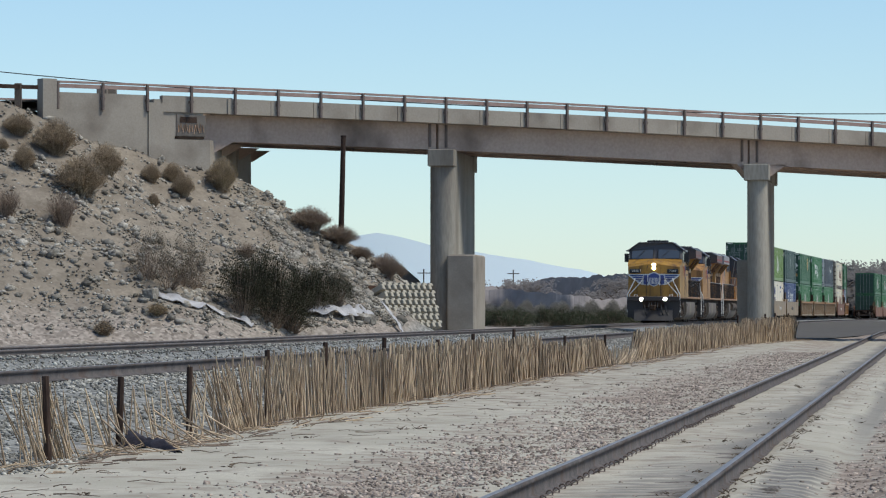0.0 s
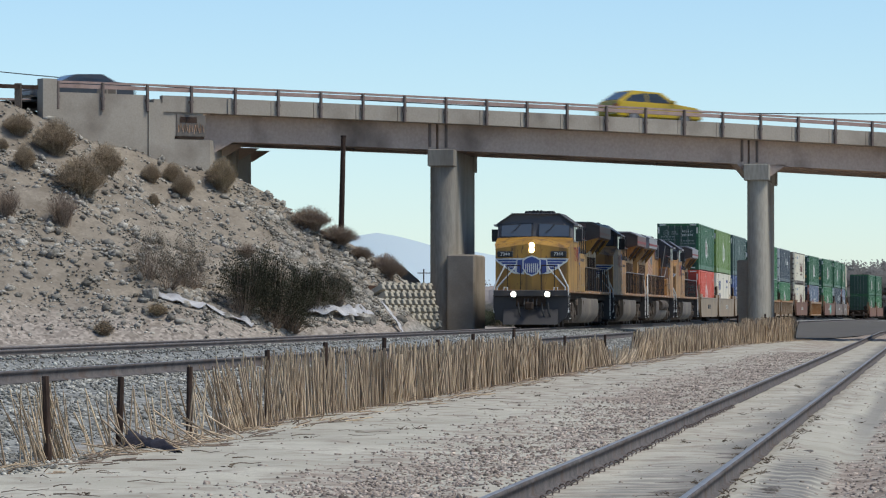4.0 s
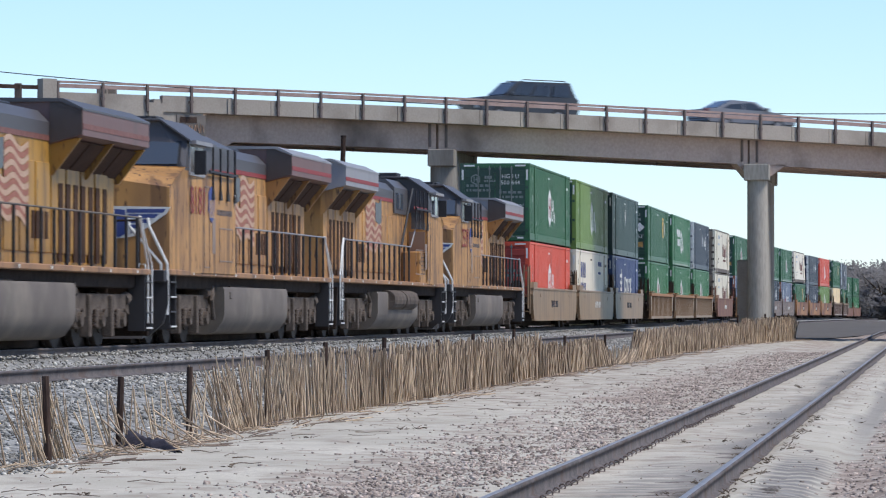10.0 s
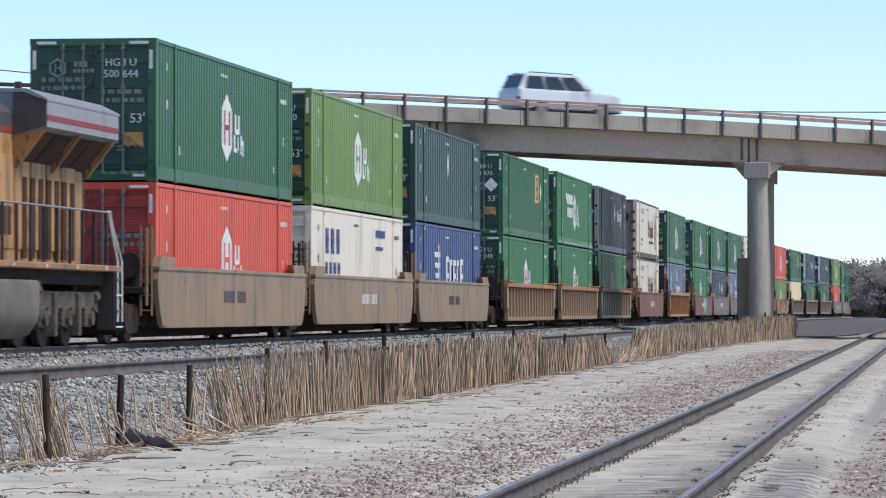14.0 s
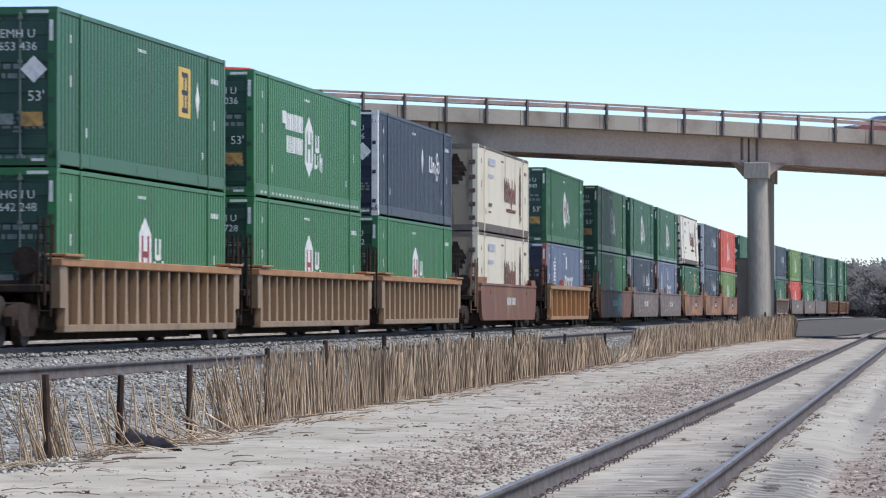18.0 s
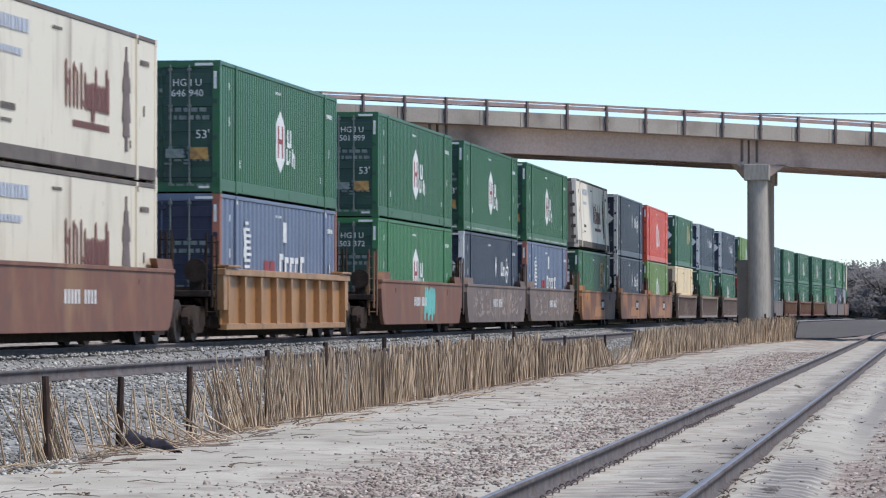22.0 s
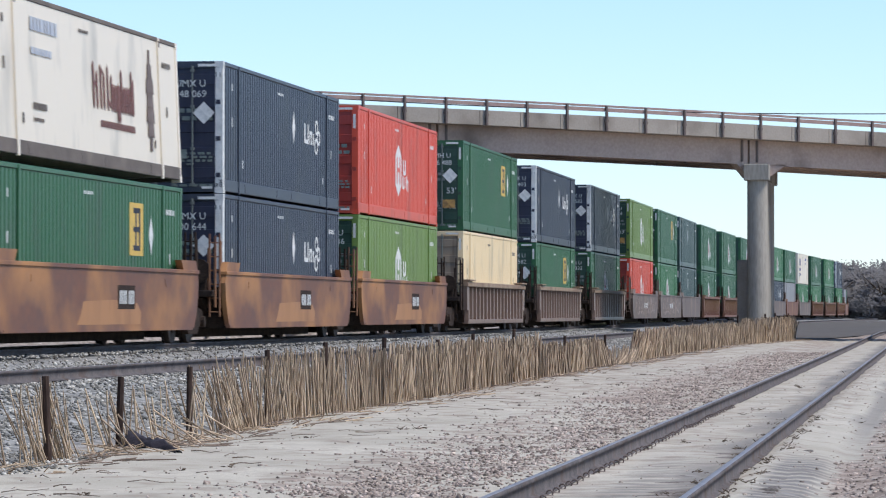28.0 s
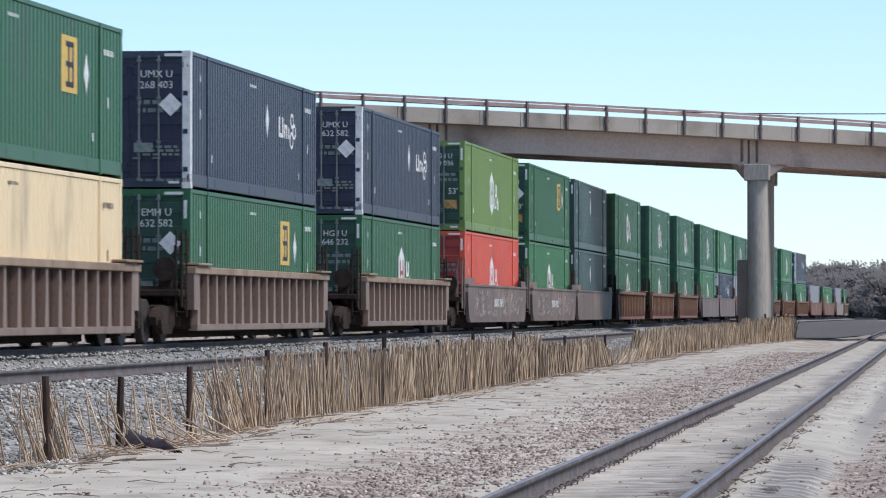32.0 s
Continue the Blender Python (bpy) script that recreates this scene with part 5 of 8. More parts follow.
def m_shield(bm):
    prism(bm, [(-0.32, 0.2), (-0.18, 0.30), (0, 0.36), (0.18, 0.30), (0.32, 0.2), (0.32, -0.12), (0.2, -0.3), (0, -0.38), (-0.2, -0.3), (-0.32, -0.12)], "x", 0, 0.01)


def m_shield_bars(bm):
    for i in range(7):
        y = -0.24 + i * 0.08
        box(bm, 0.01, 0.016, y - 0.018, y + 0.018, -0.28, 0.08)


def bend_to_nose(bm):
    """Lays a flat badge onto the two slanting halves of the nose."""
    for v in bm.verts:
        v.co.x += 0.12 * (1 - abs(v.co.y) / 1.48)


def m_wing(bm):
    for s in (1, -1):
        for i in range(5):
            a, b = 0.62 + i * 0.02, 1.42 - i * 0.16
            prism(bm, [(s * a, 0.24 - i * 0.105), (s * b, 0.24 - i * 0.105), (s * (b - 0.07), 0.165 - i * 0.105), (s * a, 0.165 - i * 0.105)], "x", 0.004, 0.012)
        prism(bm, [(s * 0.32, 0.25), (s * 0.58, 0.22), (s * 0.60, -0.26), (s * 0.44, -0.34), (s * 0.32, -0.2)], "x", 0.004, 0.014)
    bend_to_nose(bm)


def m_wing_edge(bm):
    """The white ground behind each wing."""
    for s in (1, -1):
        prism(bm, [(s * 0.3, 0.3), (s * 1.5, 0.28), (s * 1.42, 0.14), (s * 1.24, 0.02), (s * 1.08, -0.1), (s * 0.92, -0.21), (s * 0.76, -0.31), (s * 0.6, -0.34), (s * 0.3, -0.36)], "x", 0.0, 0.006)
    bend_to_nose(bm)


def wave(bm, first, side):
    """Every second stripe of a waving flag on the hood's side."""
    def z(x, k):
        return 3.78 - k * 0.108 + 0.08 * math.sin(x * 4.2 + k * 0.2) + 0.05 * x
    for k in range(first, 13, 2):
        for i in range(15):
            x0, x1 = 0.5 - i * 0.2, 0.3 - i * 0.2
            if k < 6 and x1 > -0.75:
                continue
            y0, y1 = side * 0.955, side * 0.962
            prism(bm, [(x0, z(x0, k)), (x1, z(x1, k)), (x1, z(x1, k) - 0.102), (x0, z(x0, k) - 0.102)], "y", y0, y1)


def m_flag(bm):
    for s in (1, -1):
        wave(bm, 0, s)


def m_flagred(bm):
    for s in (1, -1):
        wave(bm, 1, s)


def m_flagblue(bm):
    for s in (1, -1):
        prism(bm, [(0.5, 3.18), (0.0, 3.1), (-0.66, 3.2), (-0.66, 3.72), (0.0, 3.7), (0.5, 3.84)], "y", s * 0.953, s * 0.963)


def m_lens(bm):
    cyl(bm, (0, 0, 0), (0.05, 0, 0), 0.095, 16)


def m_lens_ring(bm):
    cyl(bm, (-0.04, 0, 0), (0.03, 0, 0), 0.135, 16)


def m_airtanks(bm):
    cyl(bm, (2.6, 1.25, 1.05), (0.2, 1.25, 1.05), 0.2, 14)
    for a, b in ((2.9, 0.6), (0.4, -1.9)):
        cyl(bm, (a, -1.42, 0.98), (b, -1.42, 0.98), 0.28, 16)


def m_hoses(bm):
    for y in (-0.5, 0.45, 0.7):
        tube(bm, [(10.55, y, 1.0), (10.7, y + 0.05, 0.6), (10.62, y + 0.15, 0.35)], 0.03, 6)
    for y in (-0.25, -0.1, 0.1, 0.25):
        tube(bm, [(10.5, y, 1.15), (10.68, y, 0.9), (10.6, y, 0.7)], 0.025, 6)


def m_conduits(bm):
    """Piping and valves between truck and tank."""
    for s in (1, -1):
        for a in (-4.6, 4.5):
            tube(bm, [(a, s * 1.3, 1.2), (a + 0.3, s * 1.35, 0.9), (a + 0.1, s * 1.35, 0.5)], 0.05, 6)
            cyl(bm, (a - 0.3, s * 1.2, 1.05), (a + 0.5, s * 1.2, 1.05), 0.12, 10)


SPLIT = {"roof_equipment", "louvre", "stanchion", "windscreen", "windscreen_gasket", "side_window", "mirror", "red_stripe", "radiator_intake", "hood_door", "front_railing", "radiator_strut", "front_handrail", "rear_handrail", "step", "grille_rack", "handrail", "air_hose", "pipe", "window_frame", "panel_edge", "air_reservoir", "opening", "reflector_mark", "wing_badge", "wing_edge", "shield_bar", "radiator_front", "side_name", "flag_field", "side_badge_bar"}


def locomotive(number, bright, lights, label):
    ob = empty("diesel_locomotive", label, "locomotive", "locomotives of the freight train")
    Y = M["yellow"] if bright else M["yellowpale"]
    G = M["grey"]
    def add(name, make, material, m=None, text="", sm=False):
        if name in SPLIT:
            return pieces(name, "loco_" + name, make, material, ob, m, text)
        return piece(name, shared("loco_" + name, make, sm), material, ob, m, text)
    add("frame", m_frame, M["soot"])
    add("walkway_sill", m_sill, M["sill"])
    add("underframe_fill", m_underframe_fill, M["soot"])
    add("cab_and_nose", m_body, Y, None, "yellow wide nose and cab side")
    add("upper_cab", m_cab_top, G, None, "grey upper cab")
    add("cab_roof", m_roof_brow, G)
    add("hood", m_hood, Y)
    add("hood_door", m_hood_doors, Y)
    add("hood_band", m_hood_band, G)
    add("radiator_roof", m_radiator_top, M["greypale"] if not bright else M["grey"])
    add("radiator_strut", m_struts, Y)
    add("equipment_housing", m_hood_top, G, None, "grey housing behind the cab")
    add("radiator", m_radiator, M["radiatorbrown" if bright or number == "8181" else "radiator"], None, "flared grey radiator housing")
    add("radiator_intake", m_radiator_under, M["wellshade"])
    add("radiator_front", m_radiator_front, M["radiatordark"])
    add("red_stripe", m_stripe, M["markmaroon" if bright else "markred"])
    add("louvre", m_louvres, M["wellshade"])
    add("fuel_tank", m_tank, M["tank"], None, "dusty grey fuel tank", True)
    add("air_reservoir", m_airtanks, M["truck"])
    add("pilot", m_pilot, M["pilotgrey"], None, "dark grey pilot with snow plough")
    add("rear_pilot", m_plough_back, M["soot"])
    add("coupler", m_coupler, M["soot"], T((10.3, 0, 0)))
    add("coupler", m_coupler, M["soot"], T((-10.3, 0, 0)) @ Matrix.Rotation(math.pi, 4, "Z"))
    add("step", m_steps, M["pilotgrey"], T((9.75, 0, 0)))
    add("step", m_steps, M["pilotgrey"], T((-10.25, 0, 0)))
    for x in (9.75, -10.25):
        tagged(add("step_edge", m_step_edges, M["rail_white"], T((x, 0, 0)), "white-painted step edges"), kind="stuff")
    add("battery_box", lambda bm: box(bm, 4.7, 5.9, -1.5, -0.95, 1.5, 2.42, 0.03), Y)
    tagged(add("box_louvre", lambda bm: [box(bm, a, a + 0.3, -1.512, -1.5, z, z + 0.035) for a in (4.9, 5.4) for z in (1.75, 1.87, 1.99, 2.11, 2.23)], M["railpost"]), kind="stuff")
    add("cab_rear_door", lambda bm: box(bm, 5.965, 5.99, -1.46, -0.98, 1.52, 3.02, 0.008), M["wellrust"], None, "dull brown cab door")
    add("front_handrail", m_front_rails, M["rail_white"], None, "white bent handrails")
    add("rear_handrail", m_rear_rails, M["rail_white"], None, "white bent handrails")
    add("front_railing", m_front_posts, M["soot"])
    for i in range(13):
        add("stanchion", m_stanchion, M["black"], T((2.6 - i * 1.0, 0, 0)))
    add("handrail", m_handrail, M["tank"] if bright else M["greypale"])
    add("windscreen_gasket", m_gasket, M["black"])
    add("windscreen", m_windscreens, M["glass"])
    for s in (1, -1):
        add("wiper", lambda bm: tube(bm, [(8.56, 0.78, 4.2), (8.68, 0.6, 4.0), (8.74, 0.42, 3.86)], 0.014, 5), M["black"], Matrix.Identity(4) if s > 0 else T((0, -1.4, 0)))
    add("side_window", m_side_windows, M["glass"])
    add("window_frame", m_window_frames, M["greypale"])
    add("mirror", m_mirror, M["black"])
    add("opening", m_openings, M["glass"])
    add("panel_edge", m_side_details, M["wellrust"])
    add("reflector_mark", m_sill_marks, M["marking"])
    add("grille_rack", m_rack, M["black"])
    add("roof_equipment", m_roofstuff, M["black"])
    add("pipe", m_conduits, M["truck"])
    add("air_hose", m_hoses, M["black"])
    # badges on the nose: plain shield with wings
    add("shield", m_shield, M["markblue"], T((10.125, 0, 2.5)), "blue and white shield badge")
    add("shield_border", lambda bm: (m_shield(bm), bmesh.ops.scale(bm, vec=(0.3, 1.16, 1.14), verts=bm.verts)), M["marking"], T((10.123, 0, 2.5)))
    add("shield_bar", m_shield_bars, M["marking"], T((10.125, 0, 2.5)))
    add("wing_badge", m_wing, M["markblue"], T((10.012, 0, 2.5)), "blue striped wings")
    add("wing_edge", m_wing_edge, M["marking"], T((10.010, 0, 2.5)))
    tagged(add("flag_stripe", m_flag, M["flagwhite"], None, "waving red and white stripes"), kind="stuff")
    tagged(add("flag_red_stripe", m_flagred, M["flagred"]), kind="stuff")
    add("flag_field", m_flagblue, M["flagfield"])
    turn = Matrix.Rotation(radians(90), 4, "Z") @ Matrix.Rotation(radians(90), 4, "X")
    for s in (1, -1):
        bx, by, bz = (10.0, 1.08, 2.96) if bright else (8.22, 0.9, 4.36)
        add("number_board", lambda_board, M["board"], T((bx, s * by, bz)))
        o = place("number_board_digits", lettering(number, 0.19), M["marking"], ob, "white numerals")
        o.matrix_basis = T((bx + 0.105, s * by, bz)) @ turn
    o = place("cab_number", lettering(number, 0.84), M["markred"], ob, "red numerals on the cab side")
    o.matrix_basis = T((7.32, 1.552, 2.95)) @ Matrix.Rotation(math.pi, 4, "Z") @ Matrix.Rotation(radians(90), 4, "X")
    add("side_badge", m_shield, M["markblue"], T((5.85, 1.545, 2.95)) @ Matrix.Rotation(radians(90), 4, "Z") @ Matrix.Scale(1.05, 4))
    add("side_badge_bar", m_shield_bars, M["flagwhite"], T((5.85, 1.545, 2.95)) @ Matrix.Rotation(radians(90), 4, "Z") @ Matrix.Scale(1.05, 4))
    add("side_name", lambda_name, M["railpost"], T((4.3, 1.543, 2.78)))
    for z in (3.32, 3.12):
        add("headlight_housing", m_lens_ring, M["black"], T((10.06, 0, z)))
        add("headlight", m_lens, M["lamp"] if lights else M["glass"], T((10.08, 0, z)), "", True)
    for s in (1, -1):
        add("ditch_light_housing", m_lens_ring, M["black"], T((10.62, s * 0.68, 1.34)))
        add("ditch_light", m_lens, M["ditch"] if lights else M["glass"], T((10.64, s * 0.68, 1.34)), "", True)
    for x in (7.0, -7.0):
        tr = new("truck")
        tr.parent = ob
        tr.matrix_basis = T((x, 0, 0))
        pieces("side_frame", "loco_truckframe", m_loco_truck_frame, M["truck"], tr)
        pieces("spring", "loco_springs", m_loco_springs, M["soot"], tr)
        pieces("brake_cylinder", "loco_brakes", m_brake_cyl, M["truck"], tr)
        for dx in (-1.85, 0, 1.85):
            piece("wheelset", shared("loco_wheelset", lambda bm: m_wheelset(bm, 0.53), True), M["steelwheel"], tr, T((dx, 0, 0)))
    return ob


def lambda_board(bm):
    box(bm, 0, 0.1, -0.32, 0.32, -0.12, 0.12, 0.03)


def lambda_name(bm):
    rnd = random.Random(2)
    x = 0.9
    for i in range(12):
        w = rnd.uniform(0.06, 0.13)
        box(bm, x - w, x, 0, 0.006, -0.05, 0.07)
        x -= w + 0.05


# consist: offset of each stack behind the first one, upper and lower box, car, car paint, writing on the car
STACKS = [
    (0.0, "G", "R", "plate", "welltan", 3), (19.0, "L", "W", "plate", "welltan", 1), (37.9, "D", "B", "plate", "welltan", 3),
    (61.0, "E", "g", "rib", "welltan", 0), (80.7, "S", "g", "rib", "welltan", 0), (100.0, "U", "g", "rib", "welltan", 0),
    (123.1, "F", "F", "plate", "wellbrown", 1), (146.0, "G", "P", "rib", "wellyellow", 0), (169.5, "G", "g", "plate", "wellbrown", 4),
    (188.7, "K", "U", "plate", "wellgrey", 2), (208.0, "K", "P", "plate", "wellgrey", 2), (229.3, "f", "E", "plate", "wellblotch", 5),
    (250.0, "U", "U", "plate", "wellblotch", 5), (269.5, "R", "L", "plate", "wellblotch", 5), (292.2, "E", "C", "rib", "wellrust", 0),
    (315.1, "U", "E", "rib", "wellrust", 0), (338.9, "U", "G", "rib", "wellrust", 0), (361.4, "L", "R", "plate", "wellgrey", 2),
    (381.3, "E", "g", "plate", "wellgrey", 2), (399.8, "D", "D", "plate", "wellgrey", 0), (421.0, "G", "G", "rib", "wellbrown", 0),
    (443.5, "G", "G", "rib", "wellbrown", 0), (466.0, "G", "G", "rib", "wellbrown", 0), (488.5, "G", "g", "plate", "wellgrey", 0),
    (507.5, "g", "U", "plate", "wellgrey", 0), (526.5, "G", "H", "plate", "wellbrown", 0), (546.5, "W", "g", "plate", "wellgrey", 0),
    (568.0, "G", "g", "rib", "wellbrown", 0), (590.0, "g", "G", "rib", "wellbrown", 0), (612.0, "U", "g", "rib", "wellbrown", 0),
    (634.0, "", "H", "plate", "wellbrown", 0), (656.0, "", "g", "plate", "wellbrown", 0), (678.0, "", "H", "plate", "wellrust", 0),
    (700.0, "", "g", "rib", "wellrust", 0), (722.0, "", "H", "rib", "wellrust", 0), (744.0, "", "g", "rib", "wellrust", 0)]
NUMBERS = ["500 644", "642 248", "653 436", "546 940", "501 899", "503 372", "276 488", "268 403", "240 728", "632 582", "646 232", "549 036"]
CODES = {(3, 1): "653 436", (3, 0): "642 248", (8, 1): "501 899", (8, 0): "503 372", (7, 1): "646 940", (16, 0): "646 232", (12, 1): "248 069", (14, 1): "276 488", (15, 0): "632 582", (15, 1): "268 403", (9, 0): "248 228", (4, 1): "549 036"}   # stack, layer
FIRST = 329.9          # where the first box's front end stands on the track at the start
FLOOR = 0.345
ROLLING = []           # (thing, track position of its middle at the start, height, lean)

for i, (num, bright, fwd) in enumerate((("7344", True, True), ("8181", False, True), ("7413", False, False), ("2539", False, True))):
    words = ("yellow and grey diesel locomotive with lit headlights", "faded yellow and grey diesel locomotive", "faded yellow diesel locomotive running backwards", "faded yellow diesel locomotive ahead of the well cars")[i]
    ROLLING.append((locomotive(num, bright, i == 0, words), 237.85 + 10.1 + 22.4 * i, 0.0, 0.0 if fwd else math.pi))

for i, (off, top, low, style, colour, marks) in enumerate(STACKS):
    mid = FIRST + off + CL / 2
    gap_b = (STACKS[i + 1][0] - off) if i + 1 < len(STACKS) else 22
    gap_f = (off - STACKS[i - 1][0]) if i else 23
    words = {"welltan": "tan", "wellbrown": "rust-brown", "wellblotch": "blotched rust-brown", "wellyellow": "ochre yellow", "wellrust": "dark rust-coloured", "wellgrey": "dusty grey-brown"}[colour]
    words += " steel well car with smooth sides" if style == "plate" else " steel well car with ribbed sides"
    if marks in (2, 4):
        words += " and graffiti"
    car = well_car(style, M[colour], words, gap_b / 2 if gap_b < 21 else 9.4, 0 if gap_f < 21 else 9.4, marks)
    ROLLING.append((car, mid, 0.0, 0.0))
    for k, kind in ((0, low), (1, top)):
        if kind:
            near = i < 20
            mk = (NUMBERS[(i * 2 + k) % len(NUMBERS)] if i or k == 0 else NUMBERS[0], {"U": "UMX U", "E": "EMH U", "P": "PAC U", "B": "PAC U"}.get(kind, "HG I U")) if near else None
            mk = mk and (CODES.get((i, k), mk[0]), mk[1])
            if i == 0 and k == 1:
                mk = ("500 644", "HG I U")
            b = container(kind, "containers on the freight train", mk)
            ROLLING.append((b, mid, FLOOR + k * CH + k * 0.012 + (0.05 if kind == "f" else 0), 0.0, 2.4 if kind == "f" else 0.0))


def key_train():
    times = [2.0 * k for k in range(17)]
    for ob, at0, z, flip, *lean in ROLLING:
        rows = []
        for t in times:
            L = at0 - gone(t)
            a, b = track(L + 7.0), track(L - 7.0)
            x, y = (a[0] + b[0]) / 2, (a[1] + b[1]) / 2
            yaw = math.atan2(b[1] - a[1], b[0] - a[0])
            rows.append((t, Matrix.Translation((x, y, rail_z(L) + z)) @ Matrix.Rotation(yaw + flip, 4, "Z") @ Matrix.Rotation(radians(lean[0] if lean else 0), 4, "X")))
        walk(ob, rows)


# ---- the overpass ----
def slab(bm, u0, u1, d0, d1, top, thick, steps=1):
    """A piece along the overpass: top is a function of u, thick its depth."""
    for i in range(steps):
        a, b = u0 + (u1 - u0) * i / steps, u0 + (u1 - u0) * (i + 1) / steps
        vs = []
        for u, d in ((a, d0), (b, d0), (b, d1), (a, d1)):
            vs.append(bm.verts.new(on_bridge(u, d, top(u))))
        lo = [bm.verts.new(v.co - Vector((0, 0, thick(u) if callable(thick) else thick))) for v, u in zip(vs, (a, b, b, a))]
        fs = [bm.faces.new(vs), bm.faces.new(lo[::-1])]
        for j in range(4):
            fs.append(bm.faces.new((vs[j], lo[j], lo[(j + 1) % 4], vs[(j + 1) % 4])))
        bmesh.ops.recalc_face_normals(bm, faces=fs)
    return bm


DECK_W = 9.4
PIERS = [0.0, 15.6, 31.2, 46.8, 62.4, 78.0, 93.6]
SKEW = Vector((math.sin(0.125), math.cos(0.125), 0))


def build_bridge():
    br = empty("overpass", "concrete road overpass with haunched girders and a steel railing", "bridge", kind="structure")
    ends = (-10.6, 110.0)
    # deck slab and road
    part("deck", slab(B(), ends[0], ends[1], 0.25, DECK_W - 0.25, lambda u: bridge_top(u) - 0.72, 0.4, 12), M["concrete"], br)
    part("road_surface", slab(B(), -130, 110, 0.6, DECK_W - 0.6, road_top, 0.06, 60), M["asphalt"], br, "grey asphalt road surface")
    # edge beam in lengths between posts
    bay = 1.966
    for side in (0, 1):
        u = -18.0
        i = 0
        while u < 106:
            L = bay if u > -10.7 else bay
            if u > -11:
                d0, d1 = (0.0, 0.3) if side == 0 else (DECK_W - 0.3, DECK_W)
                part("edge_beam", slab(B(), u + 0.012, u + L - 0.012, d0, d1, lambda w: bridge_top(w) - 0.48 - (0.12 if side else 0), 0.63), M["concrete"], br)
            u += L
            i += 1
        # railing posts
        for k in range(-9, 55):
            u = bay * k
            d = -0.06 if side == 0 else DECK_W + 0.06
            p = on_bridge(u, d, 0)
            bm = B()
            zt = bridge_top(u) - (0.22 if side else 0)
            m = Matrix.Translation((p.x, p.y, 0)) @ Matrix.Rotation(math.atan2(BRDIR.y, BRDIR.x), 4, "Z")
            box(bm, -0.05, 0.05, -0.06, 0.06, zt - 1.13, zt - 0.02, 0.01, m)
            box(bm, -0.09, 0.09, -0.03, 0.10, zt - 0.72, zt - 0.62, 0, m)
            part("railing_post", bm, M["railpost"], br)
        d = 0.02 if side == 0 else DECK_W - 0.02
        lift = 0.0 if side == 0 else -0.22
        part("top_rail", slab(B(), -17.7, 106, d - 0.05, d + 0.09, lambda w: bridge_top(w) + lift, 0.085, 40), M["railing"], br, "weathered pinkish steel rail")
        part("lower_rail", slab(B(), -17.7, 106, d - 0.05, d + 0.07, lambda w: bridge_top(w) - 0.125 + lift, 0.155, 40), M["railing"], br, "weathered pinkish steel rail")
    # girders, deepened towards each pier
    def depth(u):
        return 1.13
    for d in (0.72, 3.2, 6.1, DECK_W - 0.85):
        stops = [-11.2] + PIERS + [108.0]
        for a, b in zip(stops, stops[1:]):
            part("girder", slab(B(), a + 0.06, b - 0.06, d, d + 0.5, lambda w: bridge_top(w) - 1.08, depth if d < 1 else 0.9, 10), M["girder"], br)
    for a, b in zip([-10.4] + PIERS, PIERS + [108.0]):
        part("soffit", slab(B(), a + 0.3, b - 0.3, 1.23, DECK_W - 0.9, lambda w: bridge_top(w) - 1.05, 0.22, 4), M["girder"], br)
    # bearing blocks beside the joints
    for u in PIERS[:3]:
        for s in (-0.42, 0.36):
            part("joint_cover", slab(B(), u + s, u + s + 0.10, 0.66, 0.73, lambda w: bridge_top(w) - 1.1, 1.0), M["railpost"], br)
    # piers: long walls with rounded ends, skewed to the tracks
    for i, u in enumerate(PIERS):
        p = on_bridge(u - 0.1, 0.2, 0)
        z0 = ground(p.x, p.y) - 0.6
        zt = bridge_top(u) - 2.20
        ang = math.atan2(SKEW.y, SKEW.x)
        m = Matrix.Translation((p.x + (0.0 if i == 0 else 0.14), p.y, 0)) @ Matrix.Rotation(ang, 4, "Z")
        r, ln = (0.52 if i == 0 else 0.43, 8.2)
        out = [(r + math.cos(math.pi / 2 + math.pi * k / 14) * r, math.sin(math.pi / 2 + math.pi * k / 14) * r) for k in range(15)]
        out += [(ln - r + math.cos(-math.pi / 2 + math.pi * k / 14) * r, math.sin(-math.pi / 2 + math.pi * k / 14) * r) for k in range(15)]
        bm = prism(B(), out, "z", z0, zt - 0.7)
        bm.transform(m)
        pier = part("pier_shaft", bm, M["pier"], br, "rounded concrete pier shaft")
        pier.data.shade_smooth()
        pier.data.set_sharp_from_angle(angle=radians(40))
        bm = box(B(), -0.15, 0.85, -0.56, 0.56, zt - 0.72, zt, 0.03)
        box(bm, ln - 0.85, ln + 0.15, -0.56, 0.56, zt - 0.72, zt, 0.03)
        box(bm, 0.8, ln - 0.8, -0.5, 0.5, zt - 0.7, zt - 0.05)
        bm.transform(m)
        part("pier_cap", bm, M["pier"], br)
        # bracket haunches under the near girder
        for s in (1, -1):
            if i == 0 and s == 1 or i == 0:
                continue
            bm = B()
            w = 1.0 if s > 0 else 0.62
            prism(bm, [(s * 0.5, 0), (s * (0.5 + w), 0), (s * 0.5, -0.62)], "y", 0.0, 0.5)
            bm.transform(Matrix.Translation(on_bridge(u + 0.5, 0.72, zt + 0.02)) @ Matrix.Rotation(math.atan2(BRDIR.y, BRDIR.x), 4, "Z"))
            part("haunch", bm, M["girder"], br)
        if i < 2:
            bm = box(B(), -0.6, 3.4, -0.66, 0.5 if i == 0 else 0.28, 0, 4.0 - z0 if i == 0 else 3.9 - z0, 0.06)
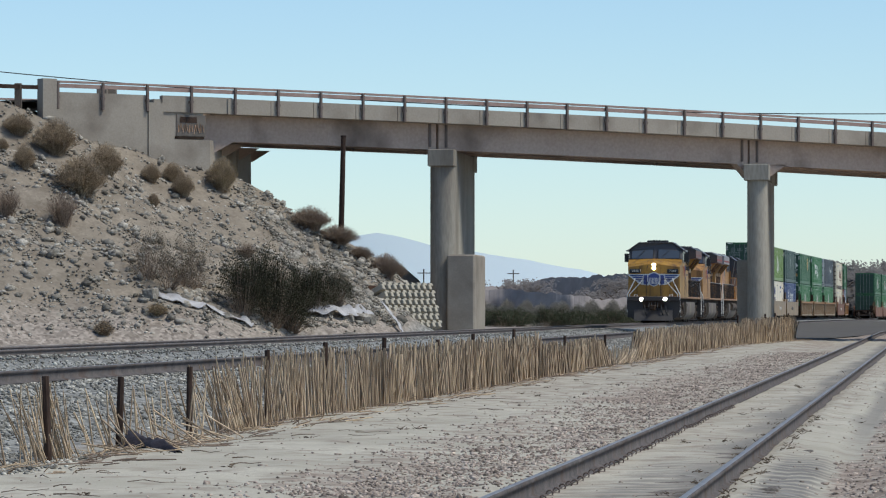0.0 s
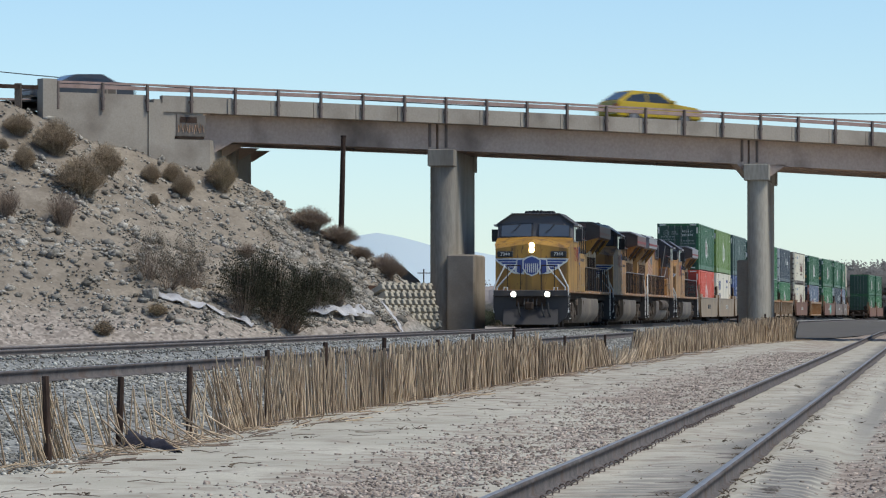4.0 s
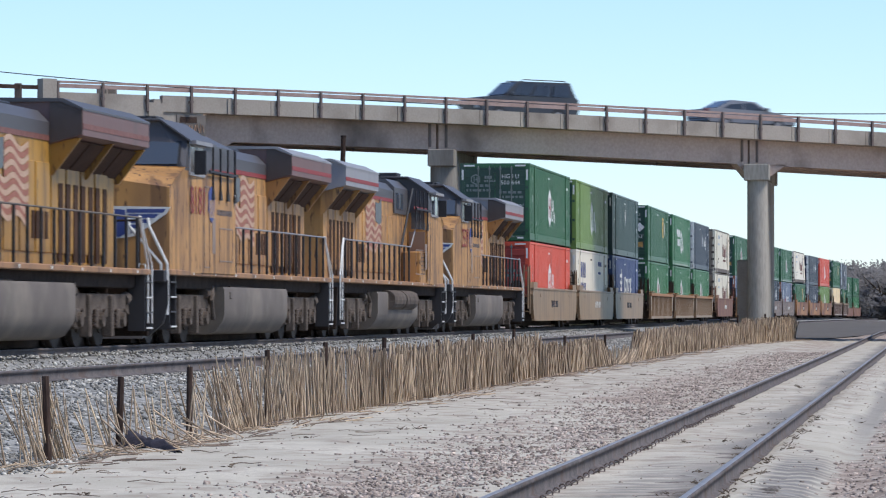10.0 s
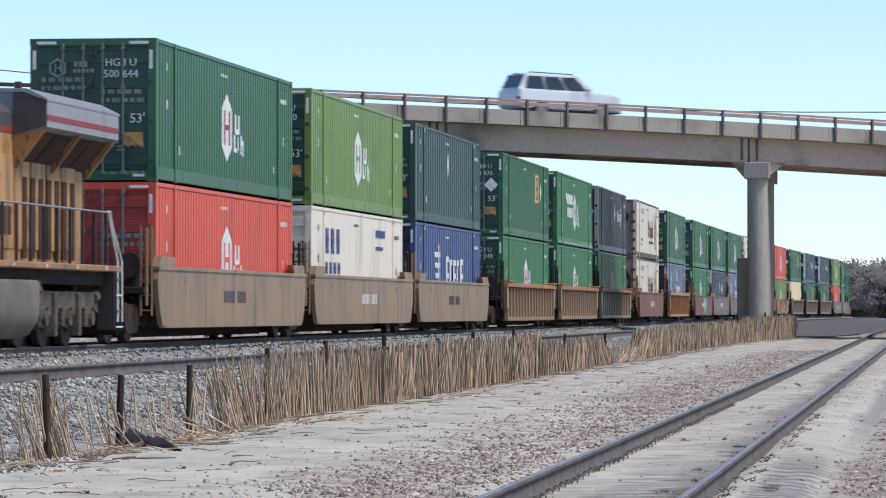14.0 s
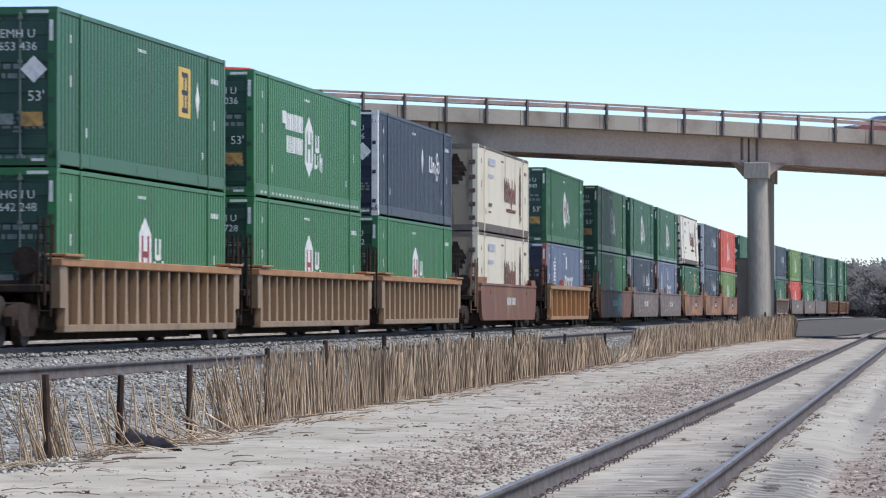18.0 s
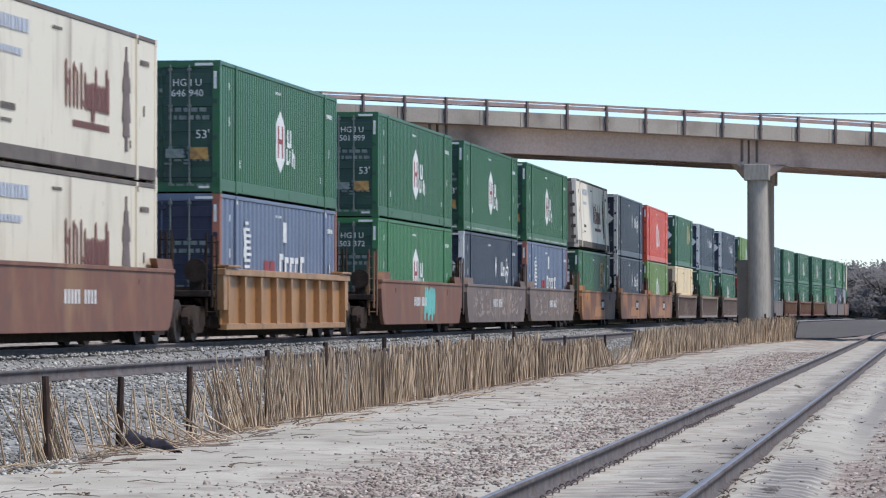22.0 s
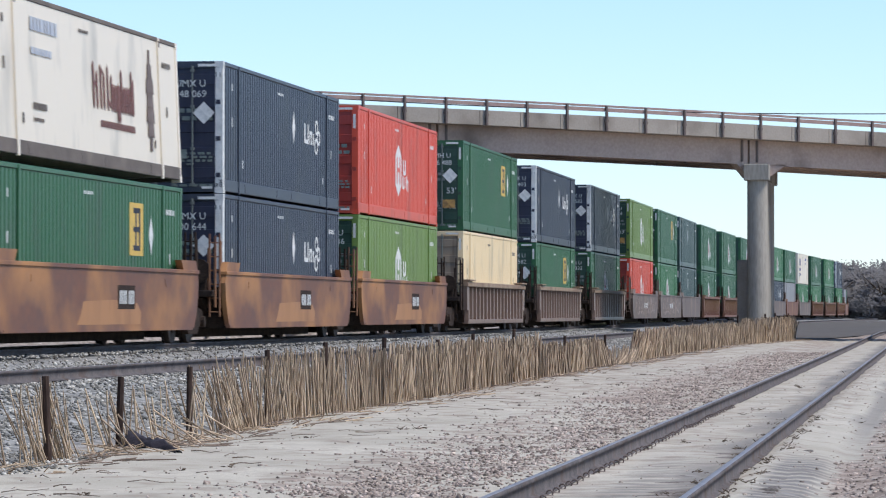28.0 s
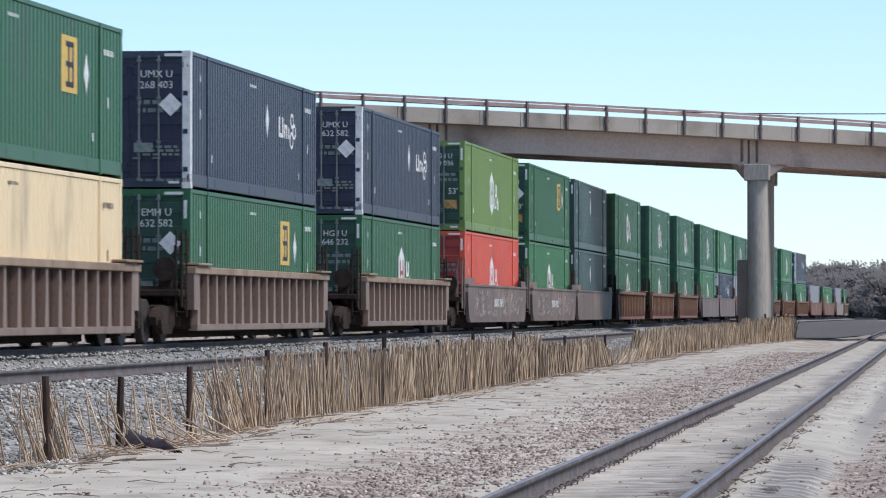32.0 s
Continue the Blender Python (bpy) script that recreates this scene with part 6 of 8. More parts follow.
            bm.transform(Matrix.Translation((p.x + (0.82 if i == 0 else -0.25), p.y + (0 if i == 0 else 2.2), z0)) @ Matrix.Rotation(ang, 4, "Z"))
            part("crash_wall", bm, M["concrete"], br, "plain concrete block round the pier's foot")
    # abutment at the embankment
    for d0, d1, back in ((0.0, 1.7, 0.0), (1.7, 7.4, 0.25), (7.4, 10.6, 0.15)):
        a, b = on_bridge(-13.04, -0.03), on_bridge(-10.95 - back, -0.03)
        lo, hi = SKEW * d0, SKEW * d1
        bm = prism(B(), [(a.x + lo.x, a.y + lo.y), (b.x + lo.x, b.y + lo.y), (b.x + hi.x, b.y + hi.y), (a.x + hi.x, a.y + hi.y)], "z", 4.5, bridge_top(-11) - 2.2)
        part("abutment_seat", bm, M["concrete"], br)
    part("abutment_wall", slab(B(), -13.4, -11.2, 0.12, DECK_W - 0.12, lambda w: bridge_top(w) - 0.6, 1.7), M["concrete"], br)
    part("wing_wall", slab(B(), -17.9, -13.72, 0.0, 0.4, lambda w: bridge_top(w) - 0.46, 4.2, 3), M["concrete"], br, "weathered concrete wing wall with a joint")
    part("wing_wall", slab(B(), -13.7, -13.05, -0.05, 0.4, lambda w: bridge_top(w) - 0.75, 4.0, 1), M["concrete"], br)
    part("wing_wall", slab(B(), -13.04, -9.9, 0.05, 0.35, lambda w: bridge_top(w) - 0.44, 0.66, 2), M["concrete"], br)
    part("end_post", slab(B(), -18.35, -17.75, -0.1, 0.5, lambda w: bridge_top(w) + 0.06, 2.0), M["concrete"], br, "square concrete end post")
    # haunches of the girders over the abutment
    for d, reach, deep in ((0.72, 0.95, 0.5), (3.2, 0.9, 0.5), (6.1, 0.9, 0.5), (DECK_W - 0.85, 0.85, 0.5)):
        bm = prism(B(), [(-0.6, 0), (reach, 0), (0, -deep), (-0.6, -deep)], "y", 0.0, 0.5)
        bm.transform(Matrix.Translation(on_bridge(-10.9 + 0.71 * (d - 0.1), d, bridge_top(-10) - 2.2)) @ Matrix.Rotation(math.atan2(BRDIR.y, BRDIR.x), 4, "Z"))
        part("haunch", bm, M["girder"], br)
    # painted-over patch on the girder's end, with faded strokes
    part("graffiti_patch", slab(B(), -12.4, -11.1, 0.085, 0.115, lambda w: bridge_top(w) - 1.2, 0.86), M["patch"], br, "grey painted-over patch with faded white graffiti")
    part("dark_patch", slab(B(), -12.25, -11.5, 0.07, 0.082, lambda w: bridge_top(w) - 1.28, 0.24), M["timber"], br)
    part("bearing_strip", slab(B(), -12.45, -11.2, 0.0, 0.11, lambda w: bridge_top(w) - 2.08, 0.1), M["soot"], br)
    bm = B()
    rnd = random.Random(6)
    for k in range(5):
        u0 = -12.35 + k * 0.24
        tube(bm, [on_bridge(u0 + a * 0.1 + rnd.uniform(-0.03, 0.03), 0.07, bridge_top(u0) - z + rnd.uniform(-0.05, 0.05)) for a, z in ((0, 1.95), (0.3, 1.6), (1.0, 1.9), (1.4, 1.58), (2.0, 1.85))], 0.022, 4)
    part("graffiti_strokes", bm, M["flagwhite"], br, "faded white graffiti strokes")


build_bridge()


# ---- stones, ties, litter ----
M["ballast"] = surf("grey_ballast_stone", lin(106, 104, 98), lin(194, 189, 178), 1.2, 0.9, bump=0.2, grain=30, spread=0.35)
M["gravel"] = surf("pinkish_gravel", lin(132, 119, 109), lin(200, 184, 170), 1.6, 0.9, bump=0.2, grain=30, spread=0.35)
M["rock"] = surf("pale_broken_rock", lin(122, 116, 106), lin(176, 169, 158), 0.8, 0.92, bump=0.3, grain=12, spread=0.4)


def per_piece(material, lo, hi):
    """Varies a stone material from piece to piece."""
    n, k = material.node_tree.nodes, material.node_tree.links
    bs = n["Principled BSDF"]
    old = bs.inputs["Base Color"].links[0].from_socket
    geo = n.new("ShaderNodeNewGeometry")
    mr = n.new("ShaderNodeMapRange")
    mr.inputs["To Min"].default_value, mr.inputs["To Max"].default_value = lo, hi
    k.new(geo.outputs["Random Per Island"], mr.inputs["Value"])
    hs = n.new("ShaderNodeHueSaturation")
    k.new(mr.outputs[0], hs.inputs["Value"])
    k.new(old, hs.inputs["Color"])
    k.new(hs.outputs[0], bs.inputs["Base Color"])


per_piece(M["ballast"], 0.45, 1.25)
per_piece(M["gravel"], 0.42, 1.3)
per_piece(M["rock"], 0.5, 1.25)
OCTA = np.array([(1, 0, 0), (-1, 0, 0), (0, 1, 0), (0, -1, 0), (0, 0, 1), (0, 0, -1), (0.7, 0.7, 0.6), (-0.7, -0.6, 0.7)], dtype=float)
OCTF = np.array([(0, 6, 4), (0, 2, 6), (6, 2, 4), (2, 1, 4), (1, 7, 4), (1, 3, 7), (7, 3, 4), (3, 0, 4), (2, 0, 5), (1, 2, 5), (3, 1, 5), (0, 3, 5)])


def stones(name, spots, material, label, seed):
    """Many stones in one mesh. spots: (x, y, z, size)."""
    rng = np.random.RandomState(seed)
    n = len(spots)
    sp = np.array(spots)
    base = OCTA[None] * rng.uniform(0.65, 1.25, (n, len(OCTA), 1)) * rng.uniform(0.6, 1.3, (n, 1, 3))
    a = rng.uniform(0, 2 * np.pi, n)
    c, s = np.cos(a)[:, None], np.sin(a)[:, None]
    v = np.stack([base[..., 0] * c - base[..., 1] * s, base[..., 0] * s + base[..., 1] * c, base[..., 2] * 0.75], -1)
    v = v * sp[:, None, 3:4] * 0.5 + sp[:, None, :3]
    f = OCTF[None] + (np.arange(n) * len(OCTA))[:, None, None]
    me = mesh_np(name, v.reshape(-1, 3), f.reshape(-1, 3), material)
    return tagged(new(name, me), label, "stones", kind="stuff")


rs = random.Random(21)


def lat_spot(y, lat):
    x, yy, z, th = track(y * 1.009, lat)
    return x, yy


def fence_foot(y):
    return -3.94 + 0.1255 * (y - 41.3)


spots = []
for i in range(21000):          # the near shoulder above the fence
    y = 38 + 120 * rs.random() ** 1.6
    x, yy = lat_spot(y, rs.uniform(4.95, 8.3))
    if rs.random() > smooth(8.4, 7.0, main_lat(x, yy)[0]):
        continue
    spots.append((x, yy, ground(x, yy) + 0.005, rs.uniform(0.04, 0.085)))
for i in range(13000):          # between and beyond the rails
    y = 55 + 130 * rs.random() ** 1.4
    x, yy = lat_spot(y, rs.choice((rs.uniform(1.0, 2.6), rs.uniform(-4.4, -0.9), rs.uniform(2.5, 4.6))))
    spots.append((x, yy, ground(x, yy) + 0.005 + (0.06 if main_lat(x, yy)[0] > -2 else 0.02), rs.uniform(0.04, 0.085)))
for i in range(1800):          # spilling past the fence close by
    y = 35 + 9 * rs.random()
    x = fence_foot(y) + rs.uniform(-1.0, 0.3) * (1.0 if rs.random() < 0.8 else 1.6)
    spots.append((x, y, ground(x, y) + 0.005, rs.uniform(0.035, 0.075)))
stones("ballast_stones", spots, M["ballast"], "loose grey ballast stones of the tracks", 1)
spots = []
for i in range(23000):          # between fence and siding
    y = 27 + 115 * rs.random() ** 1.8
    q = rs.gauss(-1.25, 0.62)
    if rs.random() > 0.85 + 0.9 * noise.noise(Vector((q * 0.8, y * 0.3, 2))):
        continue
    if not -3.4 < q < -0.12:
        continue
    x = siding_x(y) + q
    spots.append((x, y, ground(x, y), rs.uniform(0.02, 0.055) if rs.random() < 0.92 else rs.uniform(0.055, 0.085)))
for i in range(27000):          # beyond the siding
    y = 27 + 125 * rs.random() ** 1.7
    q = ((2.36 if y < 44 else 2.6) if rs.random() < 0.95 else 1.8) + 5.0 * rs.random() ** 0.9
    if rs.random() > 0.85 + 0.9 * noise.noise(Vector((q * 0.8, y * 0.3, 2))) - 0.35 * smooth(2.9, 2.2, q):
        continue
    x = siding_x(y) + q
    spots.append((x, y, ground(x, y), rs.uniform(0.02, 0.055) if rs.random() < 0.92 else rs.uniform(0.055, 0.085)))
for i in range(2200):
    y = 27 + 80 * rs.random() ** 1.5
    x = siding_x(y) + rs.uniform(-6, 2.5)
    spots.append((x, y, ground(x, y), rs.uniform(0.012, 0.04)))
stones("gravel_stones", spots, M["gravel"], "scattered pinkish gravel on the sand", 2)
spots = []
for i in range(26000):          # the embankment
    u, d = rs.uniform(-27, 1.5), 17.5 * rs.random() ** 0.9
    p = on_bridge(u, -d)
    lat = main_lat(p.x, p.y)[0]
    if lat > -5:
        continue
    z = ground(p.x, p.y)
    clump = noise.noise(Vector((p.x * 0.35, p.y * 0.35, 11)))
    if z < 1.0 and rs.random() < 0.8 or rs.random() > 0.62 + clump * 0.9:
        continue
    spots.append((p.x, p.y, z, rs.uniform(0.06, 0.2) if rs.random() < 0.92 else rs.uniform(0.2, 0.5)))
for i in range(15000):          # scree towards the crib wall
    u, d = rs.uniform(-10, 1.5), rs.uniform(0, 9)
    p = on_bridge(u, -d)
    z = ground(p.x, p.y)
    if main_lat(p.x, p.y)[0] > -5 or z < 1.2:
        continue
    spots.append((p.x, p.y, z, rs.uniform(0.05, 0.17) if rs.random() < 0.95 else rs.uniform(0.2, 0.5)))
stones("embankment_rocks", spots, M["rock"], "broken rocks on the embankment slope", 3)


def build_ties():
    """Ties of the siding, flush with the sand, and the fastenings beside its rails."""
    me = shared("tie_block", lambda bm: box(bm, -1.28, 1.28, -0.12, 0.12, -0.18, 0, 0.015))
    def m_clip(bm):
        """A sprung steel loop on its shoulder."""
        tube(bm, [(0.036 * math.cos(a * 0.698), 0.012 * math.sin(a * 0.35), 0.032 + 0.034 * math.sin(a * 0.698)) for a in range(-1, 9)], 0.010, 6)
        box(bm, -0.05, 0.045, -0.05, 0.05, -0.02, 0.012, 0.006)
    clip = shared("rail_clip", m_clip)
    tk = empty("siding_ties", "weathered ties half buried in sand under the siding", "track", kind="structure")
    rnd = random.Random(4)
    y = 28.0
    while y < 46:
        x = siding_x(y) + 0.79
        z = 0.114 + 0.002 * (y - 31) - 0.178
        m = Matrix.Translation((x, y, ground(x, y) - 0.004 - 0.0016 * (y - 28) + rnd.uniform(-0.012, 0.012))) @ Matrix.Rotation(-0.1212 + rnd.uniform(-0.02, 0.02), 4, "Z") @ Matrix.Rotation(-0.03 + rnd.uniform(-0.012, 0.012), 4, "Y")
        piece("tie", me, M["tie"], tk, m)
        y += 0.56
    y = 28.0
    while y < 66:
        x = siding_x(y) + 0.135
        piece("fastening", clip, M["railpost"], tk, Matrix.Translation((x, y + rnd.uniform(-0.03, 0.03), ground(x, y) - 0.005)) @ Matrix.Scale(0.75, 4))
        y += 0.6
    mt = empty("main_ties", "grey ties under the main tracks", "track", kind="structure")
    for c in (0.0, 4.2):
        L = 55.0
        while L < (112 if c else 124):
            x, y, z, th = track(L, c)
            piece("tie", me, M["tie"], mt, Matrix.Translation((x, y, z - 0.24 - (0.19 if c else 0))) @ Matrix.Rotation(-th, 4, "Z"))
            L += 0.6


# ---- reed fence ----
M["drygrey"] = surf("grey_brush_twigs", lin(132, 115, 102), lin(164, 146, 128), 3, 0.95, bump=0.1)
M["reed"] = surf("dry_reed", lin(160, 138, 116), lin(224, 200, 168), 2.0, 0.9, bump=0.1, grain=20, spread=0.5, stretch=(1, 1, 0.1))
per_piece(M["reed"], 0.45, 1.2)


def fence_x(y):
    return -3.94 + 0.1255 * (y - 41.3) + 1.5 * smooth(158, 186, y)


def stalk(verts, faces, a, b, r):
    """A thin three-sided stalk from a to b."""
    i = len(verts)
    d = (b - a).normalized()
    s = d.cross(Vector((0.3, 1, 0.1))).normalized()
    t = d.cross(s)
    for p, k in ((a, 1.0), (b, 0.7)):
        for j in range(3):
            w = 2 * math.pi * j / 3
            verts.append(p + (s * math.cos(w) + t * math.sin(w)) * r * k)
    for j in range(3):
        faces.append((i + j, i + (j + 1) % 3, i + 3 + (j + 1) % 3, i + 3 + j))


def build_fence():
    fence = empty("reed_fence", "sand fence of dry tan reeds between dark stakes", "fence")
    rnd = random.Random(31)
    y = 38.2
    k = 0
    while y < 187:
        step = 1.6 + 0.012 * y
        # density of reeds by stretch
        if y < 40.2:
            dens, hgt, lean = 5, 0.5, 0.4
        elif y < 42:
            dens, hgt, lean = 22, 0.8, 0.2
        elif y < 49:
            dens, hgt, lean = 6, 0.72, 0.28
        elif y < 55:
            dens, hgt, lean = 22, 0.92, 0.17
        elif y < 106:
            dens, hgt, lean = (30, 0.93, 0.09) if y < 88 else (34, 0.74, 0.1)
        elif y < 113:
            dens, hgt, lean = 12, 0.5, 0.35
        else:
            dens, hgt, lean = (32, 0.88, 0.12) if y < 165 else (36, 1.05, 0.1)
        verts, faces = [], []
        tilt = rnd.uniform(-0.12, 0.05) - (0.34 if y < 51 else 0) + (-0.5 * smooth(97, 105, y) if y < 107 else 0.55 * smooth(126, 113, y))
        for i in range(int(dens * step * (1.25 if y > 50 else 1.0))):
            yy = y + step * rnd.random()
            xx = fence_x(yy) + rnd.gauss(0, 0.07)
            z = ground(xx, yy)
            bunch = 0.5 * noise.noise(Vector((yy * 1.1, 0, 8)))          # reeds lean together in bunches
            h = hgt * rnd.uniform(0.72, 1.05) * (1 + 0.1 * noise.noise(Vector((yy * 0.9, 3, 0))))
            if rnd.random() < 0.08:
                h *= rnd.uniform(0.35, 1.15)
            la = rnd.gauss(tilt + 0.3 * bunch, lean) + (0.5 * rnd.random() if rnd.random() < 0.08 else 0)
            top = Vector((xx + math.sin(la) * h * 0.55 + rnd.gauss(0, 0.02), yy + math.sin(la) * h * 0.75, z + h * math.cos(la)))
            stalk(verts, faces, Vector((xx, yy, z - 0.04)), top, rnd.uniform(0.008, 0.016) * (1 + 0.8 * smooth(52, 90, y)))
        if verts:
            tagged(place("reed_panel", mesh_np("reed_panel", verts, faces, M["reed"]), None, fence), kind="stuff")
        # trampled stalks and broken bits at the foot
        verts, faces = [], []
        for i in range(int((12 if y < 56 else 6) * step)):
            yy = y + step * rnd.random()
            xx = fence_x(yy) + rnd.uniform(0.0, 1.0) ** 2.2 * 0.8
            z = ground(xx, yy) + 0.01
            an, ln = rnd.gauss(-0.5, 0.7), rnd.uniform(0.06, 0.3) if rnd.random() < 0.8 else rnd.uniform(0.3, 0.7)
            stalk(verts, faces, Vector((xx, yy, z)), Vector((xx + math.cos(an) * ln, yy + math.sin(an) * ln, z + rnd.uniform(0, 0.08))), rnd.uniform(0.005, 0.012))
        tagged(place("fallen_reed_litter", mesh_np("fallen_reed_litter", verts, faces, M["drygrey"] if k % 2 else M["reed"]), None, fence), kind="stuff")
        y += step
        k += 1
    verts, faces = [], []
    for i in range(34):          # long reeds fallen outwards where the fence stands open
        yy = rnd.uniform(42.5, 49.0)
        xx = fence_x(yy) + rnd.uniform(0.0, 0.25)
        ln, an, up = rnd.uniform(0.4, 0.95), rnd.gauss(-0.75, 0.35), rnd.uniform(0.1, 0.4) if rnd.random() < 0.5 else rnd.uniform(0.02, 0.1)
        ex, ey = xx + math.cos(an) * ln * 0.8, yy + math.sin(an) * ln
        stalk(verts, faces, Vector((xx, yy, ground(xx, yy) + up)), Vector((ex, ey, ground(ex, ey) + 0.015)), rnd.uniform(0.007, 0.013))
    tagged(place("fallen_reeds", mesh_np("fallen_reeds", verts, faces, M["reed"]), None, fence), kind="stuff")
    for y in (41.2, 44.6, 48.7, 54.2, 59.2, 65.2, 71.7, 77.0, 84.0, 95.0, 106.0, 116.0, 128.0, 140.0, 152.0, 165.0, 174.0, 178.0, 182.0, 185.0):
        x0 = fence_x(y)
        z0 = ground(x0, y)
        h = 0.82 if y < 50 else 1.02 if y < 88 else 0.85 if y < 165 else 1.2
        bm = cyl(B(), (x0, y, z0 - 0.2), (x0 + rnd.uniform(-0.04, 0.04), y + rnd.uniform(-0.05, 0.05), z0 + h * rnd.uniform(0.95, 1.06)), 0.042, 8, 0.036)
        part("stake", bm, M["timber"], fence)


build_fence()

M["rubber"] = surf("faded_black_rubber", lin(34, 30, 36), lin(64, 57, 62), 6, 0.7, bump=0.3, grain=30)
M["deadstalk"] = surf("dead_stalks", lin(84, 74, 64), lin(128, 114, 98), 3, 0.9, bump=0.1)


def build_litter():
    rnd = random.Random(41)
    verts, faces = [], []
    def twig(x, y, length, an, r, bend=0.5, n=3):
        p = Vector((x, y, ground(x, y) + 0.012))
        for s in range(n):
            an += rnd.uniform(-bend, bend)
            x2, y2 = p.x + math.cos(an) * length / n, p.y + math.sin(an) * length / n * 1.6
            q = Vector((x2, y2, ground(x2, y2) + rnd.uniform(0.008, 0.03)))
            stalk(verts, faces, p, q, r * (1 - 0.2 * s))
            p = q
    def clump(x, y, count, reach):
        for j in range(count):          # a tangle of short bits, a little heaped
            a = rnd.uniform(0, 2 * math.pi)
            cx, cy = x + rnd.gauss(0, reach * 0.5), y + rnd.gauss(0, reach * 1.2)
            p = Vector((cx, cy, ground(cx, cy) + rnd.uniform(0.0, 0.02)))
            stalk(verts, faces, p, p + Vector((math.cos(a), math.sin(a), rnd.uniform(0.0, 0.6))) * rnd.uniform(0.2, 0.8) * reach, rnd.uniform(0.003, 0.008))
    for i in range(46):          # bent twigs on the sand by the fence
        y = 33 + 70 * rnd.random() ** 1.5
        twig(fence_x(y) + rnd.uniform(0.2, 2.0), y, rnd.uniform(0.12, 0.6), rnd.gauss(-0.3, 0.7), rnd.uniform(0.004, 0.009))
    for i in range(70):
        y = 28 + 80 * rnd.random() ** 1.5
        w = rnd.random()
        x = fence_x(y) + 0.2 + 2.2 * rnd.random() ** 1.3 if w < 0.62 else siding_x(y) + (rnd.uniform(-0.6, -0.15) if w < 0.72 else rnd.uniform(0.3, 1.3) if w < 0.86 else rnd.uniform(2.2, 4.5))
        clump(x, y, rnd.randint(4, 14), rnd.uniform(0.04, 0.11))
    for i in range(26):          # trash heaped against the siding's right rail
        y = 29 + 1.15 * i + rnd.uniform(-0.4, 0.4)
        clump(siding_x(y) + rnd.uniform(1.64, 1.82), y, rnd.randint(5, 16), rnd.uniform(0.06, 0.11))
        if i % 2:
            clump(siding_x(y) + rnd.uniform(1.2, 1.36), y + 0.5, rnd.randint(5, 12), 0.08)
    tagged(new("dry_litter", mesh_np("dry_litter", verts, faces, M["deadstalk"])), "dark dry twigs and reed bits on the sand", "litter", kind="stuff")
    # crumpled black rubber sheet by the stakes: a thin ridge that tails off
    bm = B()
    bmesh.ops.create_grid(bm, x_segments=22, y_segments=8, size=0.5)
    for v in bm.verts:
        t, w = v.co.x + 0.5, v.co.y * 2
        wide = 0.17 * (1 - 0.75 * t) * (0.75 + 0.35 * math.sin(t * 13))
        top = (0.15 * (1 - t) + 0.05) * (0.85 + 0.12 * math.sin(t * 9 + 1))
        x = -3.42 + 0.62 * t + wide * w * 0.9 + 0.03 * noise.noise(v.co * 9)
        y = 44.7 - 1.3 * t + wide * w
        v.co = Vector((x, y, ground(x, y) - 0.01 + top * (1 - abs(w) ** 1.4) + 0.06 * abs(noise.noise(v.co * 7))))
    bmesh.ops.solidify(bm, geom=bm.faces[:], thickness=0.012)
    tagged(link("rubber_sheet", bm, M["rubber"], None, "", True), "crumpled black rubber sheet lying on the sand", "debris")


# ---- plants ----
M["dry"] = surf("dry_brush_twigs", lin(142, 124, 104), lin(180, 162, 136), 3, 0.95, bump=0.1)
M["straw"] = surf("yellow_straw_leaf", lin(146, 130, 98), lin(176, 160, 124), 3, 0.95, bump=0.1)
M["sage"] = surf("grey_sage_leaf", lin(86, 79, 68), lin(112, 102, 86), 3, 0.95, bump=0.1)
M["creosote"] = surf("dark_creosote_leaf", lin(52, 52, 42), lin(72, 70, 54), 3, 0.95, bump=0.1)
M["olive"] = surf("olive_scrub_leaf", lin(66, 70, 52), lin(84, 86, 66), 0.6, 0.95, bump=0.1)
M["palegrass"] = surf("pale_dry_grass", lin(136, 130, 120), lin(154, 147, 134), 1.0, 0.95, bump=0)
# leaves of far trees, paled by haze mixed into their colours
M["haze"] = surf("far_hazed_grey_leaf", lin(106, 103, 101), lin(116, 112, 109), 0.5, 0.95, bump=0)
M["hazedark"] = surf("far_hazed_dark_leaf", lin(108, 103, 101), lin(120, 114, 111), 0.5, 0.95, bump=0)
M["bark"] = surf("grey_brown_bark", lin(78, 66, 56), lin(108, 94, 80), 4, 0.9, bump=0.3)
for q in ("dry", "drygrey", "creosote", "olive"):
    per_piece(M[q], 0.65, 1.25)


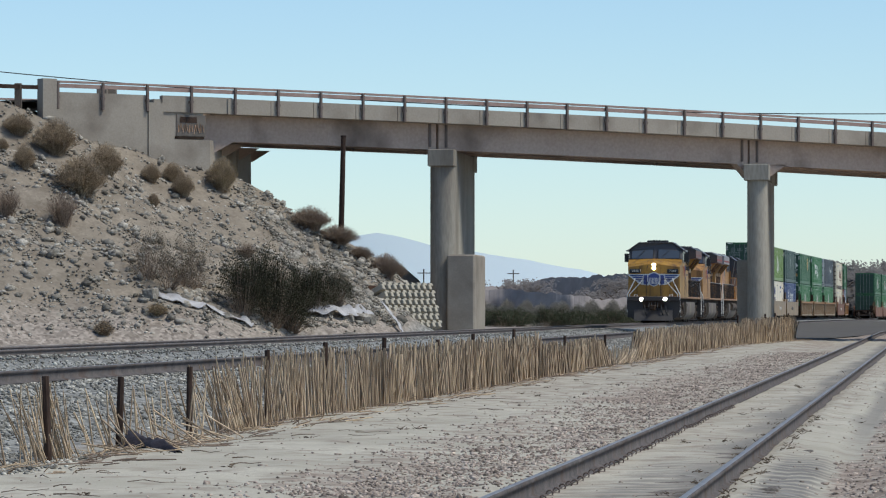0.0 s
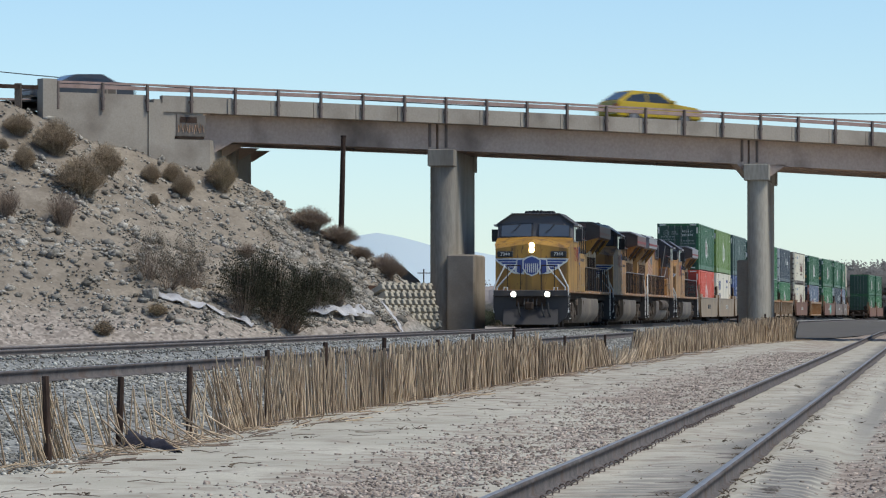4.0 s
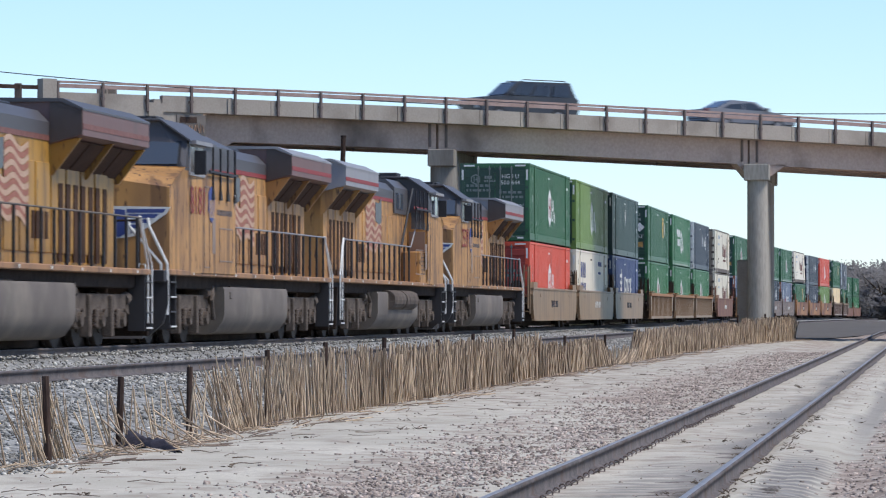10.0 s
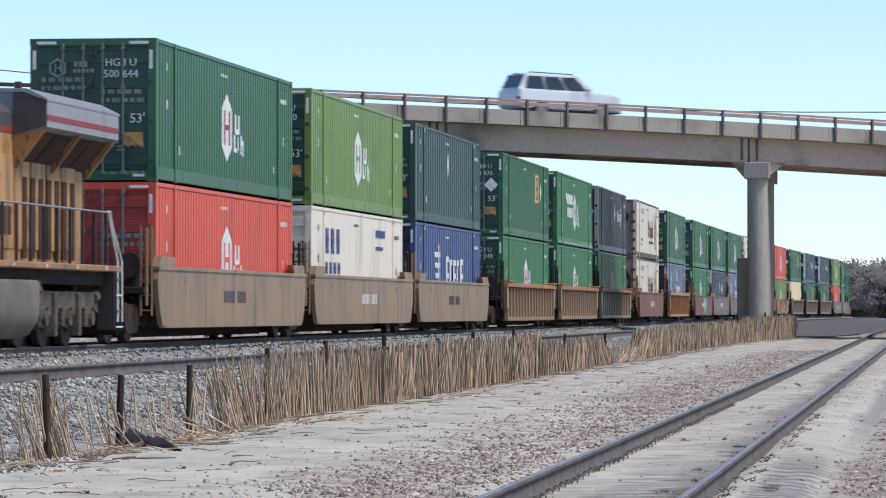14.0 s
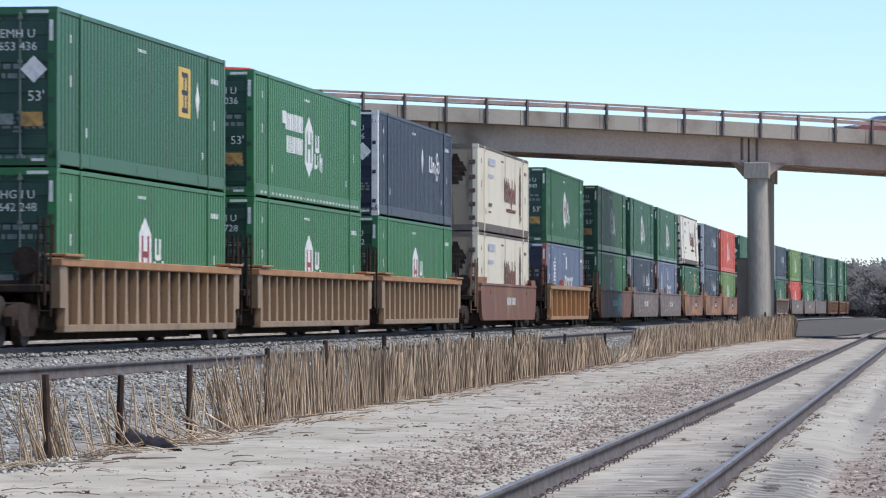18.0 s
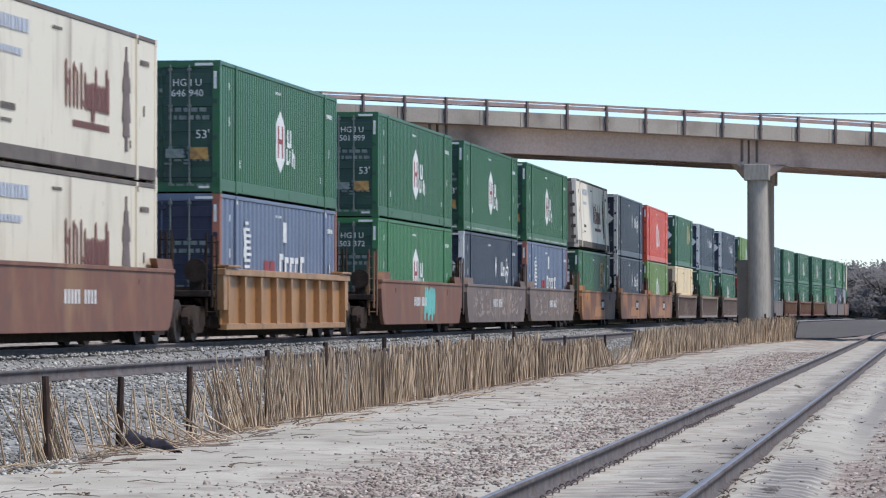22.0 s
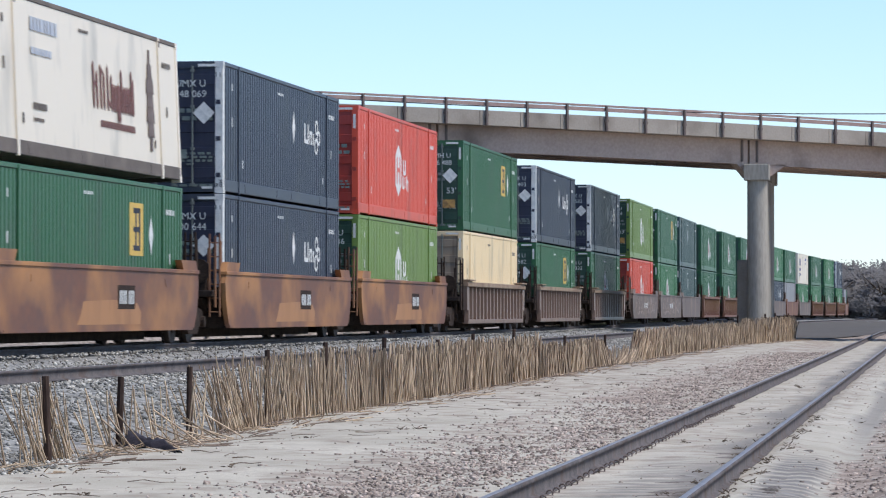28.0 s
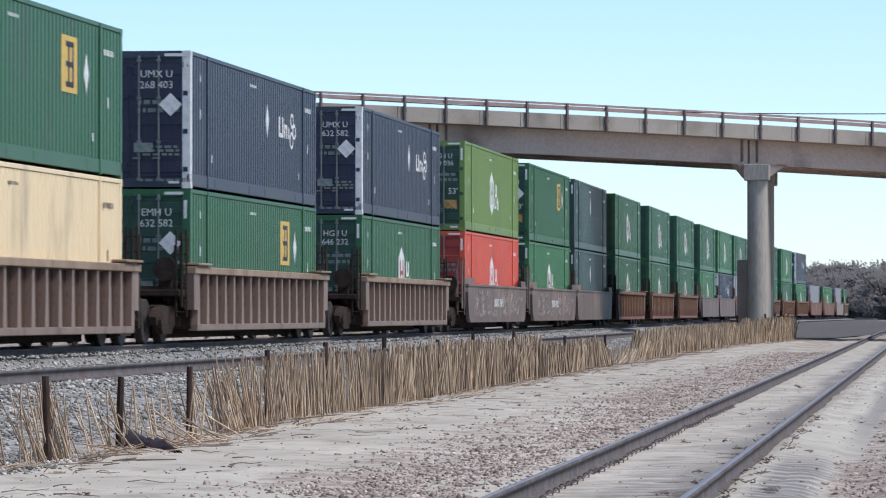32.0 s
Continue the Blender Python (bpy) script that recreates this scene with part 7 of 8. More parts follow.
def brush_meshes(seed, twigs, leaves, leaf, w, h, droop, thick=1.0):
    """Twigs from one root, and leaf flakes along them, as two meshes of a bush w wide and h high."""
    rnd = random.Random(seed)
    tv, tf, lv, lf = [], [], [], []
    for i in range(twigs):
        a = rnd.uniform(0, 2 * math.pi)
        r = w * 0.5 * math.sqrt(rnd.random())
        tip = Vector((math.cos(a) * r, math.sin(a) * r, h * (1 - droop * (2 * r / w) ** 2) * rnd.uniform(0.65, 1.08)))
        root = Vector((rnd.gauss(0, w * 0.07), rnd.gauss(0, w * 0.07), -0.05))
        mid = root.lerp(tip, 0.5) + Vector((rnd.gauss(0, w * 0.05), rnd.gauss(0, w * 0.05), h * 0.06))
        stalk(tv, tf, root, mid, thick * (0.012 + 0.006 * h))
        stalk(tv, tf, mid, tip, thick * (0.008 + 0.004 * h))
        for j in range(2):
            b = mid.lerp(tip, rnd.uniform(0.0, 0.8))
            e = b + Vector((rnd.gauss(0, 1), rnd.gauss(0, 1), rnd.uniform(0.1, 1.2))).normalized() * rnd.uniform(0.1, 0.28) * w * 0.6
            stalk(tv, tf, b, e, thick * 0.006)
        for j in range(leaves):
            p = root.lerp(mid, rnd.uniform(0.5, 1)) if rnd.random() < 0.25 else mid.lerp(tip, rnd.random())
            p = p + Vector((rnd.gauss(0, 1), rnd.gauss(0, 1), rnd.gauss(0, 1))) * w * 0.05
            d1 = Vector((rnd.gauss(0, 1), rnd.gauss(0, 1), rnd.gauss(0, 1))).normalized() * leaf * rnd.uniform(0.6, 1.4)
            d2 = d1.cross(Vector((rnd.gauss(0, 1), rnd.gauss(0, 1), rnd.gauss(0, 1)))).normalized() * leaf * 0.45
            k = len(lv)
            lv += [p - d1, p + d2, p + d1, p - d2]
            lf.append((k, k + 1, k + 2, k + 3))
    t = mesh_np("twigs", tv, tf, None)
    t.materials.append(M["bark"])
    f = mesh_np("foliage", lv, lf, None) if lf else None
    if f:
        f.materials.append(M["bark"])
    return t, f


def plume_meshes(seed, clumps, leaves, spread, leaf):
    """A leafy desert shrub one metre wide and high: clumps of small leaves on forked stems, ragged above, close to the ground below."""
    rnd = random.Random(seed)
    tv, tf, lv, lf = [], [], [], []
    for i in range(clumps):
        a, r = rnd.uniform(0, 2 * math.pi), 0.46 * math.sqrt(rnd.random())
        lobe = 0.82 + 0.18 * math.sin(a * 3 + seed)
        top = (1 - 1.7 * r * r) * lobe
        z = top * rnd.uniform(0.12, 1.0) ** 0.75
        c = Vector((math.cos(a) * r, math.sin(a) * r, z))
        root = Vector((c.x * 0.25, c.y * 0.25, -0.03))
        mid = root.lerp(c, 0.55) + Vector((rnd.gauss(0, 0.03), rnd.gauss(0, 0.03), 0.03))
        stalk(tv, tf, root, mid, 0.006)
        stalk(tv, tf, mid, c + Vector((rnd.gauss(0, 0.03), rnd.gauss(0, 0.03), spread)), 0.004)
        for j in range(leaves):
            p = c + Vector((rnd.gauss(0, 0.8), rnd.gauss(0, 0.8), rnd.gauss(0.15, 1.15))) * spread
            if p.z < 0.0:
                continue
            d1 = Vector((rnd.gauss(0, 1), rnd.gauss(0, 1), rnd.gauss(0, 1))).normalized() * leaf * rnd.uniform(0.6, 1.4)
            d2 = d1.cross(Vector((rnd.gauss(0, 1), rnd.gauss(0, 1), rnd.gauss(0, 1)))).normalized() * leaf * 0.5
            k = len(lv)
            lv += [p - d1, p + d2, p + d1, p - d2]
            lf.append((k, k + 1, k + 2, k + 3))
    t, f = mesh_np("twigs", tv, tf, None), mesh_np("foliage", lv, lf, None)
    for me in (t, f):
        me.materials.append(M["bark"])
    return t, f


BRUSH = {"dry": [brush_meshes(s, 900, 8, 0.014, 1, 1, 0.55, 0.34) for s in (1, 2, 3)],
         "thin": [brush_meshes(s, 200, 6, 0.016, 1, 1, 0.3, 0.4) for s in (4, 5)],
         "open": [plume_meshes(s, 46, 90, 0.06, 0.009) for s in (11, 12)],
         "leafy": [plume_meshes(s, 90, 130, 0.062, 0.012) for s in (7, 8)]}


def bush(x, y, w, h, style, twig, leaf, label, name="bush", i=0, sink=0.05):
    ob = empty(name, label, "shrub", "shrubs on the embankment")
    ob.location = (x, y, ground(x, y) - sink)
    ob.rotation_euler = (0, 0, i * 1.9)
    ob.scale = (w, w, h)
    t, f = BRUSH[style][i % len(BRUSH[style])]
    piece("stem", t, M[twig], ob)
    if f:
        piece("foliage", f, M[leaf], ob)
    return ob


build_litter()
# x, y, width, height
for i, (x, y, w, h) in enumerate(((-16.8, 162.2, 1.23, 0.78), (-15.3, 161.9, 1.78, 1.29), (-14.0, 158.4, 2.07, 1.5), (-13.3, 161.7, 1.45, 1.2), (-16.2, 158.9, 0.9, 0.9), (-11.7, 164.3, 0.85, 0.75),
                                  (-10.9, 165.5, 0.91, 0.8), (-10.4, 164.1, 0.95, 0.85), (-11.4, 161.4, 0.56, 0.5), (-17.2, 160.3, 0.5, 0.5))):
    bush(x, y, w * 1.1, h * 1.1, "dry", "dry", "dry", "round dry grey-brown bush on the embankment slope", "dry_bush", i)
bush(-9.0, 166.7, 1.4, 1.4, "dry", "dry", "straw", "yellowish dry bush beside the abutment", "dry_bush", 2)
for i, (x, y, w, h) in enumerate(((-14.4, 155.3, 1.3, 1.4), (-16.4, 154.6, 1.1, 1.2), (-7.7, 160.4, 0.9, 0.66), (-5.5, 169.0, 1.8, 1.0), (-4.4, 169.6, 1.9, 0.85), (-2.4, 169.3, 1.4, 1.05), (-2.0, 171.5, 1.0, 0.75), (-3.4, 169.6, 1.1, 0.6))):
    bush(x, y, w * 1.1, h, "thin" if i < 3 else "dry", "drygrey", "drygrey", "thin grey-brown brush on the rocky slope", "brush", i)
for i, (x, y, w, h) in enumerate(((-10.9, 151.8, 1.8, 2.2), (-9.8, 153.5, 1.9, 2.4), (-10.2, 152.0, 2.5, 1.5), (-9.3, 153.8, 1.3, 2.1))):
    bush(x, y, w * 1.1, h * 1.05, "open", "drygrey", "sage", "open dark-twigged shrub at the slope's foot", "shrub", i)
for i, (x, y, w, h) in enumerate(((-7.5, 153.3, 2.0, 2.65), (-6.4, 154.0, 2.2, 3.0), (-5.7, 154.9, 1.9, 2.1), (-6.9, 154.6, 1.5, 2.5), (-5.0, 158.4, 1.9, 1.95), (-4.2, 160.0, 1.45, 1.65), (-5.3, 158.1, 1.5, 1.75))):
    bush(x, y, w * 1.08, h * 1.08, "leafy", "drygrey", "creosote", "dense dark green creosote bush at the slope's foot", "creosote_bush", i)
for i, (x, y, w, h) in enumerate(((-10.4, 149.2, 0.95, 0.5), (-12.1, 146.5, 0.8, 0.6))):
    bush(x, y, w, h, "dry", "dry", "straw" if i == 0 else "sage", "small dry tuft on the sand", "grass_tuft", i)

# ---- slope works and debris ----
M["cloth"] = surf("weathered_white_sheet", lin(150, 147, 148), lin(196, 193, 192), 2, 0.9, bump=0.1)


def sheet(points, width, label, name, lift=0.06, seed=0):
    """A crumpled strip of sheet laid over the ground along a few points (x, y)."""
    rnd = random.Random(seed)
    n, k = 26, 7
    verts, faces = [], []
    for i in range(n):
        t = i / (n - 1) * (len(points) - 1)
        j = min(int(t), len(points) - 2)
        a, b = Vector((*points[j], 0)), Vector((*points[j + 1], 0))
        p = a.lerp(b, t - j)
        d = (b - a).normalized()
        s = Vector((-d.y, d.x, 0))
        for m in range(k):
            o = (m / (k - 1) - 0.5) * width * (0.6 + 0.4 * math.sin(i * 0.7 + seed) ** 2 + 0.2)
            q = p + s * o
            z = ground(q.x, q.y) + lift + 0.2 * abs(noise.noise(Vector((q.x * 2.1, q.y * 2.1, seed)))) + 0.06 * abs(noise.noise(Vector((q.x * 6, q.y * 6, seed + 3))))
            verts.append((q.x, q.y, z))
    for i in range(n - 1):
        for m in range(k - 1):
            a = i * k + m
            faces.append((a, a + 1, a + k + 1, a + k))
    me = mesh_np(name, verts, faces, M["cloth"], True)
    ob = tagged(new(name, me), label, "tarpaulin")
    so = ob.modifiers.new("thick", "SOLIDIFY")
    so.thickness = 0.02
    return ob


sheet([(-10.5, 150.8), (-9.5, 151.2), (-8.1, 152.3), (-7.1, 152.7)], 0.55, "crumpled grey-white tarpaulin at the slope's foot", "tarpaulin", 0.05, 1)
sheet([(-5.2, 157.6), (-4.1, 158.9), (-3.2, 160.6), (-2.75, 162.2)], 0.4, "torn white sheet lying over the bank's edge", "tarpaulin", 0.22, 2)
sheet([(-2.45, 164.8), (-1.9, 163.6), (-1.5, 162.4)], 0.22, "narrow white sheet hanging down the bank", "tarpaulin", 0.22, 3)


M["crib"] = surf("pale_crib_concrete", lin(150, 142, 128), lin(178, 170, 154), 1.5, 0.9, bump=0.1)


def crib_wall():
    ob = empty("crib_wall", "lattice of precast concrete crib blocks retaining the slope", "retaining wall")
    a, b = Vector((-2.35, 165.0, 0.85)), Vector((-0.15, 168.6, 0.85))
    along = (b - a).normalized()
    up = Vector((-0.22, 0.42, 1.0)).normalized()
    me = shared("crib_header", lambda bm: box(bm, -0.105, 0.105, -0.28, 0.3, -0.11, 0.11, 0.02))
    st = shared("crib_stretcher", lambda bm: box(bm, -0.13, 0.13, -0.2, 0.06, -0.06, 0.06, 0.012))
    rot = Matrix((along, along.cross(up) * -1, up)).transposed().to_4x4()
    for r in range(6):
        for c in range(9):
            p = a + along * (0.2 + c * 0.45 + (0.0 if r % 2 else 0.1)) + up * (0.12 + r * 0.34)
            piece("crib_block", me, M["crib"], ob, Matrix.Translation(p) @ rot)
            piece("crib_stretcher", st, M["crib"], ob, Matrix.Translation(p + along * 0.22 + up * 0.17) @ rot)
    bm = B()
    vs = [bm.verts.new(v) for v in (a - up * 0.2, b + along * 0.3 - up * 0.2, b + along * 0.3 + up * 2.0, a + up * 2.0)]
    back = [bm.verts.new(v.co + Vector((-0.35, 0.7, 0))) for v in vs]
    for v in vs:
        v.co += Vector((-0.28, 0.6, 0))
    bm.faces.new(vs)
    for i in range(4):
        bm.faces.new((vs[i], vs[(i + 1) % 4], back[(i + 1) % 4], back[i]))
    # soil behind the blocks; its shade is painted in as dark brown
    part("crib_fill", bm, M["wellshade"], ob)


crib_wall()
for i, (x, y, w, h) in enumerate(((-3.7, 159.6, 0.5, 0.3), (-3.2, 160.4, 0.65, 0.28), (-2.9, 161.3, 0.45, 0.35), (-3.4, 160.9, 0.5, 0.22), (-10.7, 150.6, 0.6, 0.4))):
    bm = box(B(), -w / 2, w / 2, -w * 0.4, w * 0.4, -0.15, h * 0.8, 0.06)
    for v in bm.verts:
        v.co += Vector((1, 1, 0.6)) * (0.16 * w * noise.noise(v.co * 3.0 + Vector((i, 0, 0))))
    bm.transform(Matrix.Translation((x, y, ground(x, y))) @ Matrix.Rotation(i * 1.1, 4, "Z") @ Matrix.Rotation(0.18 * math.sin(i * 2.0), 4, "X"))
    tagged(link("broken_slab", bm, M["rock"]), "broken concrete slab lying at the bank's foot", "rubble", "broken slabs")

# utility pole in front of the overpass, with its wire
pole = empty("utility_pole", "dark weathered timber utility pole on the slope", "pole")
gx, gy = -4.25, 170.2
part("pole_shaft", cyl(B(), (gx, gy, ground(gx, gy) - 0.6), (gx + 0.12, gy, 8.85), 0.125, 12, 0.10), M["timber"], pole)
part("pole_cap", cyl(B(), (gx + 0.12, gy, 8.85), (gx + 0.12, gy, 8.9), 0.12, 12), M["soot"], pole)


def wire(name, a, b, sag, r, label):
    pts = []
    for i in range(17):
        t = i / 16
        p = Vector(a).lerp(Vector(b), t)
        p.z -= sag * 4 * t * (1 - t)
        pts.append(p)
    return tagged(link(name, tube(B(), pts, r, 5), M["black"]), label, "cable")


wire("overhead_cable", (-31.8, 235.0, 16.05), (32.9, 235.0, 13.05), 1.07, 0.03, "thin black overhead cable beyond the overpass")
for x, h in ((-31.8, 16.2), (32.9, 13.2)):
    ob = empty("utility_pole", "tall dark timber pole carrying the overhead cable", "pole")
    part("pole_shaft", cyl(B(), (x, 235.1, 0), (x, 235.1, h), 0.16, 10, 0.11), M["timber"], ob)
    part("crossarm", box(B(), x - 0.9, x + 0.9, 235.05, 235.2, h - 0.55, h - 0.4), M["timber"], ob)


def guardrail():
    ob = empty("guardrail", "dark timber guardrail posts with a steel rail on the approach", "guardrail")
    for k in range(12):
        u = -19.3 - k * 1.05
        p = on_bridge(u, 0.2)
        z = bridge_top(max(u, -25))
        part("guardrail_post", box(B(), p.x - 0.14, p.x + 0.14, p.y - 0.12, p.y + 0.12, z - 1.6, z - 0.16, 0.02), M["postwood"], ob)
    part("guardrail_beam", slab(B(), -32, -18.5, 0.05, 0.12, lambda w: bridge_top(max(w, -25)) - 0.22, 0.16, 8), M["timber"], ob)


guardrail()
# low marker blocks on the deck's verge
for u in (-15.3, -14.9):
    p = on_bridge(u, 1.0)
    z = road_top(u)
    tagged(link("verge_block", box(B(), p.x - 0.22, p.x + 0.22, p.y - 0.15, p.y + 0.15, z, z + 0.62, 0.03), M["concrete"]), "pale concrete block on the verge", "block")

# ---- distance ----
def scatter_trees():
    rnd = random.Random(77)
    # leaf clusters: a few shared crowns, each of many small flakes, on short forked trunks
    crowns = []
    for s in range(5):
        r = random.Random(100 + s)
        v, f = [], []
        for c in range(22):
            ctr = Vector((r.uniform(-0.42, 0.42), r.uniform(-0.42, 0.42), r.uniform(0.2, 0.8)))
            ctr.z -= 0.35 * (ctr.x ** 2 + ctr.y ** 2)
            for j in range(120):
                p = ctr + Vector((r.gauss(0, 1), r.gauss(0, 1), r.gauss(0, 0.8))) * 0.055
                if p.z < 0.08:
                    continue
                face = Vector((0.5 + r.gauss(0, 0.15), -1, 0.5 + r.gauss(0, 0.15))).normalized()
                d1 = face.cross(Vector((r.gauss(0, 1), r.gauss(0, 1), r.gauss(0, 1)))).normalized() * 0.009
                d2 = d1.cross(face).normalized() * 0.007
                k = len(v)
                v += [p - d1, p + d2, p + d1, p - d2]
                f.append((k, k + 1, k + 2, k + 3))
        for c in range(150):      # tufts of small leaves fill the crown
            ctr = Vector((max(-0.5, min(0.5, r.gauss(0, 0.25))), max(-0.5, min(0.5, r.gauss(0, 0.25))), 0.48 + max(-0.44, min(0.36, r.gauss(0, 0.22)))))
            for j in range(34):
                p = ctr + Vector((r.gauss(0, 1), r.gauss(0, 1), r.gauss(0, 0.9))) * 0.042
                face = Vector((0.4 + r.gauss(0, 0.2), r.gauss(-0.9, 0.2), 0.6 + r.gauss(0, 0.2))).normalized()
                d1 = face.cross(Vector((r.gauss(0, 1), r.gauss(0, 1), r.gauss(0, 1)))).normalized() * r.uniform(0.012, 0.022)
                d2 = d1.cross(face).normalized() * r.uniform(0.009, 0.016)
                k = len(v)
                v += [p - d1, p + d2, p + d1, p - d2]
                f.append((k, k + 1, k + 2, k + 3))
        me = mesh_np("crown", v, f, None)
        me.materials.append(M["bark"])
        tv, tf = [], []
        for j in range(9):
            a = Vector((r.gauss(0, 0.03), r.gauss(0, 0.03), 0))
            m = Vector((r.gauss(0, 0.12), r.gauss(0, 0.12), 0.35))
            stalk(tv, tf, a, m, 0.02)
            for q in range(3):
                stalk(tv, tf, m, m + Vector((r.gauss(0, 0.2), r.gauss(0, 0.2), r.uniform(0.2, 0.5))), 0.011)
        tm = mesh_np("trunk", tv, tf, None)
        tm.materials.append(M["bark"])
        crowns.append((tm, me))

    def tree(x, y, w, h, leaf, label, name="tree"):
        ob = empty(name, label, "tree", "trees in the distance")
        ob.location, ob.scale, ob.rotation_euler = (x, y, 0.3), (w, w, h), (0, 0, rnd.uniform(-0.4, 0.4))
        t, c = crowns[rnd.randrange(5)]
        piece("trunk", t, M["bark"], ob)
        piece("crown", c, M[leaf], ob)
    for i in range(16):      # grey belt behind the tracks, seen under the overpass
        side = rnd.uniform(-0.03, 0.062)
        y = rnd.uniform(560, 640)
        tree(side * y, y, rnd.uniform(7, 12), rnd.uniform(4.5, 7.4), "hazedark", "hazy grey-brown desert tree in the distance")
    for i in range(26):      # belt at the far bend
        side = rnd.uniform(0.058, 0.125)
        y = rnd.uniform(700, 900) if side < 0.088 else rnd.uniform(670, 688)
        tree(side * y, y, rnd.uniform(8, 14), rnd.uniform(7.2, 9.8) * (0.76 if side < 0.09 else 1.15), "haze", "dusky tree beyond the track's far bend")
    for i in range(34):      # olive scrub nearer
        side = rnd.uniform(-0.012, 0.055)
        y = rnd.uniform(300, 420)
        ob = empty("scrub", "low olive-green desert scrub", "shrub", "scrub beyond the tracks")
        lx = main_lat(side * y, y)[0]
        ob.location, ob.scale, ob.rotation_euler = (side * y - (8 if lx > -8 else 0), y, 0.25), (rnd.uniform(3, 5), rnd.uniform(3, 5), rnd.uniform(1.2, 2.1)), (0, 0, rnd.uniform(0, 6))
        t, f = BRUSH["leafy"][i % 2]
        piece("stem", t, M["drygrey"], ob)
        piece("foliage", f, M["olive"], ob)


for i in range(15):          # pale dry grass mounds between the scrub and the trees
    gx = 3.0 + i * 1.25 + 0.4 * math.sin(i * 2.1)
    ob = empty("dry_grass_mound", "pale mound of dry grass beyond the scrub", "grass", "dry grass mounds")
    ob.location, ob.scale, ob.rotation_euler = (gx, 436 + 6 * math.sin(i * 1.3), 0.3), (2.4, 2.4, 2.5 + 0.3 * math.sin(i * 2.7)), (0, 0, i)
    piece("stem", BRUSH["dry"][i % 3][0], M["palegrass"], ob)
    piece("foliage", BRUSH["dry"][i % 3][1], M["palegrass"], ob)
# woods' colour already holds the haze of the distance
M["farwood"] = surf("far_hazy_wood", lin(132, 129, 129), lin(146, 142, 141), 0.06, 1.0, bump=0, grain=0.4)


def far_wood(a0, a1, dist, high, ragged, material, label, seed):
    """A hazy mass of woods far behind, with a ragged top."""
    verts, faces = [], []
    n, rows = 520, 7
    for i in range(n):
        a = a0 + (a1 - a0) * i / (n - 1)
        y = dist(a)
        x = a * y
        h = high(a) + ragged * noise.fractal(Vector((x * 0.16 + seed, 0, 0)), 0.7, 2, 6) + 0.35 * ragged * noise.noise(Vector((x * 1.3, 5 + seed, 0)))
        for k in range(rows):
            f = k / (rows - 1)
            verts.append((x, y + 3.0 * f * f + 0.8 * noise.noise(Vector((x * 0.5, f * 4, 2 + seed))), 0.2 + max(h, 0.3) * f))
    for i in range(n - 1):
        for k in range(rows - 1):
            c = i * rows + k
            faces.append((c, c + rows, c + rows + 1, c + 1))
    tagged(new("distant_woods", mesh_np("distant_woods", verts, faces, material, True)), label, "trees", kind="stuff")


# brown of the belt, greyed with painted haze
M["brownwood"] = surf("brown_hazy_wood", lin(132, 125, 122), lin(148, 140, 136), 0.12, 1.0, bump=0, grain=0.6)
far_wood(-0.06, 0.14, lambda a: 950 - 260 * smooth(0.065, 0.02, a), lambda a: 7.6 - 2.4 * smooth(0.06, 0.02, a) + 3.0 * smooth(0.092, 0.106, a), 1.3, M["farwood"], "hazy grey mass of desert trees far away", 0)
far_wood(-0.012, 0.075, lambda a: 640 + 20 * math.sin(a * 90), lambda a: 5.6 + 1.6 * smooth(0.012, 0.03, a) - 1.2 * smooth(0.055, 0.075, a), 0.6, M["brownwood"], "grey-brown belt of desert trees beyond the tracks", 7)
far_wood(0.0, 0.07, lambda a: 540 + 12 * math.sin(a * 140), lambda a: 4.0 + 0.5 * math.sin(a * 120), 0.5, M["brownwood"], "low grey-brown thicket beyond the scrub", 15)
M["duskwood"] = surf("dusky_grey_wood", lin(106, 101, 96), lin(124, 117, 111), 0.12, 1.0, bump=0, grain=0.6)
far_wood(0.086, 0.15, lambda a: 696 + 3 * math.sin(a * 60), lambda a: 7.2 + 1.6 * smooth(0.096, 0.103, a) + 1.4 * smooth(0.103, 0.11, a), 1.7, M["duskwood"], "dusky grey trees beyond the track's far bend", 22)
scatter_trees()
# aerial haze is painted in: rock colour paled nearly to the sky's
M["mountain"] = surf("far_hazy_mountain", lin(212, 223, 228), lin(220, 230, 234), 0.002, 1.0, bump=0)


def mountains():
    n = 120
    verts, faces = [], []
    for i in range(n):
        t = i / (n - 1)
        x = -1100 + 2400 * t
        h = 66 * math.exp(-((x + 75) / 95) ** 2) + 50 * math.exp(-((x - 95) / 130) ** 2) + 46 * math.exp(-((x + 420) / 260) ** 2) + 30 * math.exp(-((x - 700) / 300) ** 2) + 6
        h += 5 * noise.fractal(Vector((x * 0.012, 0, 0)), 1, 2, 4)
        verts += [(x, 4400, -5), (x, 4430, max(h, 2))]
    for i in range(n - 1):
        a = i * 2
        faces.append((a, a + 2, a + 3, a + 1))
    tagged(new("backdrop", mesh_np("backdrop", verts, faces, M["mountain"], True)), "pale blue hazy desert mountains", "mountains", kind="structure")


mountains()
for x, y, h in ((-3.0, 640, 8.5), (12.0, 700, 9.0), (66.0, 760, 9.0), (-14, 650, 7.5)):
    ob = empty("distant_pole", "thin dark power pole in the distance", "pole", "distant power poles")
    part("pole_shaft", cyl(B(), (x, y, 0), (x, y, h), 0.12, 6), M["timber"], ob)
    part("crossarm", box(B(), x - 1.0, x + 1.0, y - 0.06, y + 0.06, h - 0.7, h - 0.55), M["timber"], ob)

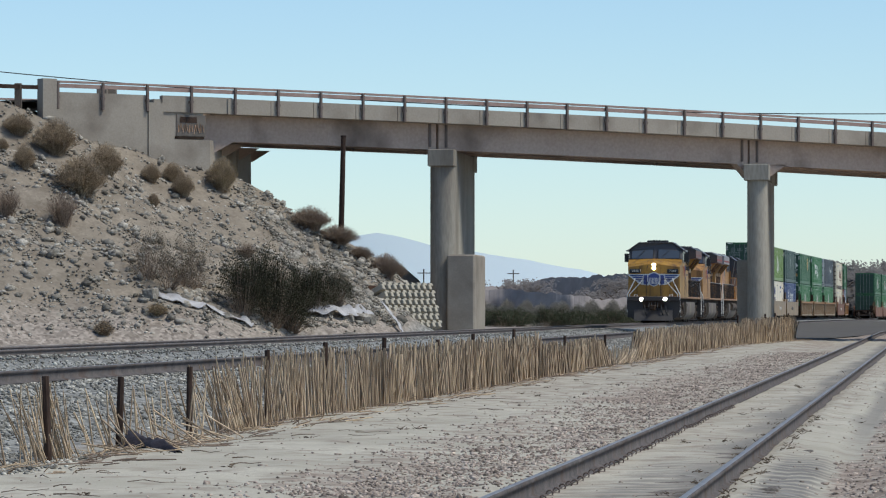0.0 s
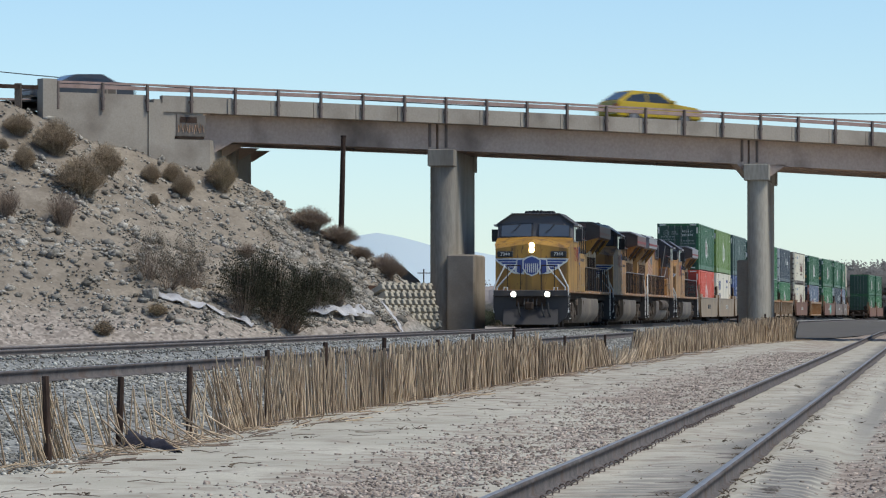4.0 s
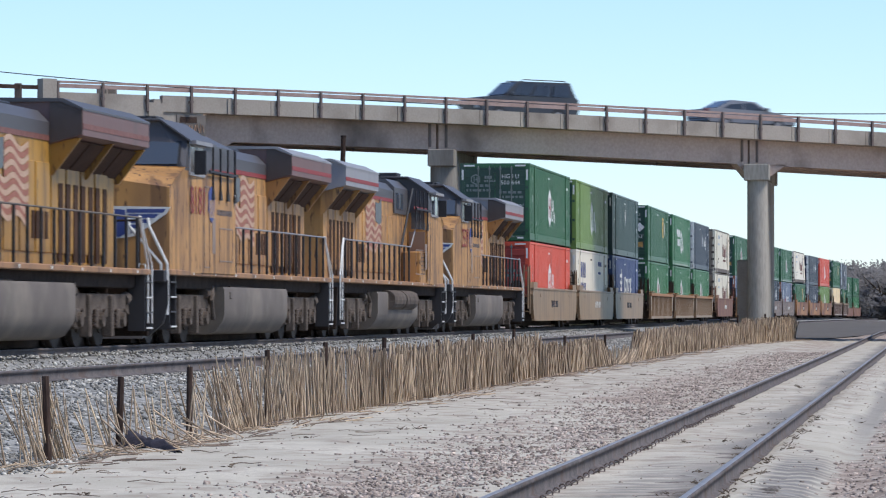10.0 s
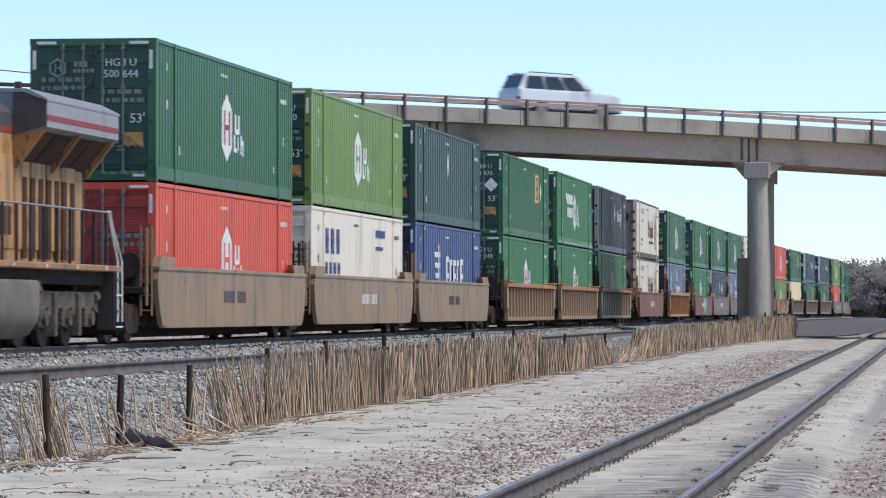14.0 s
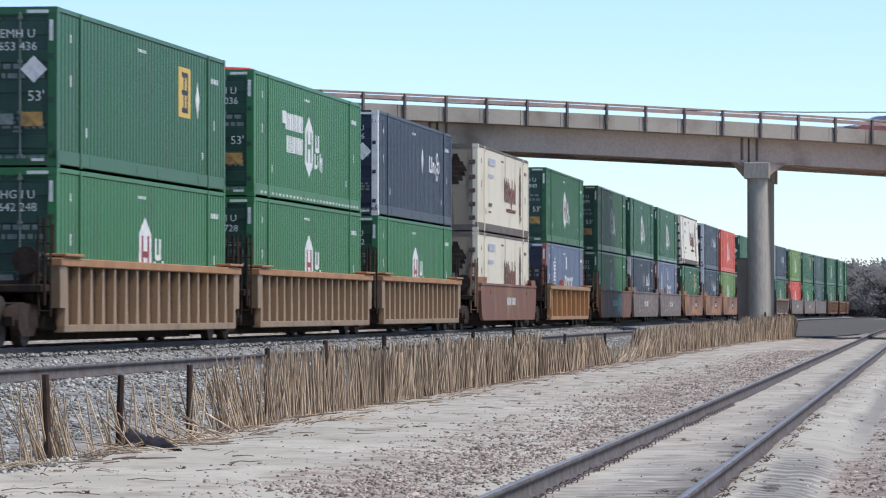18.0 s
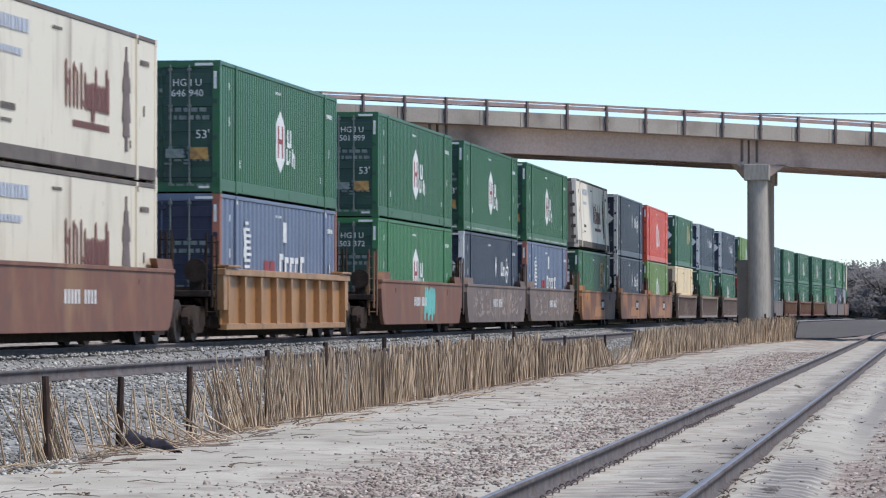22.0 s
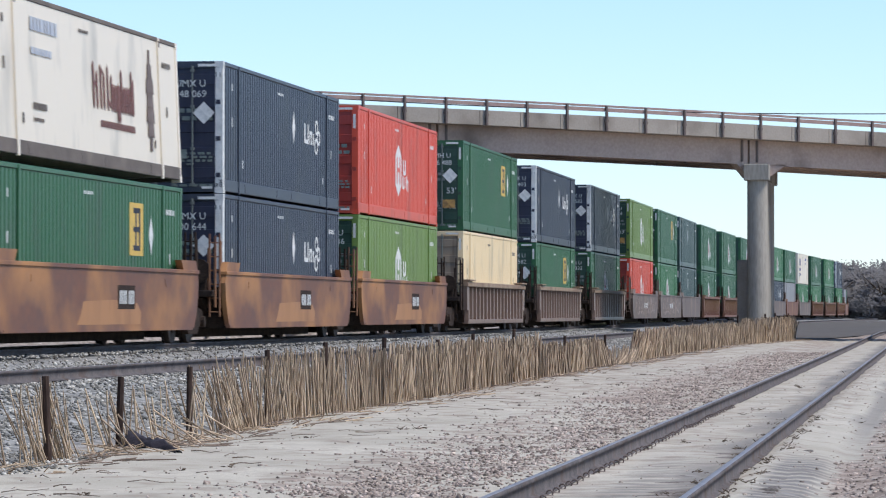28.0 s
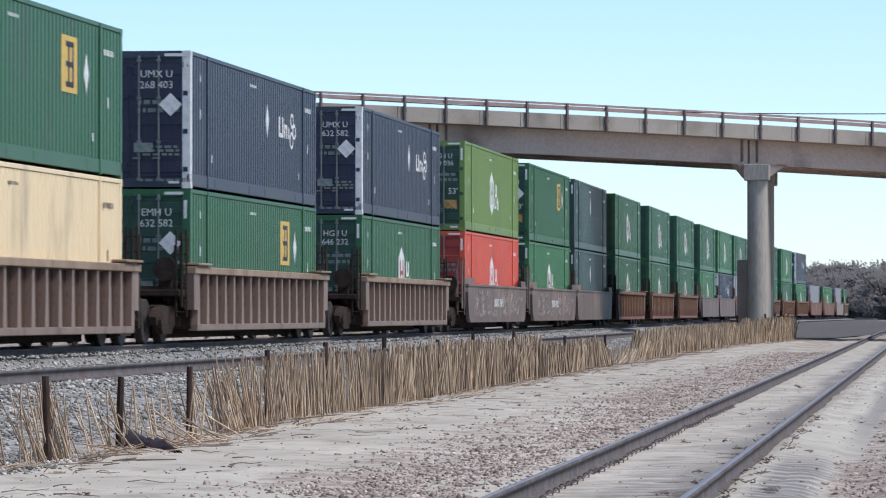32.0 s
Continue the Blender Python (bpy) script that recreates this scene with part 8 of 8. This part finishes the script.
# worn dark road that crosses beyond the fence's end
M["wornroad"] = surf("worn_dark_road", lin(86, 82, 77), lin(104, 99, 93), 0.6, 0.95, bump=0.1, grain=8, spread=0.8)


def cross_road():
    verts, faces = [], []
    rows = list(np.arange(192, 470, 3.0))
    def across(y, k):
        a, b = track(y * 1.009, 3.6)[0], 40 + (y - 192) * 0.1
        return a + (b - a) * k / 12
    for y in rows:
        for k in range(13):
            edge = 234 if across(234, k) > siding_x(234) - 0.6 else 192      # sand lies on it along the siding
            v = max(y, edge)
            x = across(v, k)
            verts.append((x, v, ground(x, v) + 0.035))
    for i in range(len(rows) - 1):
        for k in range(12):
            c = i * 13 + k
            faces.append((c, c + 1, c + 14, c + 13))
    tagged(new("road", mesh_np("road", verts, faces, M["wornroad"], True)), "worn dark grey service road beyond the fence", "road", kind="structure")


cross_road()

# ---- traffic on the overpass ----
PROFILE = {   # side outline of body and glasshouse, width, wheel radius, axle positions
    "sedan": ([(2.3, 0.35), (2.35, 0.62), (2.2, 0.78), (1.1, 0.95), (-1.6, 1.0), (-2.3, 0.95), (-2.35, 0.5), (-2.2, 0.32)], [(1.15, 0.93), (0.3, 1.36), (-0.9, 1.40), (-1.75, 0.98)], 1.78, 0.32, (1.4, -1.35)),
    "suv": ([(2.5, 0.45), (2.57, 0.98), (2.42, 1.16), (1.2, 1.27), (-2.5, 1.29), (-2.55, 0.66), (-2.4, 0.45)], [(1.25, 1.25), (0.5, 1.93), (-2.15, 1.97), (-2.48, 1.27)], 2.0, 0.4, (1.55, -1.45)),
    "van": ([(2.45, 0.36), (2.5, 0.75), (2.3, 0.92), (1.3, 1.05), (-2.45, 1.05), (-2.5, 0.5), (-2.35, 0.36)], [(1.5, 1.03), (0.4, 1.68), (-2.1, 1.74), (-2.42, 1.03)], 1.95, 0.34, (1.6, -1.4)),
    "crossover": ([(2.15, 0.36), (2.22, 0.7), (2.05, 0.9), (1.0, 1.02), (-2.1, 1.08), (-2.2, 0.55), (-2.1, 0.36)], [(1.05, 1.0), (0.2, 1.52), (-1.3, 1.56), (-2.05, 1.06)], 1.78, 0.34, (1.3, -1.3)),
    "pickup": ([(2.7, 0.42), (2.75, 0.95), (2.6, 1.08), (1.3, 1.15), (-2.7, 1.12), (-2.75, 0.6), (-2.6, 0.42)], [(1.35, 1.13), (0.75, 1.75), (-0.6, 1.78), (-0.75, 1.12)], 1.95, 0.39, (1.75, -1.6)),
}


def vehicle(kind, colour, label, box_on_back=None):
    body, cabin, w, r, axles = PROFILE[kind]
    ob = empty("car" if kind != "pickup" else "pickup_truck", label, "car", "cars on the overpass")
    bm = prism(B(), body, "y", -w / 2, w / 2)
    bmesh.ops.bevel(bm, geom=[e for e in bm.edges if e.calc_length() > 0.2], offset=0.06, segments=2, affect="EDGES")
    part("body", bm, colour, ob)
    bm = prism(B(), [(x * 1.0, z) for x, z in cabin], "y", -w / 2 + 0.14, w / 2 - 0.14)
    for v in bm.verts:
        if v.co.z > 1.2:
            v.co.y *= 0.9
    part("roof", bm, colour, ob)
    x0, x1 = cabin[-1][0] + 0.25, cabin[0][0] - 0.3
    zt = max(z for x, z in cabin) - 0.1
    zb = cabin[0][1] + 0.06
    tx0, tx1 = cabin[2][0] + 0.05, cabin[1][0] - 0.12
    cuts = 3 if kind in ("suv", "van") else 2
    for s in (1, -1):
        for c in range(cuts):
            f0, f1 = c / cuts + 0.02, (c + 1) / cuts - 0.02
            lo0, lo1 = x0 + (x1 - x0) * f0, x0 + (x1 - x0) * f1
            hi0, hi1 = tx0 + (tx1 - tx0) * f0, tx0 + (tx1 - tx0) * f1
            bm = B()
            yb, yt = s * (w / 2 - 0.135), s * ((w / 2 - 0.14) * 0.9 + 0.012)
            vs = [bm.verts.new(p) for p in ((lo0, yb, zb), (lo1, yb, zb), (hi1, yt, zt), (hi0, yt, zt))]
            bm.faces.new(vs)
            r_ = bmesh.ops.solidify(bm, geom=bm.faces[:], thickness=0.02)
            part("side_window", bm, M["glass"], ob)
    for a, b, nm in ((cabin[0], cabin[1], "windscreen"), (cabin[3], cabin[2], "rear_window")):
        sg = 1 if nm == "windscreen" else -1
        bm = B()
        p, q = Vector((a[0], 0, a[1])).lerp(Vector((b[0], 0, b[1])), 0.12), Vector((a[0], 0, a[1])).lerp(Vector((b[0], 0, b[1])), 0.9)
        hw = w / 2 - 0.22
        bm.faces.new([bm.verts.new((v.x + sg * 0.015, yy, v.z + 0.01)) for v, yy in ((p, -hw), (p, hw), (q, hw * 0.92), (q, -hw * 0.92))])
        part(nm, bm, M["glass"], ob)
    for x in axles:
        for s in (1, -1):
            wh = part("wheel", cyl(B(), (x, s * (w / 2 - 0.2), r), (x, s * (w / 2 + 0.01), r), r, 18), M["black"], ob)
            part("rim", cyl(B(), (x, s * (w / 2 - 0.02), r), (x, s * (w / 2 + 0.02), r), r * 0.6, 12), M["greypale"], wh)
    if kind == "suv":
        for s in (1, -1):
            part("roof_rail", tube(B(), [(0.3, s * 0.7, 1.94), (0.2, s * 0.7, 2.02), (-1.9, s * 0.7, 2.04), (-2.0, s * 0.7, 1.96)], 0.025, 6), M["black"], ob)
    for s in (1, -1):
        part("door_seam", box(B(), 0.02, 0.035, s * (w / 2 - 0.004), s * (w / 2 + 0.003), 0.45, cabin[0][1] - 0.06), M["black"], ob)
        part("door_mirror", box(B(), cabin[0][0] - 0.42, cabin[0][0] - 0.28, s * (w / 2 - 0.06), s * (w / 2 + 0.12), cabin[0][1] + 0.04, cabin[0][1] + 0.18, 0.02), colour, ob)
    xe = max(x for x, z in body)
    for s in (1, -1):
        part("headlamp", box(B(), xe - 0.25, xe - 0.02, s * (w / 2 - 0.42), s * (w / 2 - 0.08), 0.66, 0.8, 0.02), M["rail_white"], ob)
        part("tail_lamp", box(B(), -xe + 0.02, -xe + 0.14, s * (w / 2 - 0.3), s * (w / 2 - 0.06), 0.75, 0.95, 0.02), M["markred"], ob)
    part("bumper", box(B(), xe - 0.1, xe + 0.06, -w / 2 + 0.1, w / 2 - 0.1, 0.4, 0.58, 0.03), M["greypale"], ob)
    if box_on_back:
        part("cargo_box", box(B(), -2.6, -0.75, -w / 2 + 0.08, w / 2 - 0.08, 1.0, 1.82, 0.05), box_on_back, ob, "red box body with pale lettering bars")
        bm = B()
        for i in range(7):
            box(bm, -2.4 + i * 0.22, -2.26 + i * 0.22, w / 2 - 0.08, w / 2 - 0.07, 1.42, 1.56)
        part("sign_bars", bm, M["marking"], ob)
    return ob


CARP = {n: paint("car_" + n, c, 0.1, 0.3) for n, c in (("yellow", (194, 162, 20)), ("silver", (170, 172, 176)), ("dark", (52, 52, 58)), ("beige", (176, 158, 146)), ("grey", (120, 120, 124)),
                                                       ("white", (228, 228, 226)), ("brown", (96, 70, 64)), ("red", (196, 62, 48)), ("maroon", (130, 72, 66)))}
# kind, paint, label, direction along the overpass, metre along it at a time, that time, speed
TRAFFIC = [
    ("sedan", "beige", "beige sedan driving over the bridge", -1, 2.95, 2.0, 20.0), ("sedan", "dark", "dark grey sedan driving over the bridge", -1, 4.0, 3.0, 18.2),
    ("crossover", "yellow", "yellow hatchback crossing the bridge", 1, -15.7, 3.0, 27.8), ("sedan", "silver", "silver sedan crossing the bridge", 1, 7.72, 7.0, 27.3),
    ("sedan", "grey", "grey sedan crossing the bridge", 1, 3.97, 9.5, 25.5), ("suv", "dark", "dark sport utility vehicle with a roof rack on the bridge", -1, 7.45, 10.0, 22.5),
    ("van", "grey", "grey minivan crossing the bridge", 1, -0.4, 11.0, 26.3), ("suv", "white", "white sport utility vehicle crossing the bridge", 1, 7.04, 14.0, 24.0),
    ("pickup", "white", "white service truck with a red box body", -1, 7.92, 17.2, 21.5), ("sedan", "maroon", "red-brown sedan driving over the bridge", -1, 4.2, 19.0, 22.8),
    ("sedan", "white", "white sedan driving over the bridge", -1, 11.2, 19.0, 22.8),
    ("suv", "white", "white wagon with dark windows crossing the bridge", 1, 9.48, 20.4, 25.4), ("crossover", "brown", "dark brown hatchback crossing the bridge", 1, 3.75, 25.4, 26.0)]


CARS = []
for i, (kind, colour, label, way, u0, t0, v) in enumerate(TRAFFIC):
    d = 3.0 if way > 0 else 6.4
    ob = vehicle(kind, CARP[colour], label, CARP["red"] if kind == "pickup" else None)
    CARS.append((ob, way, d, u0, t0, v, 84.0 - 6.5 * (i % 6)))


def key_cars():
    yaw = math.atan2(BRDIR.y, BRDIR.x)
    for ob, way, d, u0, t0, v, reach in CARS:
        def at(t):
            u = u0 + way * v * (t - t0)
            lim = reach
            u = max(-lim, min(lim, u))
            slope = -math.atan(0.0178 + 0.0006 * max(u, -60))
            return Matrix.Translation(on_bridge(u, d, road_top(u) + 0.005)) @ Matrix.Rotation(yaw + (0 if way > 0 else math.pi), 4, "Z") @ Matrix.Rotation(-slope * way, 4, "Y")
        a, b = t0 - (reach + way * u0) / v, t0 + (reach - way * u0) / v
        ts = sorted({0.0, 32.0} | {round(q, 3) for q in [a] + [a + (b - a) * k / 12 for k in range(1, 12)] + [b] if 0 < q < 32})
        walk(ob, [(t, at(t)) for t in ts])


# ---- the tail of another train on the far bend ----
def far_train():
    made = []
    for i, (a, b) in enumerate((("G", "G"), ("G", "g"))):
        off = 19.5 * i
        car = well_car("plate", M["wellbrown"], "dark well car at the end of another train", 9.4, 9.4, 0)
        made.append((car, off, 0.0))
        for k, kind in ((0, b), (1, a)):
            made.append((container(kind, "containers on another train", None), off, FLOOR + k * CH + 0.012 * k))
    return made


FAR = far_train()


def key_far():
    turn = radians(-99)
    back = Vector((-math.cos(turn), -math.sin(turn), 0))
    for ob, off, z in FAR:
        rows = []
        for t, side in ((0, 0.1036), (2, 0.1037), (4, 0.1022), (6, 0.1001), (8, 0.0983), (10, 0.0967), (12, 0.0955), (16, 0.0935), (24, 0.0905), (32, 0.0875)):
            y = 560 + 5.5 * t
            p = Vector((side * y, y, 0.85 + z)) + back * off
            rows.append((float(t), Matrix.Translation(p) @ Matrix.Rotation(turn, 4, "Z")))
        walk(ob, rows)


build_ties()


def motions():
    key_train()
    key_cars()
    key_far()


motions()
